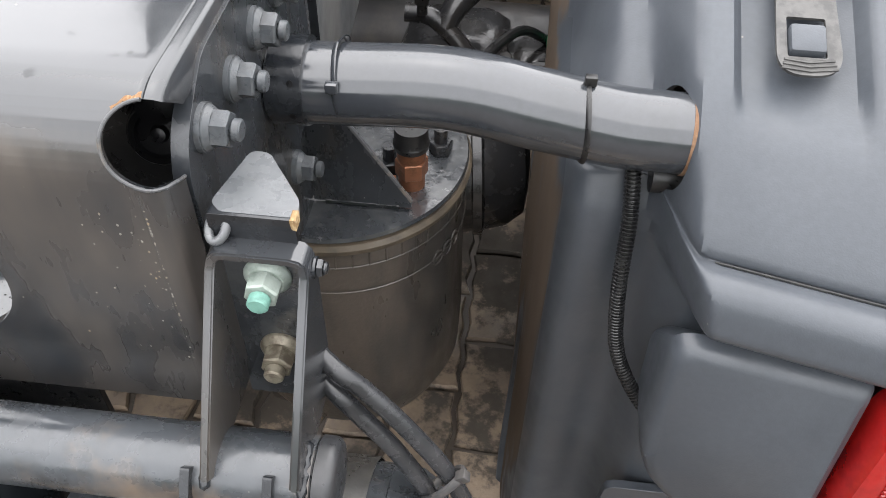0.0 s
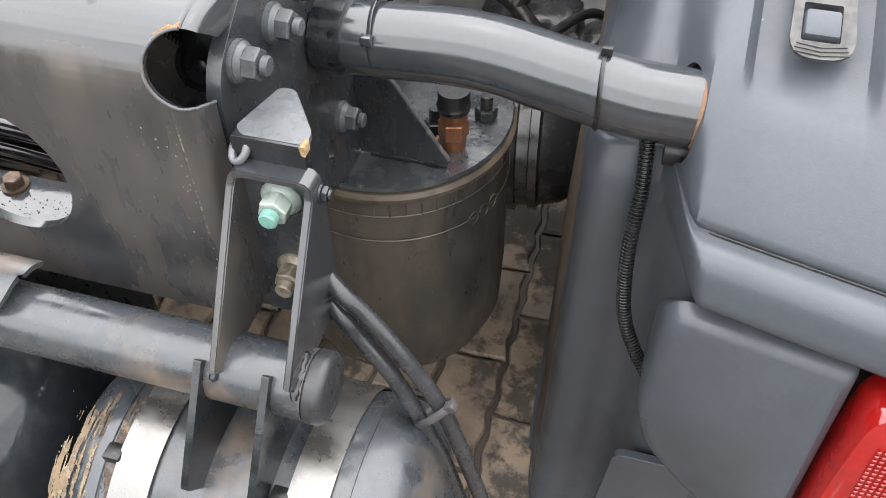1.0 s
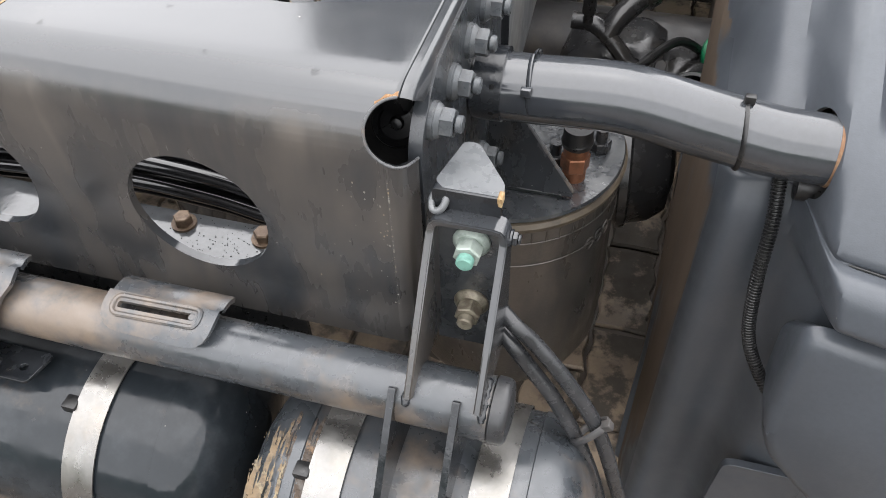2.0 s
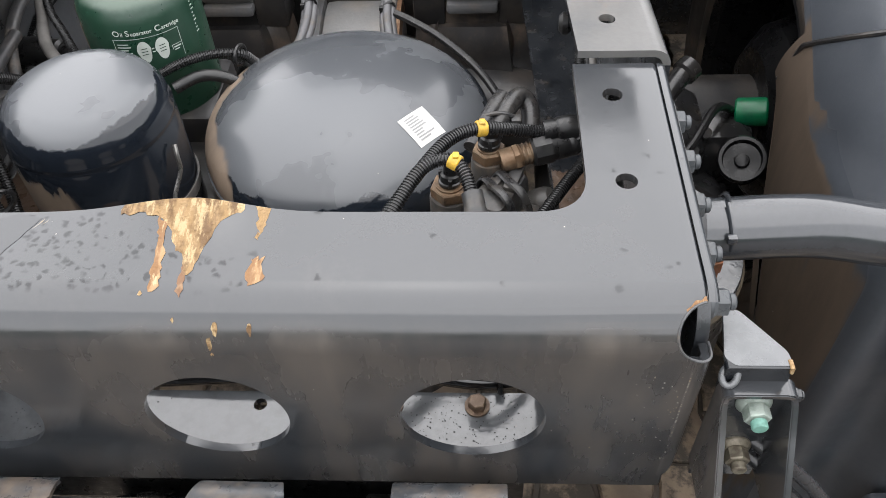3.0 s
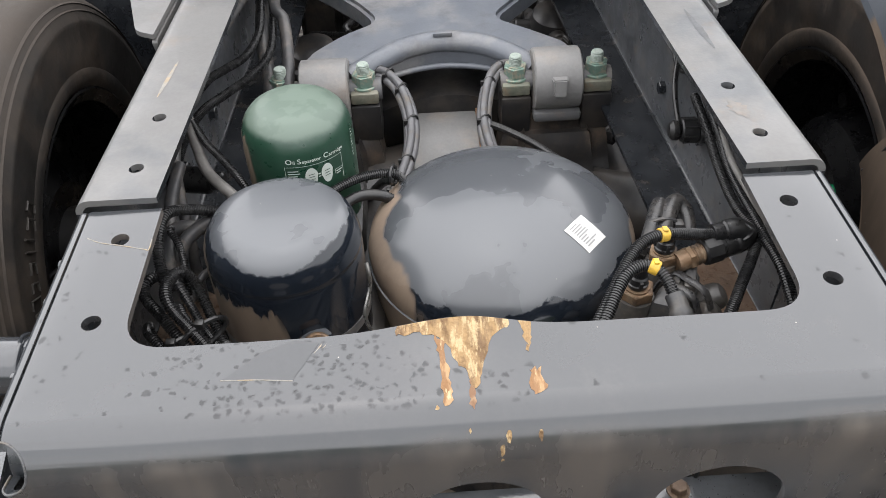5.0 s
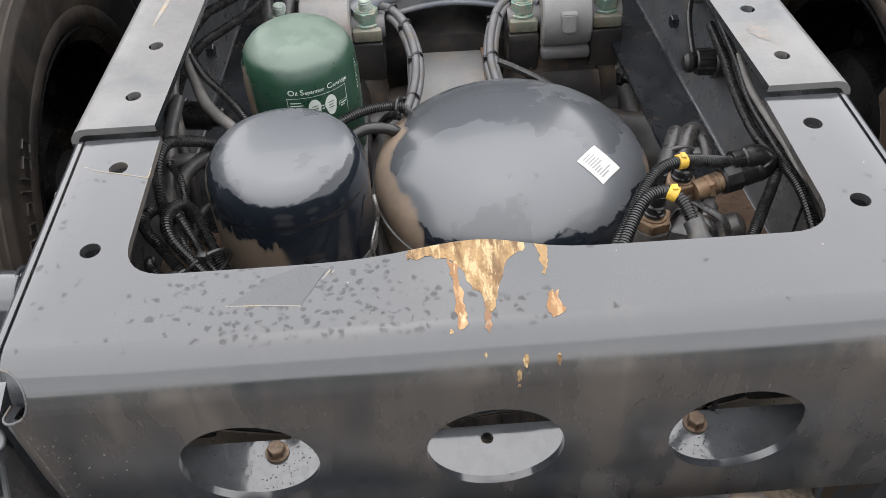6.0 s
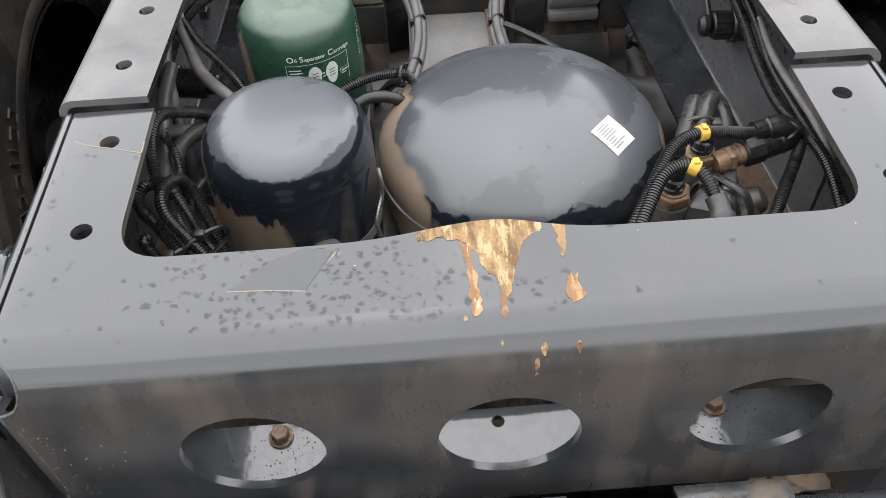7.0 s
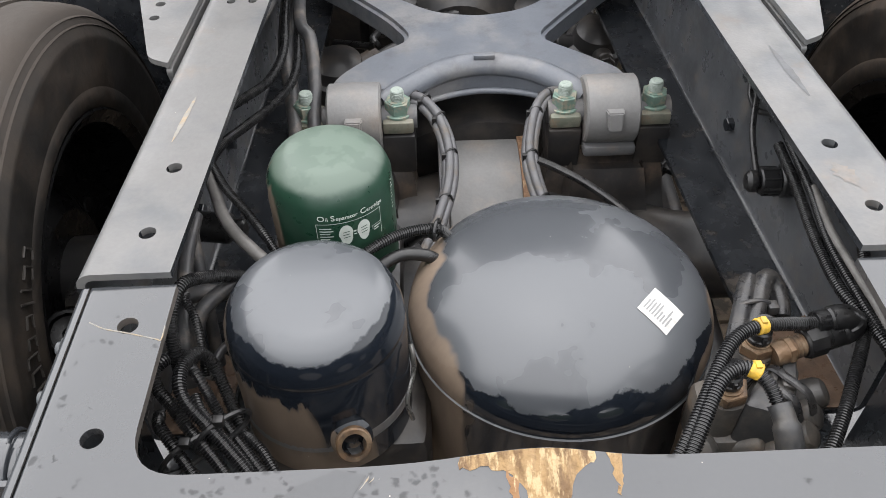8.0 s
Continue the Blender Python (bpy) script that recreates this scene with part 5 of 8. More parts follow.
plate(bm, rounded([(0.0, -0.075), (0.07, -0.075), (0.062, -0.11), (0.01, -0.11)], 0.006), 0.004, in_xy(0.652), [ring2d(0.022, -0.095, 0.004, seg=12), ring2d(0.05, -0.095, 0.004, seg=12)])
solo("tank_bracket", bm, dark_paint, "small black drilled steel bracket on the air tank", "bracket")


# ---- air spring on the axle side ----
def air_spring(s):
    a_thing = thing("air_spring", (s * 0.42, 0.345, 0.3), "black rubber air spring with wet steel top plate", "air spring", "air springs")
    c = (0.42, 0.345)
    bm = new_bm()
    revolve(bm, [(0, 0.3), (0.1, 0.3), (0.125, 0.315), (0.138, 0.35), (0.14, 0.42), (0.138, 0.52), (0.137, 0.6), (0.139, 0.632), (0.136, 0.64), (0, 0.64)],
            (*c, 0.0), seg=72)
    part("bellows", flip(bm, s), bellow_rubber, a_thing)
    for z in (0.612, 0.575):
        bm = new_bm()
        revolve(bm, [(0.1385, z), (0.1395, z + 0.0008), (0.1385, z + 0.0016)], (*c, 0.0), seg=72)
        part("moulded_line", flip(bm, s), bellow_rubber, a_thing)
    for k in range(26):
        a = radians(-150 + k * 7)
        b = new_bm()
        p = Vector((c[0] + 0.1382 * math.cos(a), c[1] + 0.1382 * math.sin(a), 0))
        sweep(b, [p + Vector((0, 0, 0.629)), p + Vector((0, 0, 0.612))], 0.0012, 5)
        part("moulded_tick", flip(b, s), bellow_rubber, a_thing)
    for k in range(3):
        a = radians(-32 + k * 7)
        b = new_bm()
        mid = Vector((c[0], c[1], 0.575))
        loop = []
        for i in range(17):
            t = 2 * math.pi * i / 16
            d = a + 0.055 * math.cos(t)
            loop.append(mid + Vector((0.1385 * math.cos(d), 0.1385 * math.sin(d), 0.009 * math.sin(t) + 0.12 * (a + 0.5) * 0.05)))
        sweep(b, loop, 0.0014, 6, caps=False)
        part("moulded_emblem", flip(b, s), bellow_rubber, a_thing)
    bm = new_bm()
    revolve(bm, [(0.134, 0.634), (0.142, 0.634), (0.144, 0.641), (0.141, 0.646), (0.13, 0.647)], (*c, 0.0), seg=72)
    part("crimp_ring", flip(bm, s), crimp, a_thing, "dirty brown crimp ring")
    bm = new_bm()
    revolve(bm, [(0, 0.648), (0.139, 0.648), (0.1405, 0.65), (0.139, 0.654), (0, 0.654)], (*c, 0.0), seg=72)
    part("top_plate", flip(bm, s), wet_black, a_thing, "wet black steel top plate")
    bm = new_bm()
    box(bm, (0.487, 0.292, 0.654), (0.491, 0.3, 0.66), 0.001)
    cyl(bm, (0.507, 0.296, 0.654), (0.507, 0.296, 0.668), 0.0135, 20)
    hexagon(bm, (0.507, 0.296, 0.668), (0.507, 0.296, 0.688), 0.0165)
    cyl(bm, (0.507, 0.296, 0.688), (0.507, 0.296, 0.702), 0.0145, 20, chamfer=0.001)
    f = part("fitting", flip(bm, s), copper, a_thing, "copper-coloured hex air fitting")
    bm = new_bm()
    revolve(bm, [(0.0, 0), (0.017, 0), (0.018, 0.006), (0.0165, 0.009), (0.0165, 0.024), (0, 0.024)], (0.507, 0.296, 0.702), seg=24)
    part("push_collar", flip(bm, s), black_plastic, f)
    for x, y in ((0.482, 0.315), (0.53, 0.35)):
        bm = new_bm()
        hexagon(bm, (x, y, 0.654), (x, y, 0.668), 0.0125)
        cyl(bm, (x, y, 0.668), (x, y, 0.684), 0.007, 14)
        part("stud_nut", flip(bm, s), dark_paint, a_thing)
    g = thing("gusset", (s * 0.46, 0.25, 0.654), "thin black steel gusset with worn edge above the air spring", "gusset", "gussets")
    bm = new_bm()
    plate(bm, rounded([(0.416, 0.657), (0.513, 0.657), (0.511, 0.665), (0.456, 0.75), (0.447, 0.757), (0.416, 0.757)], 0.003), 0.005, in_xz(0.262))
    part("web", flip(bm, s), end_paint, g)
    bm = new_bm()
    sweep(bm, cr([(0.448, 0.2595, 0.7568), (0.456, 0.2595, 0.7495), (0.484, 0.2595, 0.7065), (0.5115, 0.2595, 0.664)], 5), 0.0026, 8)
    part("worn_edge", flip(bm, s), rim_paint, g, "edge worn bright")
    bm = new_bm()
    rng = random.Random(2)
    sweep(bm, [Vector((0.428 + 0.0048 * k, 0.2585, 0.656)) for k in range(16)], [rng.uniform(0.0025, 0.004) for k in range(16)], 8)
    part("weld", flip(bm, s), dark_paint, g)


for side in (1, -1):
    air_spring(side)


# ---- mudguard support pipe ----
def support_pipe(s):
    p = thing("support_pipe", (s * 0.58, 0.2, 0.8), "bent satin grey steel tube carrying the mudguard", "pipe", "mudguard pipes")
    line = cr([(0.416, 0.197, 0.838), (0.47, 0.198, 0.839), (0.55, 0.199, 0.842), (0.62, 0.2, 0.8295), (0.68, 0.2, 0.8195), (0.72, 0.2, 0.8178), (0.752, 0.2, 0.8172)], 8)
    bm = new_bm()
    sweep(bm, line, 0.0315, 40)
    part("tube", flip(bm, s), pipe_paint, p)
    bm = new_bm()
    sweep(bm, cr([(0.419, 0.197, 0.84), (0.445, 0.197, 0.8405)], 2), 0.0345, 40)
    part("socket", flip(bm, s), dark_paint, p, "dark drilled socket ring")
    for i in range(5):
        a = radians(60 + i * 45)
        bm = new_bm()
        way = Vector((0, -math.sin(a), math.cos(a)))
        cyl(bm, Vector((0.4375, 0.197, 0.8403)) + way * 0.034, Vector((0.4375, 0.197, 0.8403)) + way * 0.0348, 0.0026, 10)
        part("pin", flip(bm, s), plug_black, p)
    bm = new_bm()
    sweep(bm, [Vector((0.7315, 0.2, 0.8176)), Vector((0.7345, 0.2, 0.8175))], [0.0318, 0.0321], 40)
    part("cut_end", flip(bm, s), rust_edge, p, "rusty cut end")
    for x, z, knob in ((0.468, 0.842, -65), (0.655, 0.8235, 2)):
        bm = new_bm()
        box_line = [Vector((x + 0.0015 * math.sin(k * 0.3), 0.199 + 0.0322 * math.sin(k * math.pi / 18), z + 0.0322 * math.cos(k * math.pi / 18))) for k in range(37)]
        sweep(bm, box_line, 0.0024, 6, caps=False, ratio=0.35)
        shade = pipe_paint if x < 0.5 else black_plastic
        tie = part("cable_tie", flip(bm, s), shade, p)
        bm = new_bm()
        a = radians(knob)
        c = Vector((x, 0.199 + 0.035 * math.sin(a), z + 0.035 * math.cos(a)))
        box(bm, c - Vector((0.0045, 0.0035, 0.0035)), c + Vector((0.0045, 0.0035, 0.0045)), 0.001)
        part("tie_head", flip(bm, s), shade, tie)


for side in (1, -1):
    support_pipe(side)


# ---- mudguards with lamp housings ----
RAISED = [(0.15, 0.05), (0.15, 0.3), (0.145, 0.64), (0.14, 0.7), (0.098, 0.714), (0.078, 0.728), (0.0795, 0.745), (0.086, 0.762), (0.097, 0.7705), (0.1135, 0.7715),
          (0.1165, 0.783), (0.155, 0.826), (0.196, 0.859), (0.243, 0.884), (0.31, 0.914), (0.4, 0.96), (0.5, 1.0), (0.64, 1.035), (0.8, 1.048), (0.96, 1.03)]
SUNK = [(0.2, 0.05), (0.196, 0.3), (0.19, 0.64), (0.19, 0.7), (0.19, 0.714), (0.191, 0.728), (0.194, 0.742), (0.203, 0.763), (0.207, 0.769), (0.209, 0.772),
        (0.228, 0.792), (0.278, 0.826), (0.33, 0.859), (0.37, 0.884), (0.42, 0.914), (0.49, 0.96), (0.56, 1.0), (0.67, 1.03), (0.8, 1.042), (0.95, 1.025)]
# where the strip turns into the inner flank, and the flank's edge round the wheel opening
TURN = [(0.3, 0.05), (0.312, 0.3), (0.315, 0.62), (0.315, 0.675), (0.316, 0.688), (0.318, 0.698), (0.322, 0.708), (0.342, 0.716), (0.352, 0.72), (0.36, 0.723),
        (0.392, 0.736), (0.43, 0.755), (0.465, 0.775), (0.495, 0.795), (0.53, 0.822), (0.585, 0.862), (0.64, 0.9), (0.71, 0.93), (0.8, 0.95), (0.92, 0.93)]
ARCH = [(0.312, 0.05), (0.336, 0.36), (0.468, 0.545), (0.478, 0.565), (0.482, 0.572), (0.485, 0.58), (0.489, 0.588), (0.494, 0.6), (0.498, 0.608), (0.501, 0.614),
        (0.51, 0.63), (0.525, 0.665), (0.54, 0.692), (0.555, 0.715), (0.575, 0.735), (0.62, 0.765), (0.67, 0.79), (0.73, 0.806), (0.8, 0.81), (0.88, 0.795)]


def mix2(a, b, f):
    return (a[0] + (b[0] - a[0]) * f, a[1] + (b[1] - a[1]) * f)


def ease(t):
    t = max(0.0, min(1.0, t))
    return t * t * (3 - 2 * t)


def guard_section(x, flanked=True):
    """The (y, z) line of the guard at x: a rolled inner edge, a sunk strip, a step and the raised shell."""
    wide, tight = max(0.0, min(1.0, (0.7 - x) / 0.062)) ** 2, max(0.0, min(1.0, (0.67 - x) / 0.032))
    tight, bead = 1 - math.sqrt(1 - tight * tight), 0.004 * math.exp(-(((x - 0.712) / 0.014) ** 2))
    skew = 0.24 * max(0.0, x - 0.75) / (1 + 2 * max(0.0, x - 0.95))
    out = []
    for a, b, c in zip(SUNK, RAISED, TURN if flanked else [(y + 0.125, z) for y, z in SUNK]):
        start = 0.725 - 0.1 * max(0.0, min(0.3, b[1] - 0.714)) - 0.017 * math.exp(-(((b[1] - 0.825) / 0.06) ** 2))
        hollow = math.exp(-(((x - 0.709) / 0.017) ** 2 + ((b[1] - 0.808) / 0.045) ** 2))
        f = ease((x - start) / 0.04) * (1 - 0.8 * hollow)
        roll = tight + (wide - tight) * ease((b[1] - 0.75) / 0.07)
        out.append(mix2((a[0] + (c[0] - a[0]) * roll + bead, a[1] + (c[1] - a[1]) * roll), (b[0] - skew, b[1]), f))
    return out


def smooth2(points, step):
    return [(p.x, p.y) for p in cr([(a, b, 0) for a, b in points], step)]


def mudguard(s):
    g = thing("mudguard", (s * 0.85, 0.2, 0.05), "grey moulded plastic rear mudguard with mud-splashed inner edge", "mudguard", "mudguards")
    xs = [0.638, 0.6382, 0.6387, 0.6395, 0.641, 0.643, 0.646, 0.65, 0.655, 0.66, 0.666, 0.673, 0.68, 0.688, 0.696, 0.704, 0.712, 0.718, 0.724, 0.73, 0.736, 0.742, 0.746, 0.75, 0.754, 0.757, 0.76, 0.763, 0.766, 0.769, 0.774, 0.78, 0.806, 0.832, 0.838, 0.844, 0.846, 0.849, 0.852, 0.855, 0.858, 0.862, 0.867, 0.9, 1.0, 1.1, 1.2]
    bm = new_bm()
    rows = []
    reach = 20 if s > 0 else 17
    for f in (0.0, 0.12, 0.3, 0.5, 0.7, 0.88) if s > 0 else ():
        flank = [mix2(a, b, f) for a, b in zip(ARCH, TURN)]
        rows.append([bm.verts.new((0.638 - 0.007 * math.sin(math.pi * (0.2 + 0.8 * f)) + 0.0016 * math.sin(9 * y + 14 * z), y, z)) for y, z in smooth2(flank, 4)])
    for x in xs:
        rows.append([bm.verts.new((x, y, z)) for y, z in smooth2(guard_section(x, s > 0)[:reach], 4)])
        for v in rows[-1]:
            sunk = ease((0.051 - abs(v.co.x - 0.806)) / 0.012) * ease((v.co.z - 0.842) / 0.03)
            v.co.y += 0.008 * sunk
            v.co.z -= 0.012 * sunk
    for i, (a, b) in enumerate(zip(rows, rows[1:])):
        for k in range(len(a) - 1):
            if s < 0 or k < 57 or i > 5:
                bm.faces.new((a[k], b[k], b[k + 1], a[k + 1]))
    bmesh.ops.delete(bm, geom=[v for v in bm.verts if not v.link_faces], context="VERTS")
    bmesh.ops.recalc_face_normals(bm, faces=bm.faces[:])
    geom = bmesh.ops.solidify(bm, geom=bm.faces[:], thickness=0.004)
    bmesh.ops.recalc_face_normals(bm, faces=bm.faces[:])
    hole = new_bm()
    cyl(hole, (0.702, 0.2065, 0.808), (0.83, 0.2065, 0.807), 0.0405, 40)
    shell = part("shell", flip(carve(bm, [hole], True), s), plastic, g)
    second_material(shell, splashed, lambda c, n: abs(c.x) < (0.6405 if c.z > 0.79 else 0.65))
    # rolled inner rim
    bm = new_bm()
    edge = smooth2(ARCH[:15] if s > 0 else guard_section(0.638, False)[:reach], 4)
    rows = [[bm.verts.new((x, y + d, z)) for y, z in edge] for x, d in ((0.6385, -0.002), (0.6365, 0.0), (0.636, 0.004), (0.637, 0.008), (0.641, 0.008), (0.642, 0.003), (0.642, -0.002))]
    for a, b in zip(rows, rows[1:] + rows[:1]):
        for k in range(len(edge) - 1):
            bm.faces.new((a[k], b[k], b[k + 1], a[k + 1]))
    part("inner_rim", flip(bm, s), muddy, g, "brown mud-caked inner rim")
    # black strip drawn for the shade in the crease above the lip
    bm = new_bm()
    sweep(bm, [Vector((x, *guard_section(x)[9])) + Vector((0, -0.0004, 0.0006)) for x in (0.757, 0.763, 0.77, 0.78, 0.8, 0.83, 0.87, 0.9, 0.95, 1.0, 1.1, 1.2)], [0.0006] + [0.0013] * 11, 8)
    part("groove", flip(bm, s), black_plastic, g, "thin black strip drawn for the crease's shade")
    # lapped seam where the upper half of the guard begins
    bm, k = new_bm(), 14
    line = [Vector((0.636, *mix2(ARCH[k], TURN[k], f))) for f in (0.02, 0.5, 0.96)] + [Vector((x, *guard_section(x)[k])) for x in (0.643, 0.655, 0.673, 0.696, 0.712, 0.74, 0.76, 0.8, 0.95, 1.15)]
    sweep(bm, [p + Vector((0, -0.0015, 0.002)) for p in line], 0.0035, 8)
    if s > 0:
        part("seam_lip", bm, dark_cast, g, "dark lapped seam between the guard halves")
    # lamp housing
    bm = new_bm()
    out = rounded([(0.8, 0.485), (0.752, 0.525), (0.739, 0.565), (0.741, 0.7), (0.889, 0.708), (0.889, 0.45)], [0.02, 0.02, 0.02, 0.022, 0.01, 0.008], 6)
    rows = []
    for k, (inset, y) in enumerate(((0.0, 0.15), (0.0, 0.104), (0.0015, 0.0935), (0.005, 0.0865), (0.0115, 0.082))):
        cx, cz = 0.82, 0.56
        rows.append([bm.verts.new((p.x + (inset if p.x < cx else -inset), y + (0.69 - p.y) * -0.12 + (p.x - 0.74) * -0.2, p.y - (inset if p.y > cz else -inset) - (0.05 if k == 0 and p.y > 0.64 else 0.0))) for p in out])
    for a, b in zip(rows, rows[1:]):
        for k in range(len(a)):
            bm.faces.new((a[k], a[(k + 1) % len(a)], b[(k + 1) % len(a)], b[k]))
    bm.faces.new(rows[-1])
    house = part("lamp_housing", flip(bm, s), plastic, g, "grey moulded lamp housing")
    bm = new_bm()
    plate(bm, rounded([(0.728, 0.2), (0.83, 0.2), (0.83, 0.398), (0.738, 0.398)], [0.01, 0.01, 0.01, 0.014]), 0.01, in_xz(0.135))
    part("lower_panel", flip(bm, s), plastic, g)
    # black tube and stub added to darken the gap where the pipe enters
    bm = new_bm()
    revolve(bm, [(0.037, 0.0), (0.039, 0.0), (0.039, 0.1), (0.0, 0.1), (0.0, 0.098), (0.037, 0.098), (0.037, 0.0)], (0.762, 0.208, 0.802), (1, 0, 0), 36)
    part("pipe_sleeve", flip(bm, s), plug_black, g, "black tube added to darken the hole inside the guard")
    bm = new_bm()
    cyl(bm, (0.715, 0.199, 0.775), (0.745, 0.199, 0.775), 0.014, 24)
    part("grommet", flip(bm, s), black_plastic, g)
    # tail lamp
    lamp = thing("tail_lamp", (s * 0.95, 0.03, 0.6), "red ribbed plastic tail lamp in the mudguard housing", "tail lamp", "tail lamps")
    bm = new_bm()
    out = rounded([(0.893, 0.45), (0.893, 0.6), (0.9, 0.695), (1.08, 0.695), (1.08, 0.45)], [0.02, 0.03, 0.03, 0.02, 0.02], 6)
    rows = []
    for inset, y in ((0, 0.08), (0, 0.048), (0.004, 0.038), (0.012, 0.033)):
        rows.append([bm.verts.new((p.x + (inset if p.x < 0.98 else -inset), y + (0.69 - p.y) * -0.12, p.y - (inset if p.y > 0.56 else -inset))) for p in out])
    for a, b in zip(rows, rows[1:]):
        for k in range(len(a)):
            bm.faces.new((a[k], a[(k + 1) % len(a)], b[(k + 1) % len(a)], b[k]))
    bm.faces.new(rows[-1])
    lens = part("lens", flip(bm, s), lens_red, lamp, "glossy red lens")
    bm = new_bm()
    for i in range(22):
        for j in range(20):
            x, z = 0.915 + i * 0.0052, 0.655 - j * 0.0052
            y = 0.0322 - 0.12 * (0.69 - z)
            bmesh.ops.create_cone(bm, cap_ends=True, segments=4, radius1=0.0026, radius2=0.0014, depth=0.0008,
                                  matrix=Matrix.Translation((x, y, z)) @ Matrix.Rotation(radians(90), 4, "X") @ Matrix.Rotation(radians(45), 4, "Z"))
    part("reflector", flip(bm, s), lens_red, lens, smooth=0)
    # latch
    lat = thing("latch", (s * 0.805, 0.23, 0.87), "worn metal strap latch set in a mudguard recess", "latch", "latches")
    way = Matrix(((1, 0, 0, 0.806), (0, 0.92, -0.39, 0.24), (0, 0.39, 0.92, 0.884), (0, 0, 0, 1)))
    bm = new_bm()
    plate(bm, rounded([(-0.022, -0.038), (0.026, -0.036), (0.019, 0.09), (-0.02, 0.09)], [0.021, 0.021, 0.002, 0.002], 8), 0.003, way @ Matrix.Translation((0, 0, 0.004)),
          [rounded([(-0.014, -0.022), (0.014, -0.022), (0.014, 0.012), (-0.014, 0.012)], 0.002)])
    part("strap", flip(bm, s), latch_metal, lat, "scratched metal strap")
    for k in range(3):
        bm = new_bm()
        sweep(bm, [way @ Vector((-0.0165 - 0.001 * k, -0.0245 - 0.0036 * k, 0.0072)), way @ Vector((0.001, -0.0265 - 0.0036 * k, 0.0074)), way @ Vector((0.019 + 0.001 * k, -0.0235 - 0.0036 * k, 0.0072))], 0.0012, 6)
        part("rib", flip(bm, s), latch_metal, lat)
    bm = new_bm()
    box(bm, (-0.013, -0.02, 0.0), (0.013, 0.004, 0.012), 0.003, way)
    part("catch", flip(bm, s), plastic, lat)


for side in (1, -1):
    mudguard(side)

bm = new_bm()
corrugated(bm, [(0.698, 0.207, 0.797), (0.7015, 0.195, 0.77), (0.704, 0.178, 0.735), (0.704, 0.157, 0.685), (0.712, 0.144, 0.622), (0.73, 0.132, 0.582), (0.757, 0.115, 0.55)], 0.0069, 0.0034, 14)
solo("corrugated_hose", bm, conduit, "black corrugated cable hose hanging before the mudguard", "hose")

twin = thing("twin_air_hose", (0.55, 0.0, 0.6), "two grey air hoses bound with a cable tie", "hose")
for line in ([(0.455, 0.03, 0.765), (0.495, 0.0, 0.752), (0.518, -0.004, 0.732), (0.55, -0.01, 0.694), (0.58, -0.016, 0.646), (0.606, -0.022, 0.57), (0.63, -0.028, 0.48), (0.64, -0.03, 0.38)],
             [(0.455, 0.03, 0.742), (0.493, -0.002, 0.73), (0.513, -0.008, 0.707), (0.54, -0.014, 0.672), (0.566, -0.022, 0.626), (0.59, -0.027, 0.56), (0.611, -0.033, 0.47), (0.62, -0.034, 0.38)]):
    bm = new_bm()
    sweep(bm, cr(line, 10), 0.007, 14)
    part("hose", bm, twin_hose, twin)
MID = Vector((0.576, -0.0205, 0.644))
ACROSS, OUT = Vector((0.012, 0.004, 0.011)).normalized(), Vector((-0.25, -0.9, 0.1)).normalized()
bm = new_bm()
sweep(bm, [MID + ACROSS * 0.0185 * math.cos(a) + OUT * 0.0098 * math.sin(a) for a in (k * math.pi / 12 for k in range(25))], 0.0024, 8, caps=False, ratio=1.6)
tie = part("cable_tie", bm, grey_cable, twin)
bm = new_bm()
box(bm, (-0.0045, -0.004, -0.004), (0.0045, 0.004, 0.004), 0.001, Matrix.Translation(MID + ACROSS * 0.0195 + OUT * 0.004) @ Matrix.Rotation(radians(-40), 4, "Y"))
part("tie_head", bm, grey_cable, tie)


# ---- tank, filter and cartridge between the rails ----
tank = thing("air_reservoir", (0.068, 0.43, 0.4), "glossy blue-black domed upright air reservoir with mud streaks", "air reservoir")
TX, TY, TR, DOME = 0.067, 0.43, 0.179, 0.081
bm = new_bm()
prof = [(0, 0.4), (TR - 0.003, 0.4), (TR - 0.003, 0.752), (TR, 0.754), (TR, 0.768), (TR + 0.0005, 0.775)]
prof += [(TR * math.cos(a), 0.774 + DOME * math.sin(a)) for a in (k * math.pi / 40 for k in range(1, 20))] + [(0, 0.774 + DOME)]
revolve(bm, prof, (TX, TY, 0.0), seg=96)
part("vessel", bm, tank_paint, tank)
bm = new_bm()
revolve(bm, [(TR - 0.002, 0.756), (TR + 0.0022, 0.757), (TR + 0.0022, 0.762), (TR - 0.002, 0.763)], (TX, TY, 0.0), seg=96)
part("weld_seam", bm, tank_paint, tank)


def dome_point(x, y, up=0.0):
    q = min(0.98, math.hypot(x - TX, y - TY) / TR)
    return Vector((x, y, 0.774 + DOME * math.sqrt(1 - q * q) + up))


bm = new_bm()
u, w = Vector((0.72, -0.69)), Vector((0.66, 0.75))
grid = [[bm.verts.new(dome_point(*(Vector((0.164, 0.362)) + u * (i - 2) * 0.0097 + w * (j - 2) * 0.01), 0.0009)) for j in range(5)] for i in range(5)]
for i in range(4):
    for j in range(4):
        bm.faces.new((grid[i][j], grid[i + 1][j], grid[i + 1][j + 1], grid[i][j + 1]))
sticker = solo("label_sticker", bm, paper, "square white paper label stuck on the reservoir dome", "label")
bm = new_bm()
rng = random.Random(3)
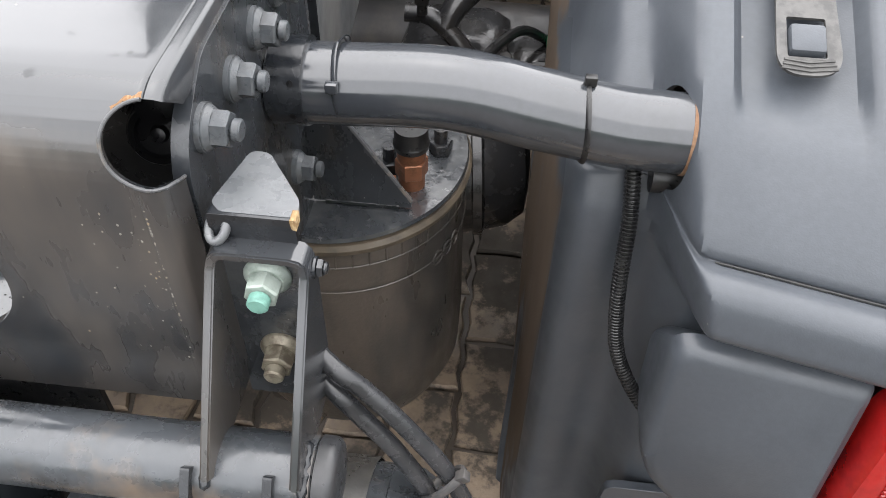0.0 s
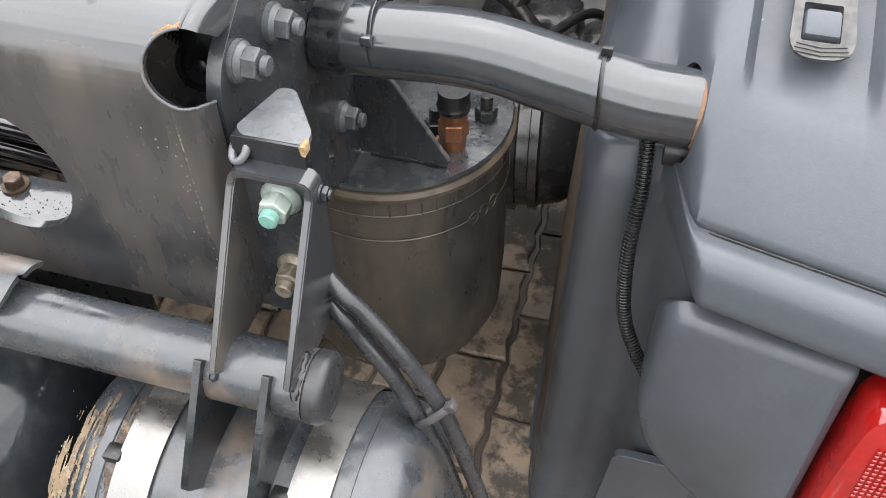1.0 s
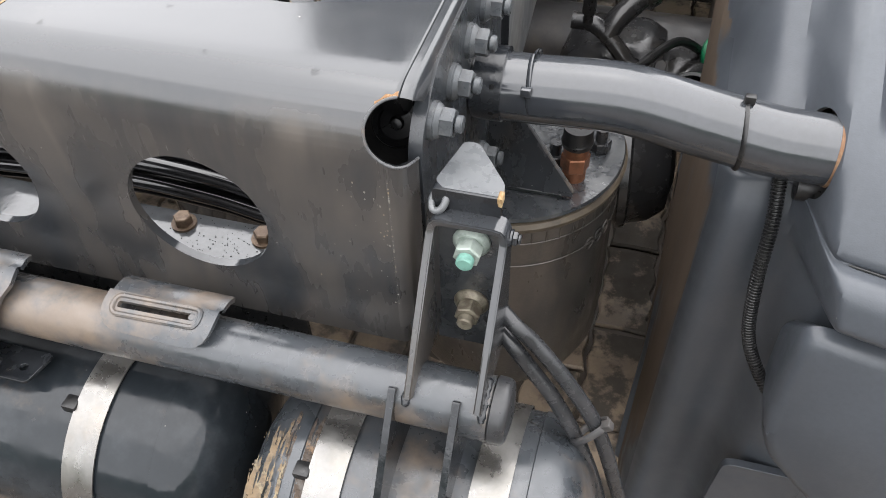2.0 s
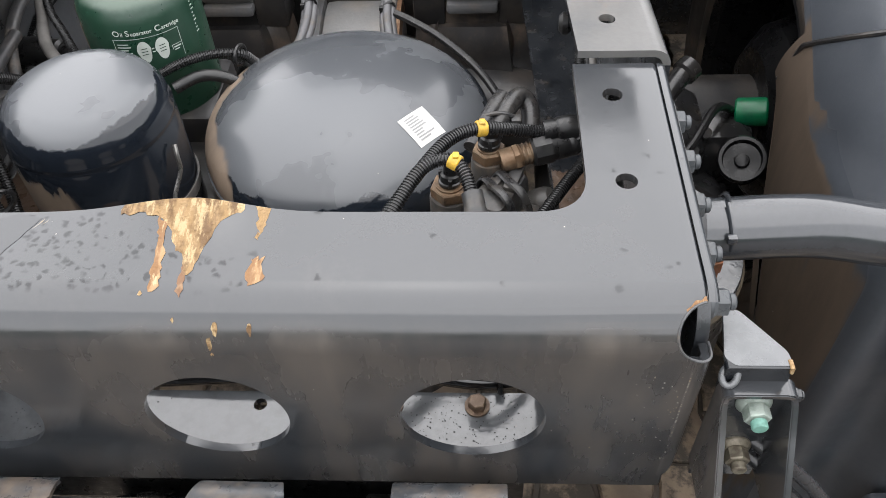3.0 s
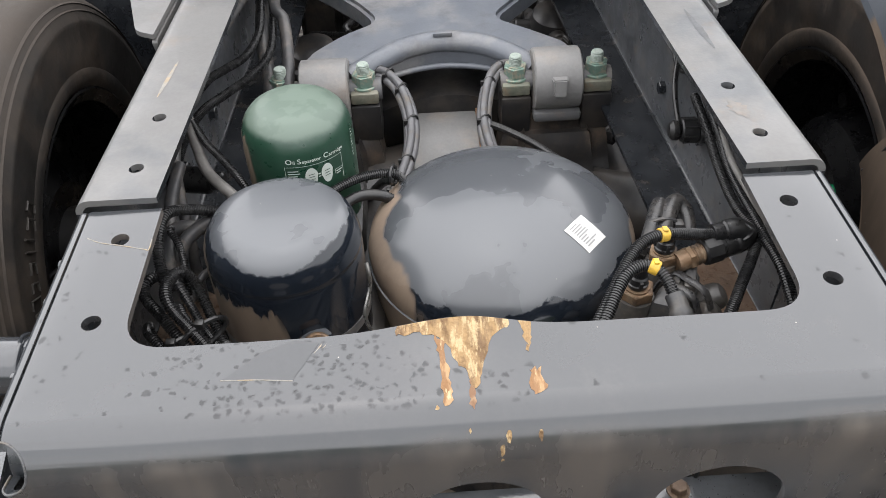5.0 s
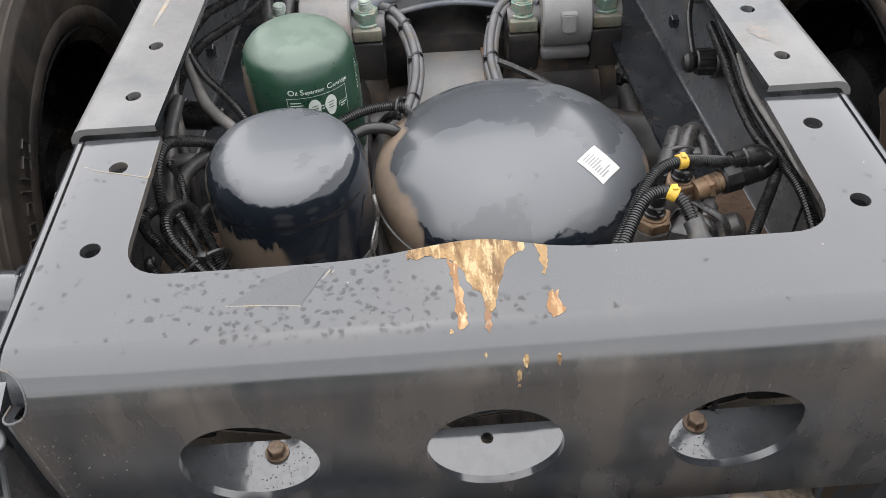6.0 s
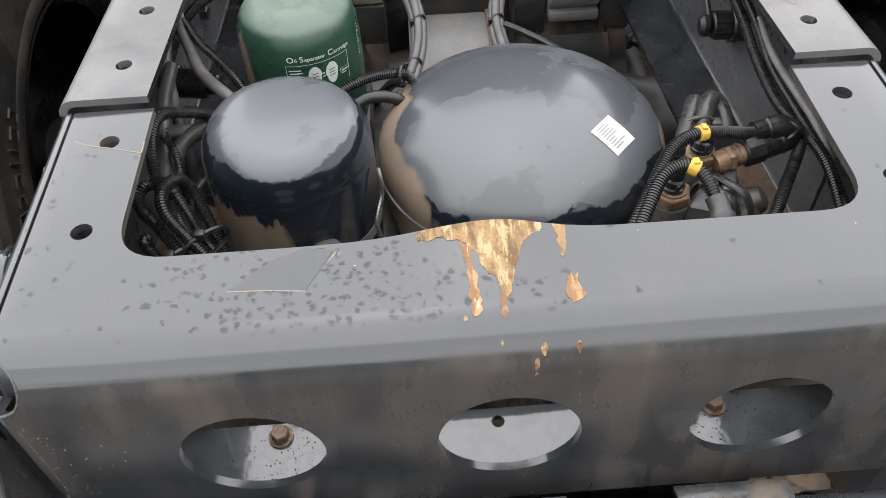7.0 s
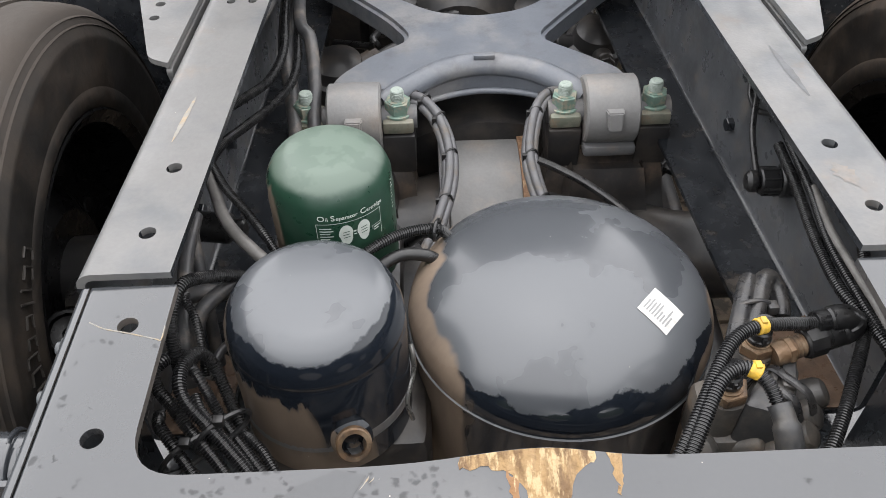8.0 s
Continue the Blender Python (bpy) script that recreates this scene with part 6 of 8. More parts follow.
for k in range(9):
    a = -0.0155 + k * 0.0035
    b0, b1 = -0.014, -0.014 + rng.uniform(0.012, 0.027)
    c = [Vector((0.164, 0.362)) + u * p + w * q for p, q in ((a, b0), (a + 0.0018, b0), (a + 0.0018, b1), (a, b1))]
    bm.faces.new([bm.verts.new(dome_point(*p, 0.0016)) for p in c])
part("print_bars", bm, ink, sticker, "small grey print")


def cartridge(name, c, r, top, low, mat, label, soft=1.0, seam=False):
    t = thing(name, (*c, low), label, "filter cartridge", "filter cartridges")
    bm = new_bm()
    prof = [(0, low), (r + 0.001, low), (r + 0.001, top - 0.055), (r, top - 0.051), (r - 0.0005, top - 0.022 * soft), (r - 0.0022 * soft, top - 0.016 * soft), (r - 0.005 * soft, top - 0.0105 * soft),
            (r - 0.0095 * soft, top - 0.0052 * soft), (r - 0.016 * soft, top - 0.0015), (r * 0.62, top + 0.001), (r * 0.4, top + 0.003), (0, top + 0.0038)]
    if seam:
        prof[4:5] = [(r - 0.0006, top - 0.047), (r + 0.0006, top - 0.044), (r + 0.0006, top - 0.04), (r - 0.0006, top - 0.037), (r - 0.0005, top - 0.022 * soft)]
    revolve(bm, prof, (*c, 0.0), seg=72)
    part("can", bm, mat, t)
    return t


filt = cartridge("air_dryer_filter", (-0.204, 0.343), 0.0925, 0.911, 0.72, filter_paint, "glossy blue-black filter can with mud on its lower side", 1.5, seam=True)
bm = new_bm()
revolve(bm, [(0.0, 0), (0.02, 0), (0.022, 0.01), (0.0175, 0.018), (0.0175, 0.026), (0.0125, 0.026), (0.0125, 0.006), (0, 0.006)], (-0.172, 0.257, 0.78), (0.2, -0.8, 0.55), 28)
port = part("outlet_port", bm, filter_paint, filt, "mud-splashed outlet port")
bm = new_bm()
revolve(bm, [(0.0125, 0.022), (0.0185, 0.022), (0.0185, 0.029), (0.017, 0.031), (0.0125, 0.031), (0.0125, 0.022)], (-0.172, 0.257, 0.78), (0.2, -0.8, 0.55), 28)
part("port_ring", bm, brass, port, "brown threaded ring")
bm = new_bm()
revolve(bm, [(0.0925, 0), (0.0945, 0), (0.0945, 0.014), (0.0925, 0.014)], (-0.204, 0.343, 0.754), (0.05, 0.08, 1), 60)
part("clamp_band", bm, cast, filt, "dull metal clamp band")
bm = new_bm()
sweep(bm, cr([(-0.107, 0.318, 0.848), (-0.105, 0.311, 0.838), (-0.105, 0.305, 0.82), (-0.113, 0.285, 0.795), (-0.108, 0.28, 0.77)], 6), 0.0026, 8)
part("wire_clip", bm, steel, filt, "bent steel wire clip")

green = cartridge("oil_separator_cartridge", (-0.2, 0.545), 0.0745, 0.931, 0.76, green_paint, "dusty green painted oil separator cartridge with white lettering", 1.5)


CAN, CAN_R = (-0.2, 0.545), 0.0759


def on_can(x, z, up=0.0):
    """A place on the green can's side: x metres round from the side that faces the rear, at height z."""
    a = (x + 0.011) / CAN_R
    return Vector((CAN[0] + (CAN_R + up) * math.sin(a), CAN[1] - (CAN_R + up) * math.cos(a), z))


def letters(body, size):
    """The flat mesh of a word and its width."""
    curve = bpy.data.curves.new("lettering", "FONT")
    curve.body, curve.size, curve.offset = body, size, 0.0001
    ob = new("lettering", curve)
    deps = bpy.context.evaluated_depsgraph_get()
    deps.update()
    me = bpy.data.meshes.new_from_object(ob.evaluated_get(deps))
    bpy.data.objects.remove(ob)
    return me, max(v.co.x for v in me.vertices)


x = -0.021
for word, size in (("O", 0.0108), ("il ", 0.0074), ("S", 0.0108), ("eparator ", 0.0074), ("C", 0.0108), ("artridge", 0.0074)):
    me, width = letters(word.strip(), size)
    for v in me.vertices:
        v.co = on_can(x + v.co.x, 0.8865 + v.co.y)
    me.materials.append(white_print)
    part("lettering", me, None, green, "white printed word")
    x += width + (0.0034 if word.endswith(" ") else 0.0009)


def wrapped_bar(x0, x1, z0, z1, mat=white_print):
    bm = new_bm()
    n = max(1, int(abs(x1 - x0) / 0.003))
    rows = [[bm.verts.new(on_can(x0 + (x1 - x0) * k / n, z)) for z in (z0, z1)] for k in range(n + 1)]
    for a, b in zip(rows, rows[1:]):
        bm.faces.new((a[0], b[0], b[1], a[1]))
    return part("printed_line", bm, mat, green, smooth=0)


for b in ((-0.0235, 0.058, 0.8812, 0.8818), (-0.0235, -0.0229, 0.842, 0.8818), (0.0574, 0.058, 0.842, 0.8818), (0.044, 0.058, 0.8605, 0.8611), (0.044, 0.0446, 0.855, 0.8611),
          (-0.02, -0.006, 0.874, 0.8755), (-0.02, -0.004, 0.870, 0.8715), (-0.02, -0.008, 0.866, 0.8675), (-0.02, -0.004, 0.862, 0.8635), (-0.02, -0.009, 0.858, 0.8595),
          (0.046, 0.056, 0.8565, 0.8582), (0.046, 0.053, 0.853, 0.8545), (0.0195, 0.0225, 0.864, 0.866), (0.0195, 0.023, 0.86, 0.8615)):
    wrapped_bar(*b)
for k in range(9):
    wrapped_bar(0.086, 0.0885 + 0.0015 * (k % 3), 0.899 - k * 0.0052, 0.9005 - k * 0.0052)
for x in (0.0105, 0.0325):
    bm = new_bm()
    bm.faces.new([bm.verts.new(on_can(x + 0.0088 * math.cos(k * math.pi / 12) * (1.0 if math.sin(k * math.pi / 12) > 0 else 0.85), 0.862 + 0.015 * math.sin(k * math.pi / 12))) for k in range(24)])
    oval = part("printed_oval", bm, white_print, green, "white printed oval emblem", smooth=0)
    bm = new_bm()
    for q in range(3):
        bm.faces.new([bm.verts.new(on_can(x + u, 0.866 - 0.004 * q + w, 0.0004)) for u, w in ((-0.004, 0.0), (0.004, 0.0006), (0.004, 0.0016), (-0.004, 0.001))])
    part("oval_print", bm, green_paint, oval, smooth=0)

# head that carries the cartridges
bm = new_bm()
box(bm, (-0.3, 0.28, 0.62), (-0.09, 0.62, 0.72), 0.02)
box(bm, (-0.26, 0.47, 0.7), (-0.12, 0.61, 0.76), 0.012)
solo("dryer_head", bm, dark_cast, "dark cast air dryer head under the cartridges", "air dryer")


# ---- valve block with fittings ----
valve = thing("valve_block", (0.25, 0.25, 0.72), "dusty grey cast valve block with brass fittings and plugs", "valve")
bm = new_bm()
box(bm, (0.185, 0.215, 0.72), (0.295, 0.3, 0.8), 0.014)
part("body", bm, valve_cast, valve)
# rounded lobes of the casting
for a, b, r in (((0.276, 0.262, 0.8), (0.309, 0.258, 0.822), 0.017), ((0.268, 0.246, 0.79), (0.296, 0.236, 0.816), 0.018), ((0.262, 0.226, 0.785), (0.286, 0.216, 0.812), 0.017),
                ((0.245, 0.215, 0.78), (0.262, 0.2, 0.803), 0.018), ((0.188, 0.232, 0.77), (0.172, 0.214, 0.79), 0.02), ((0.21, 0.226, 0.775), (0.238, 0.214, 0.8), 0.0125)):
    bm = new_bm()
    way = (Vector(b) - Vector(a)).normalized()
    reach = (Vector(b) - Vector(a)).length
    revolve(bm, [(0, 0), (r, 0), (r, reach * 0.6), (r * 0.96, reach * 0.8), (r * 0.8, reach * 0.95), (r * 0.5, reach * 1.02), (0, reach * 1.04)], a, way, 24)
    part("casting_lobe", bm, valve_cast, valve)
# grey plug housing with a rounded ridge
bm = new_bm()
rows = []
for z, g in ((0.795, 0.004), (0.838, 0.0), (0.845, -0.003), (0.847, -0.008)):
    rows.append([bm.verts.new((p.x, p.y, z)) for p in rounded([(0.21 - g, 0.226 - g), (0.238 - g, 0.268 + g), (0.256, 0.281 + g), (0.283 + g, 0.274 + g), (0.268 + g, 0.24), (0.253 + g, 0.212 - g)], 0.007, 4)])
for a, b in zip(rows, rows[1:]):
    for k in range(len(a)):
        bm.faces.new((a[k], a[(k + 1) % len(a)], b[(k + 1) % len(a)], b[k]))
bm.faces.new(rows[-1])
house = part("plug_housing", bm, dusty_plastic, valve, "dusty grey plastic plug housing")
bm = new_bm()
box(bm, (-0.007, -0.02, 0.0), (0.007, 0.022, 0.008), 0.003, Matrix.Translation((0.266, 0.262, 0.844)) @ Matrix.Rotation(radians(-18), 4, "Z"))
part("ridge", bm, dusty_plastic, house)
for d in (0.0, 0.016):
    bm = new_bm()
    sweep(bm, cr([(0.226 + d, 0.262 + 0.5 * d, 0.83), (0.234 + d, 0.26 + 0.5 * d, 0.85), (0.244 + d, 0.245 + 0.5 * d, 0.8535), (0.258 + d, 0.226 + 0.5 * d, 0.852), (0.266 + d, 0.217 + 0.5 * d, 0.832)], 5), 0.0052, 8, ratio=0.5)
    part("retaining_strap", bm, boot_rubber, house, "dark moulded strap")
bm = new_bm()
box(bm, (-0.004, -0.01, 0.0), (0.004, 0.012, 0.006), 0.002, Matrix.Translation((0.246, 0.252, 0.8455)) @ Matrix.Rotation(radians(-32), 4, "Z"))
part("locking_tab", bm, dusty_plastic, house)
for c, h, r, low in (((0.2, 0.246), 0.852, 0.0205, 0.79), ((0.24, 0.291), 0.862, 0.0178, 0.8)):
    bm = new_bm()
    revolve(bm, [(0, low), (r * 1.06, low), (r * 1.06, h - 0.014), (r * 1.02, h - 0.0105), (0, h - 0.0104)], (*c, 0.0), seg=28)
    socket = part("socket", bm, valve_cast, valve, "dusty round socket")
    bm = new_bm()
    hexagon(bm, (*c, h - 0.0105), (*c, h + 0.003), r)
    cyl(bm, (*c, h + 0.003), (*c, h + 0.005), r * 0.72, 24)
    f = part("hex_fitting", bm, brass, socket, "tarnished brass hex fitting")
    bm = new_bm()
    revolve(bm, [(0, 0), (0.0115, 0), (0.012, 0.004), (0.0105, 0.005), (0.0105, 0.012), (0.0085, 0.014), (0.0085, 0.026), (0, 0.026)], (*c, h + 0.005), (0.1, 0.1, 1), 20)
    for k in range(3):
        a = 0.6 + k * 2.1
        box(bm, Vector((c[0] + 0.0105 * math.cos(a) - 0.002, c[1] + 0.0105 * math.sin(a) - 0.002, h + 0.007)), Vector((c[0] + 0.0105 * math.cos(a) + 0.002, c[1] + 0.0105 * math.sin(a) + 0.002, h + 0.018)), 0.0008)
    part("collar", bm, black_plastic, socket, "black push-in collar")
bm = new_bm()
line = [Vector((0.252, 0.278, 0.8565)).lerp(Vector((0.286, 0.2882, 0.861)), k / 24) for k in range(25)]
sweep(bm, line, [0.0125 if k < 9 else 0.0118 + (0.0007 if k % 3 == 0 else -0.0006) for k in range(25)], 24)
hexagon(bm, line[9], line[14], 0.0142)
side = part("side_fitting", bm, brass, valve, "ribbed brass side fitting caked with dirt")
bm = new_bm()
cyl(bm, (0.284, 0.2875, 0.861), (0.316, 0.296, 0.8635), 0.0155, 24, r2=0.0135, chamfer=0.002)
nut = part("elbow_nut", bm, black_plastic, side, "black ribbed plastic nut")
bm = new_bm()
line = [Vector((0.2865, 0.2882, 0.8612)).lerp(Vector((0.304, 0.2928, 0.8626)), k / 8) for k in range(9)]
sweep(bm, line, 0.0168, 9)
bmesh.ops.bevel(bm, geom=[e for e in bm.edges if e.is_manifold and e.calc_face_angle(0) > 0.5], offset=0.0015, segments=1, affect="EDGES")
part("grip", bm, black_plastic, valve)
bm = new_bm()
sweep(bm, cr([(0.309, 0.294, 0.863), (0.322, 0.298, 0.864), (0.332, 0.301, 0.867), (0.334, 0.303, 0.874), (0.326, 0.304, 0.88), (0.312, 0.303, 0.8785), (0.296, 0.3, 0.878)], 6),
      [0.0145] * 8 + [0.0155] * 12 + [0.0135] * 11 + [0.0115] * 6, 20)
part("elbow", bm, black_plastic, side, "black plastic elbow connector")
for line, radii in (([(0.222, 0.3, 0.856), (0.236, 0.332, 0.863), (0.25, 0.362, 0.866), (0.257, 0.376, 0.866)], (0.0098, 0.0096, 0.0104, 0.0098)),
                    ([(0.238, 0.3, 0.856), (0.252, 0.332, 0.863), (0.266, 0.362, 0.868), (0.276, 0.374, 0.866), (0.285, 0.368, 0.858), (0.287, 0.352, 0.85), (0.285, 0.338, 0.842)],
                     (0.0098, 0.0096, 0.0104, 0.0112, 0.0108, 0.01, 0.0096))):
    bm = new_bm()
    fine = cr(line, 6)
    sizes = [radii[min(k // 6, len(radii) - 1)] + (radii[min(k // 6 + 1, len(radii) - 1)] - radii[min(k // 6, len(radii) - 1)]) * (k % 6) / 6 for k in range(len(fine))]
    sizes[-1] *= 0.6
    sweep(bm, fine, sizes, 18)
    part("plug", bm, boot_rubber, valve, "dusty black rubber boot")
bm = new_bm()
sweep(bm, cr([(0.2405 + 0.0078 + 0.0195 * math.cos(a), 0.336 + 0.002 * math.cos(a), 0.862 + 0.0115 * math.sin(a)) for a in (k * math.pi / 8 for k in range(17))], 2), 0.0026, 8, caps=False)
part("plug_clip", bm, dusty_plastic, valve)
bm = new_bm()
box(bm, (0.264, 0.33, 0.856), (0.275, 0.342, 0.868), 0.002)
part("clip_latch", bm, dusty_plastic, valve)
bm = new_bm()
sweep(bm, cr([(0.2235, 0.197, 0.8905), (0.2265, 0.183, 0.883), (0.2285, 0.168, 0.871), (0.2295, 0.15, 0.852)], 5), [0.0105] * 6 + [0.0125] * 10, 18)
box(bm, (0.2165, 0.186, 0.884), (0.2225, 0.196, 0.893), 0.001)
part("sleeve", bm, dusty_plastic, valve, "grey plastic sleeve on the conduit end")

Y1 = [(0.118, 0.145, 0.86), (0.15, 0.19, 0.883), (0.186, 0.247, 0.896), (0.208, 0.271, 0.899), (0.232, 0.282, 0.898), (0.258, 0.289, 0.891), (0.282, 0.296, 0.882), (0.3, 0.3, 0.878)]
Y2 = [(0.122, 0.13, 0.86), (0.148, 0.175, 0.886), (0.172, 0.213, 0.902), (0.191, 0.226, 0.906), (0.207, 0.224, 0.9055), (0.217, 0.212, 0.9), (0.2225, 0.198, 0.8915)]
for pts, at in ((Y1, 4), (Y2, 4)):
    bm = new_bm()
    corrugated(bm, pts, 0.0071, 0.003, 12)
    c = solo("cable_conduit", bm, conduit, "black corrugated cable conduit with a yellow tape ring", "conduit", "valve conduits")
    bm = new_bm()
    p, q = Vector(pts[at - 1]), Vector(pts[at + 1])
    mid = Vector(pts[at])
    d = (q - p).normalized()
    cyl(bm, mid - d * 0.0055, mid + d * 0.0055, 0.0084, 20, chamfer=0.001)
    box(bm, mid + Vector((-0.002, -0.004, 0.0065)), mid + Vector((0.004, 0.004, 0.01)), 0.001)
    part("tape_ring", bm, tape, c, "yellow tape ring")


# ---- wheels ----
def wheel(s):
    w = thing("wheel", (s * 0.76, 0.78, 0.04), "dusty worn black truck tyre on a dark dirty rim", "wheel", "rear wheels")
    c = (0.672 if s > 0 else -0.61, 0.78, 0.5)
    bm = new_bm()
    prof = [(0.284, 0.03), (0.288, 0.012), (0.3, 0.003), (0.318, 0.002), (0.323, 0.005), (0.33, 0.0035), (0.36, 0.0), (0.395, -0.002), (0.4, -0.0035), (0.405, -0.002), (0.425, 0.006),
            (0.443, 0.016), (0.452, 0.03), (0.456, 0.05), (0.459, 0.085), (0.45, 0.087), (0.45, 0.097), (0.4605, 0.099), (0.461, 0.14), (0.451, 0.142), (0.451, 0.152), (0.461, 0.154),
            (0.459, 0.2), (0.45, 0.202), (0.45, 0.212), (0.458, 0.214), (0.454, 0.26), (0.43, 0.285), (0.36, 0.295), (0.29, 0.28)]
    revolve(bm, prof, c, (s, 0, 0), 120)
    part("tyre", bm, muddy_rubber if s > 0 else rubber, w, "brown-dusted rubber tyre")
    bm = new_bm()
    revolve(bm, [(0.0, 0.17), (0.13, 0.17), (0.16, 0.15), (0.25, 0.14), (0.268, 0.12), (0.272, 0.05), (0.286, 0.014), (0.29, 0.008), (0.286, 0.006), (0.266, 0.02), (0.262, 0.12), (0.0, 0.135)], c, (s, 0, 0), 72)
    part("rim", bm, plug_black, w, "black dirty steel rim")
    rng = random.Random(4)
    def mark(r, turn_to):
        return Vector((c[0] - s * 0.0012, c[1] + math.cos(turn_to) * r, c[2] + math.sin(turn_to) * r))
    start = 128.0
    for k in range(22 if s < 0 else 0):
        # worn raised strokes and brackets moulded round the sidewall
        r0, r1, wide = 0.332 + rng.uniform(0, 0.006), 0.362 + rng.uniform(-0.006, 0.006), rng.choice((1.1, 2.2, 2.8))
        line = [mark(r0, 0), mark(r1, 0)]
        turns = (start, start + wide) if wide > 1.5 else (start, start)
        ends = [radians(v if s < 0 else 180 - v) for v in turns]
        if wide > 1.5:
            line = [mark(r0, ends[1]), mark(r0 + 0.002, ends[0]), mark(r1 - 0.002, ends[0]), mark(r1, ends[1])]
        else:
            line = [mark(r0, ends[0]), mark(0.5 * (r0 + r1), ends[0]), mark(r1, ends[0])]
        b = new_bm()
        sweep(b, line, [0.002] * len(line), 6)
        part("sidewall_rib", b, worn_rubber, w, "raised moulded sidewall mark")
        start += wide + rng.uniform(1.2, 2.4)
    for r, d in ((0.4205, 0.0038), (0.433, 0.0095)):
        b = new_bm()
        revolve(b, [(r - 0.0022, d + 0.002), (r, d - 0.0022), (r + 0.0022, d + 0.002)], c, (s, 0, 0), 120)
        part("sidewall_ring", b, rubber, w)
    for k in range(10):
        a = k * math.pi / 5
        b = new_bm()
        p = Vector((c[0] + s * 0.15, c[1] + 0.2 * math.cos(a), c[2] + 0.2 * math.sin(a)))
        hexagon(b, p, p - Vector((s * 0.03, 0, 0)), 0.016)
        part("wheel_nut", b, dark_cast, w)


for side in (1, -1):
    wheel(side)


# ---- drive axle ----
axle = thing("drive_axle", (0.0, 0.78, 0.3), "dusty cast drive axle housing with mud along its edges", "axle")
bm = new_bm()
sweep(bm, cr([(-0.75, 0.78, 0.5), (-0.4, 0.78, 0.5), (-0.28, 0.8, 0.5), (-0.12, 0.86, 0.5), (0.0, 0.88, 0.5), (0.12, 0.86, 0.5), (0.28, 0.8, 0.5), (0.4, 0.78, 0.5), (0.75, 0.78, 0.5)], 6),
      [0.075 + 0.03 * math.exp(-((k - 24) / 9.0) ** 2) for k in range(49)], 28)
part("axle_tube", bm, dark_cast, axle)
bm = new_bm()
revolve(bm, [(0.0, -0.075), (0.19, -0.075), (0.205, -0.066), (0.208, -0.05), (0.207, 0.05), (0.205, 0.064), (0.19, 0.072), (0.0, 0.072)], (0.018, 0.925, 0.425), (1, 0, 0), 64)
part("centre_housing", bm, eye_cast, axle, "dusty grey rounded centre housing")
for x in (-0.058, 0.082):
    bm = new_bm()
    revolve(bm, [(0.19, -0.008), (0.213, -0.007), (0.214, 0.006), (0.19, 0.008)], (x, 0.925, 0.425), (1, 0, 0), 64)
    part("housing_rib", bm, rust_edge if x > 0 else cast, axle, "rust-brown housing rib" if x > 0 else "")
for x0, x1 in ((-0.31, -0.11), (0.12, 0.31)):
    bm = new_bm()
    rows = []
    for z, g in ((0.45, 0.03), (0.55, 0.015), (0.62, 0.0), (0.675, -0.005)):
        rows.append([bm.verts.new(p) for p in ((x0 - g, 0.83 - g * 2, z), (x1 + g, 0.83 - g * 2, z), (x1 + g, 0.96, z), (x0 - g, 0.96, z))])
    for a, b in zip(rows, rows[1:]):
        for k in range(4):
            bm.faces.new((a[k], a[(k + 1) % 4], b[(k + 1) % 4], b[k]))
    bm.faces.new(rows[0][::-1])
    bm.faces.new(rows[-1])
    bmesh.ops.bevel(bm, geom=bm.edges[:], offset=0.034, segments=4, affect="EDGES")
    part("saddle", bm, saddle_cast, axle, "dusty rounded saddle casting")
# wide dark mass added to cover the ground below the stay
bm = new_bm()
revolve(bm, [(0, 0.55), (0.09, 0.55), (0.1, 0.5), (0.13, 0.42), (0.2, 0.25), (0.26, 0.12), (0.27, 0.0), (0, 0.0)], (0.02, 0.98, 0.4), (0, 1, 0.08), 40)
part("pinion_housing", bm, dark_cast, axle)


# ---- V-shaped stay ----
stay = thing("v_stay", (0.0, 1.05, 0.74), "blue-grey forged V-stay with two bushed eyes over the axle", "stay")
bm = new_bm()
outer = rounded([(-0.242, 0.9), (-0.236, 0.955), (-0.175, 1.025), (-0.108, 1.072), (-0.15, 1.15), (-0.22, 1.24), (-0.32, 1.35), (-0.25, 1.42), (-0.15, 1.25), (-0.06, 1.17), (0.02, 1.15),
                 (0.1, 1.17), (0.19, 1.25), (0.29, 1.42), (0.36, 1.35), (0.26, 1.24), (0.18, 1.14), (0.124, 1.065), (0.2, 1.0), (0.252, 0.95), (0.256, 0.9), (0.175, 0.9), (0.142, 0.91),
                 (0.1, 0.945), (0.05, 0.963), (0.018, 0.966), (-0.02, 0.963), (-0.065, 0.945), (-0.108, 0.91), (-0.156, 0.9)], 0.03, 4)
plate(bm, outer, 0.04, Matrix.Translation((0, 0.018, 0.724)), worn=0)
bmesh.ops.bevel(bm, geom=[e for e in bm.edges if len(e.link_faces) == 2 and e.calc_face_angle(0) > 1.2 and abs(e.verts[0].co.z - e.verts[1].co.z) < 0.001 and e.verts[0].co.z > 0.75],
                offset=0.008, segments=2, affect="EDGES")
part("arm_plate", bm, stay_paint, stay)
bm = new_bm()
sweep(bm, cr([(-0.155, 0.91, 0.746), (-0.11, 0.945, 0.754), (-0.05, 0.982, 0.761), (0.018, 0.995, 0.764), (0.09, 0.98, 0.761), (0.145, 0.945, 0.754), (0.178, 0.91, 0.746)], 6), 0.02, 18, ratio=0.8)
part("arch_rim", bm, stay_paint, stay, "rounded rim along the arch")
bm = new_bm()
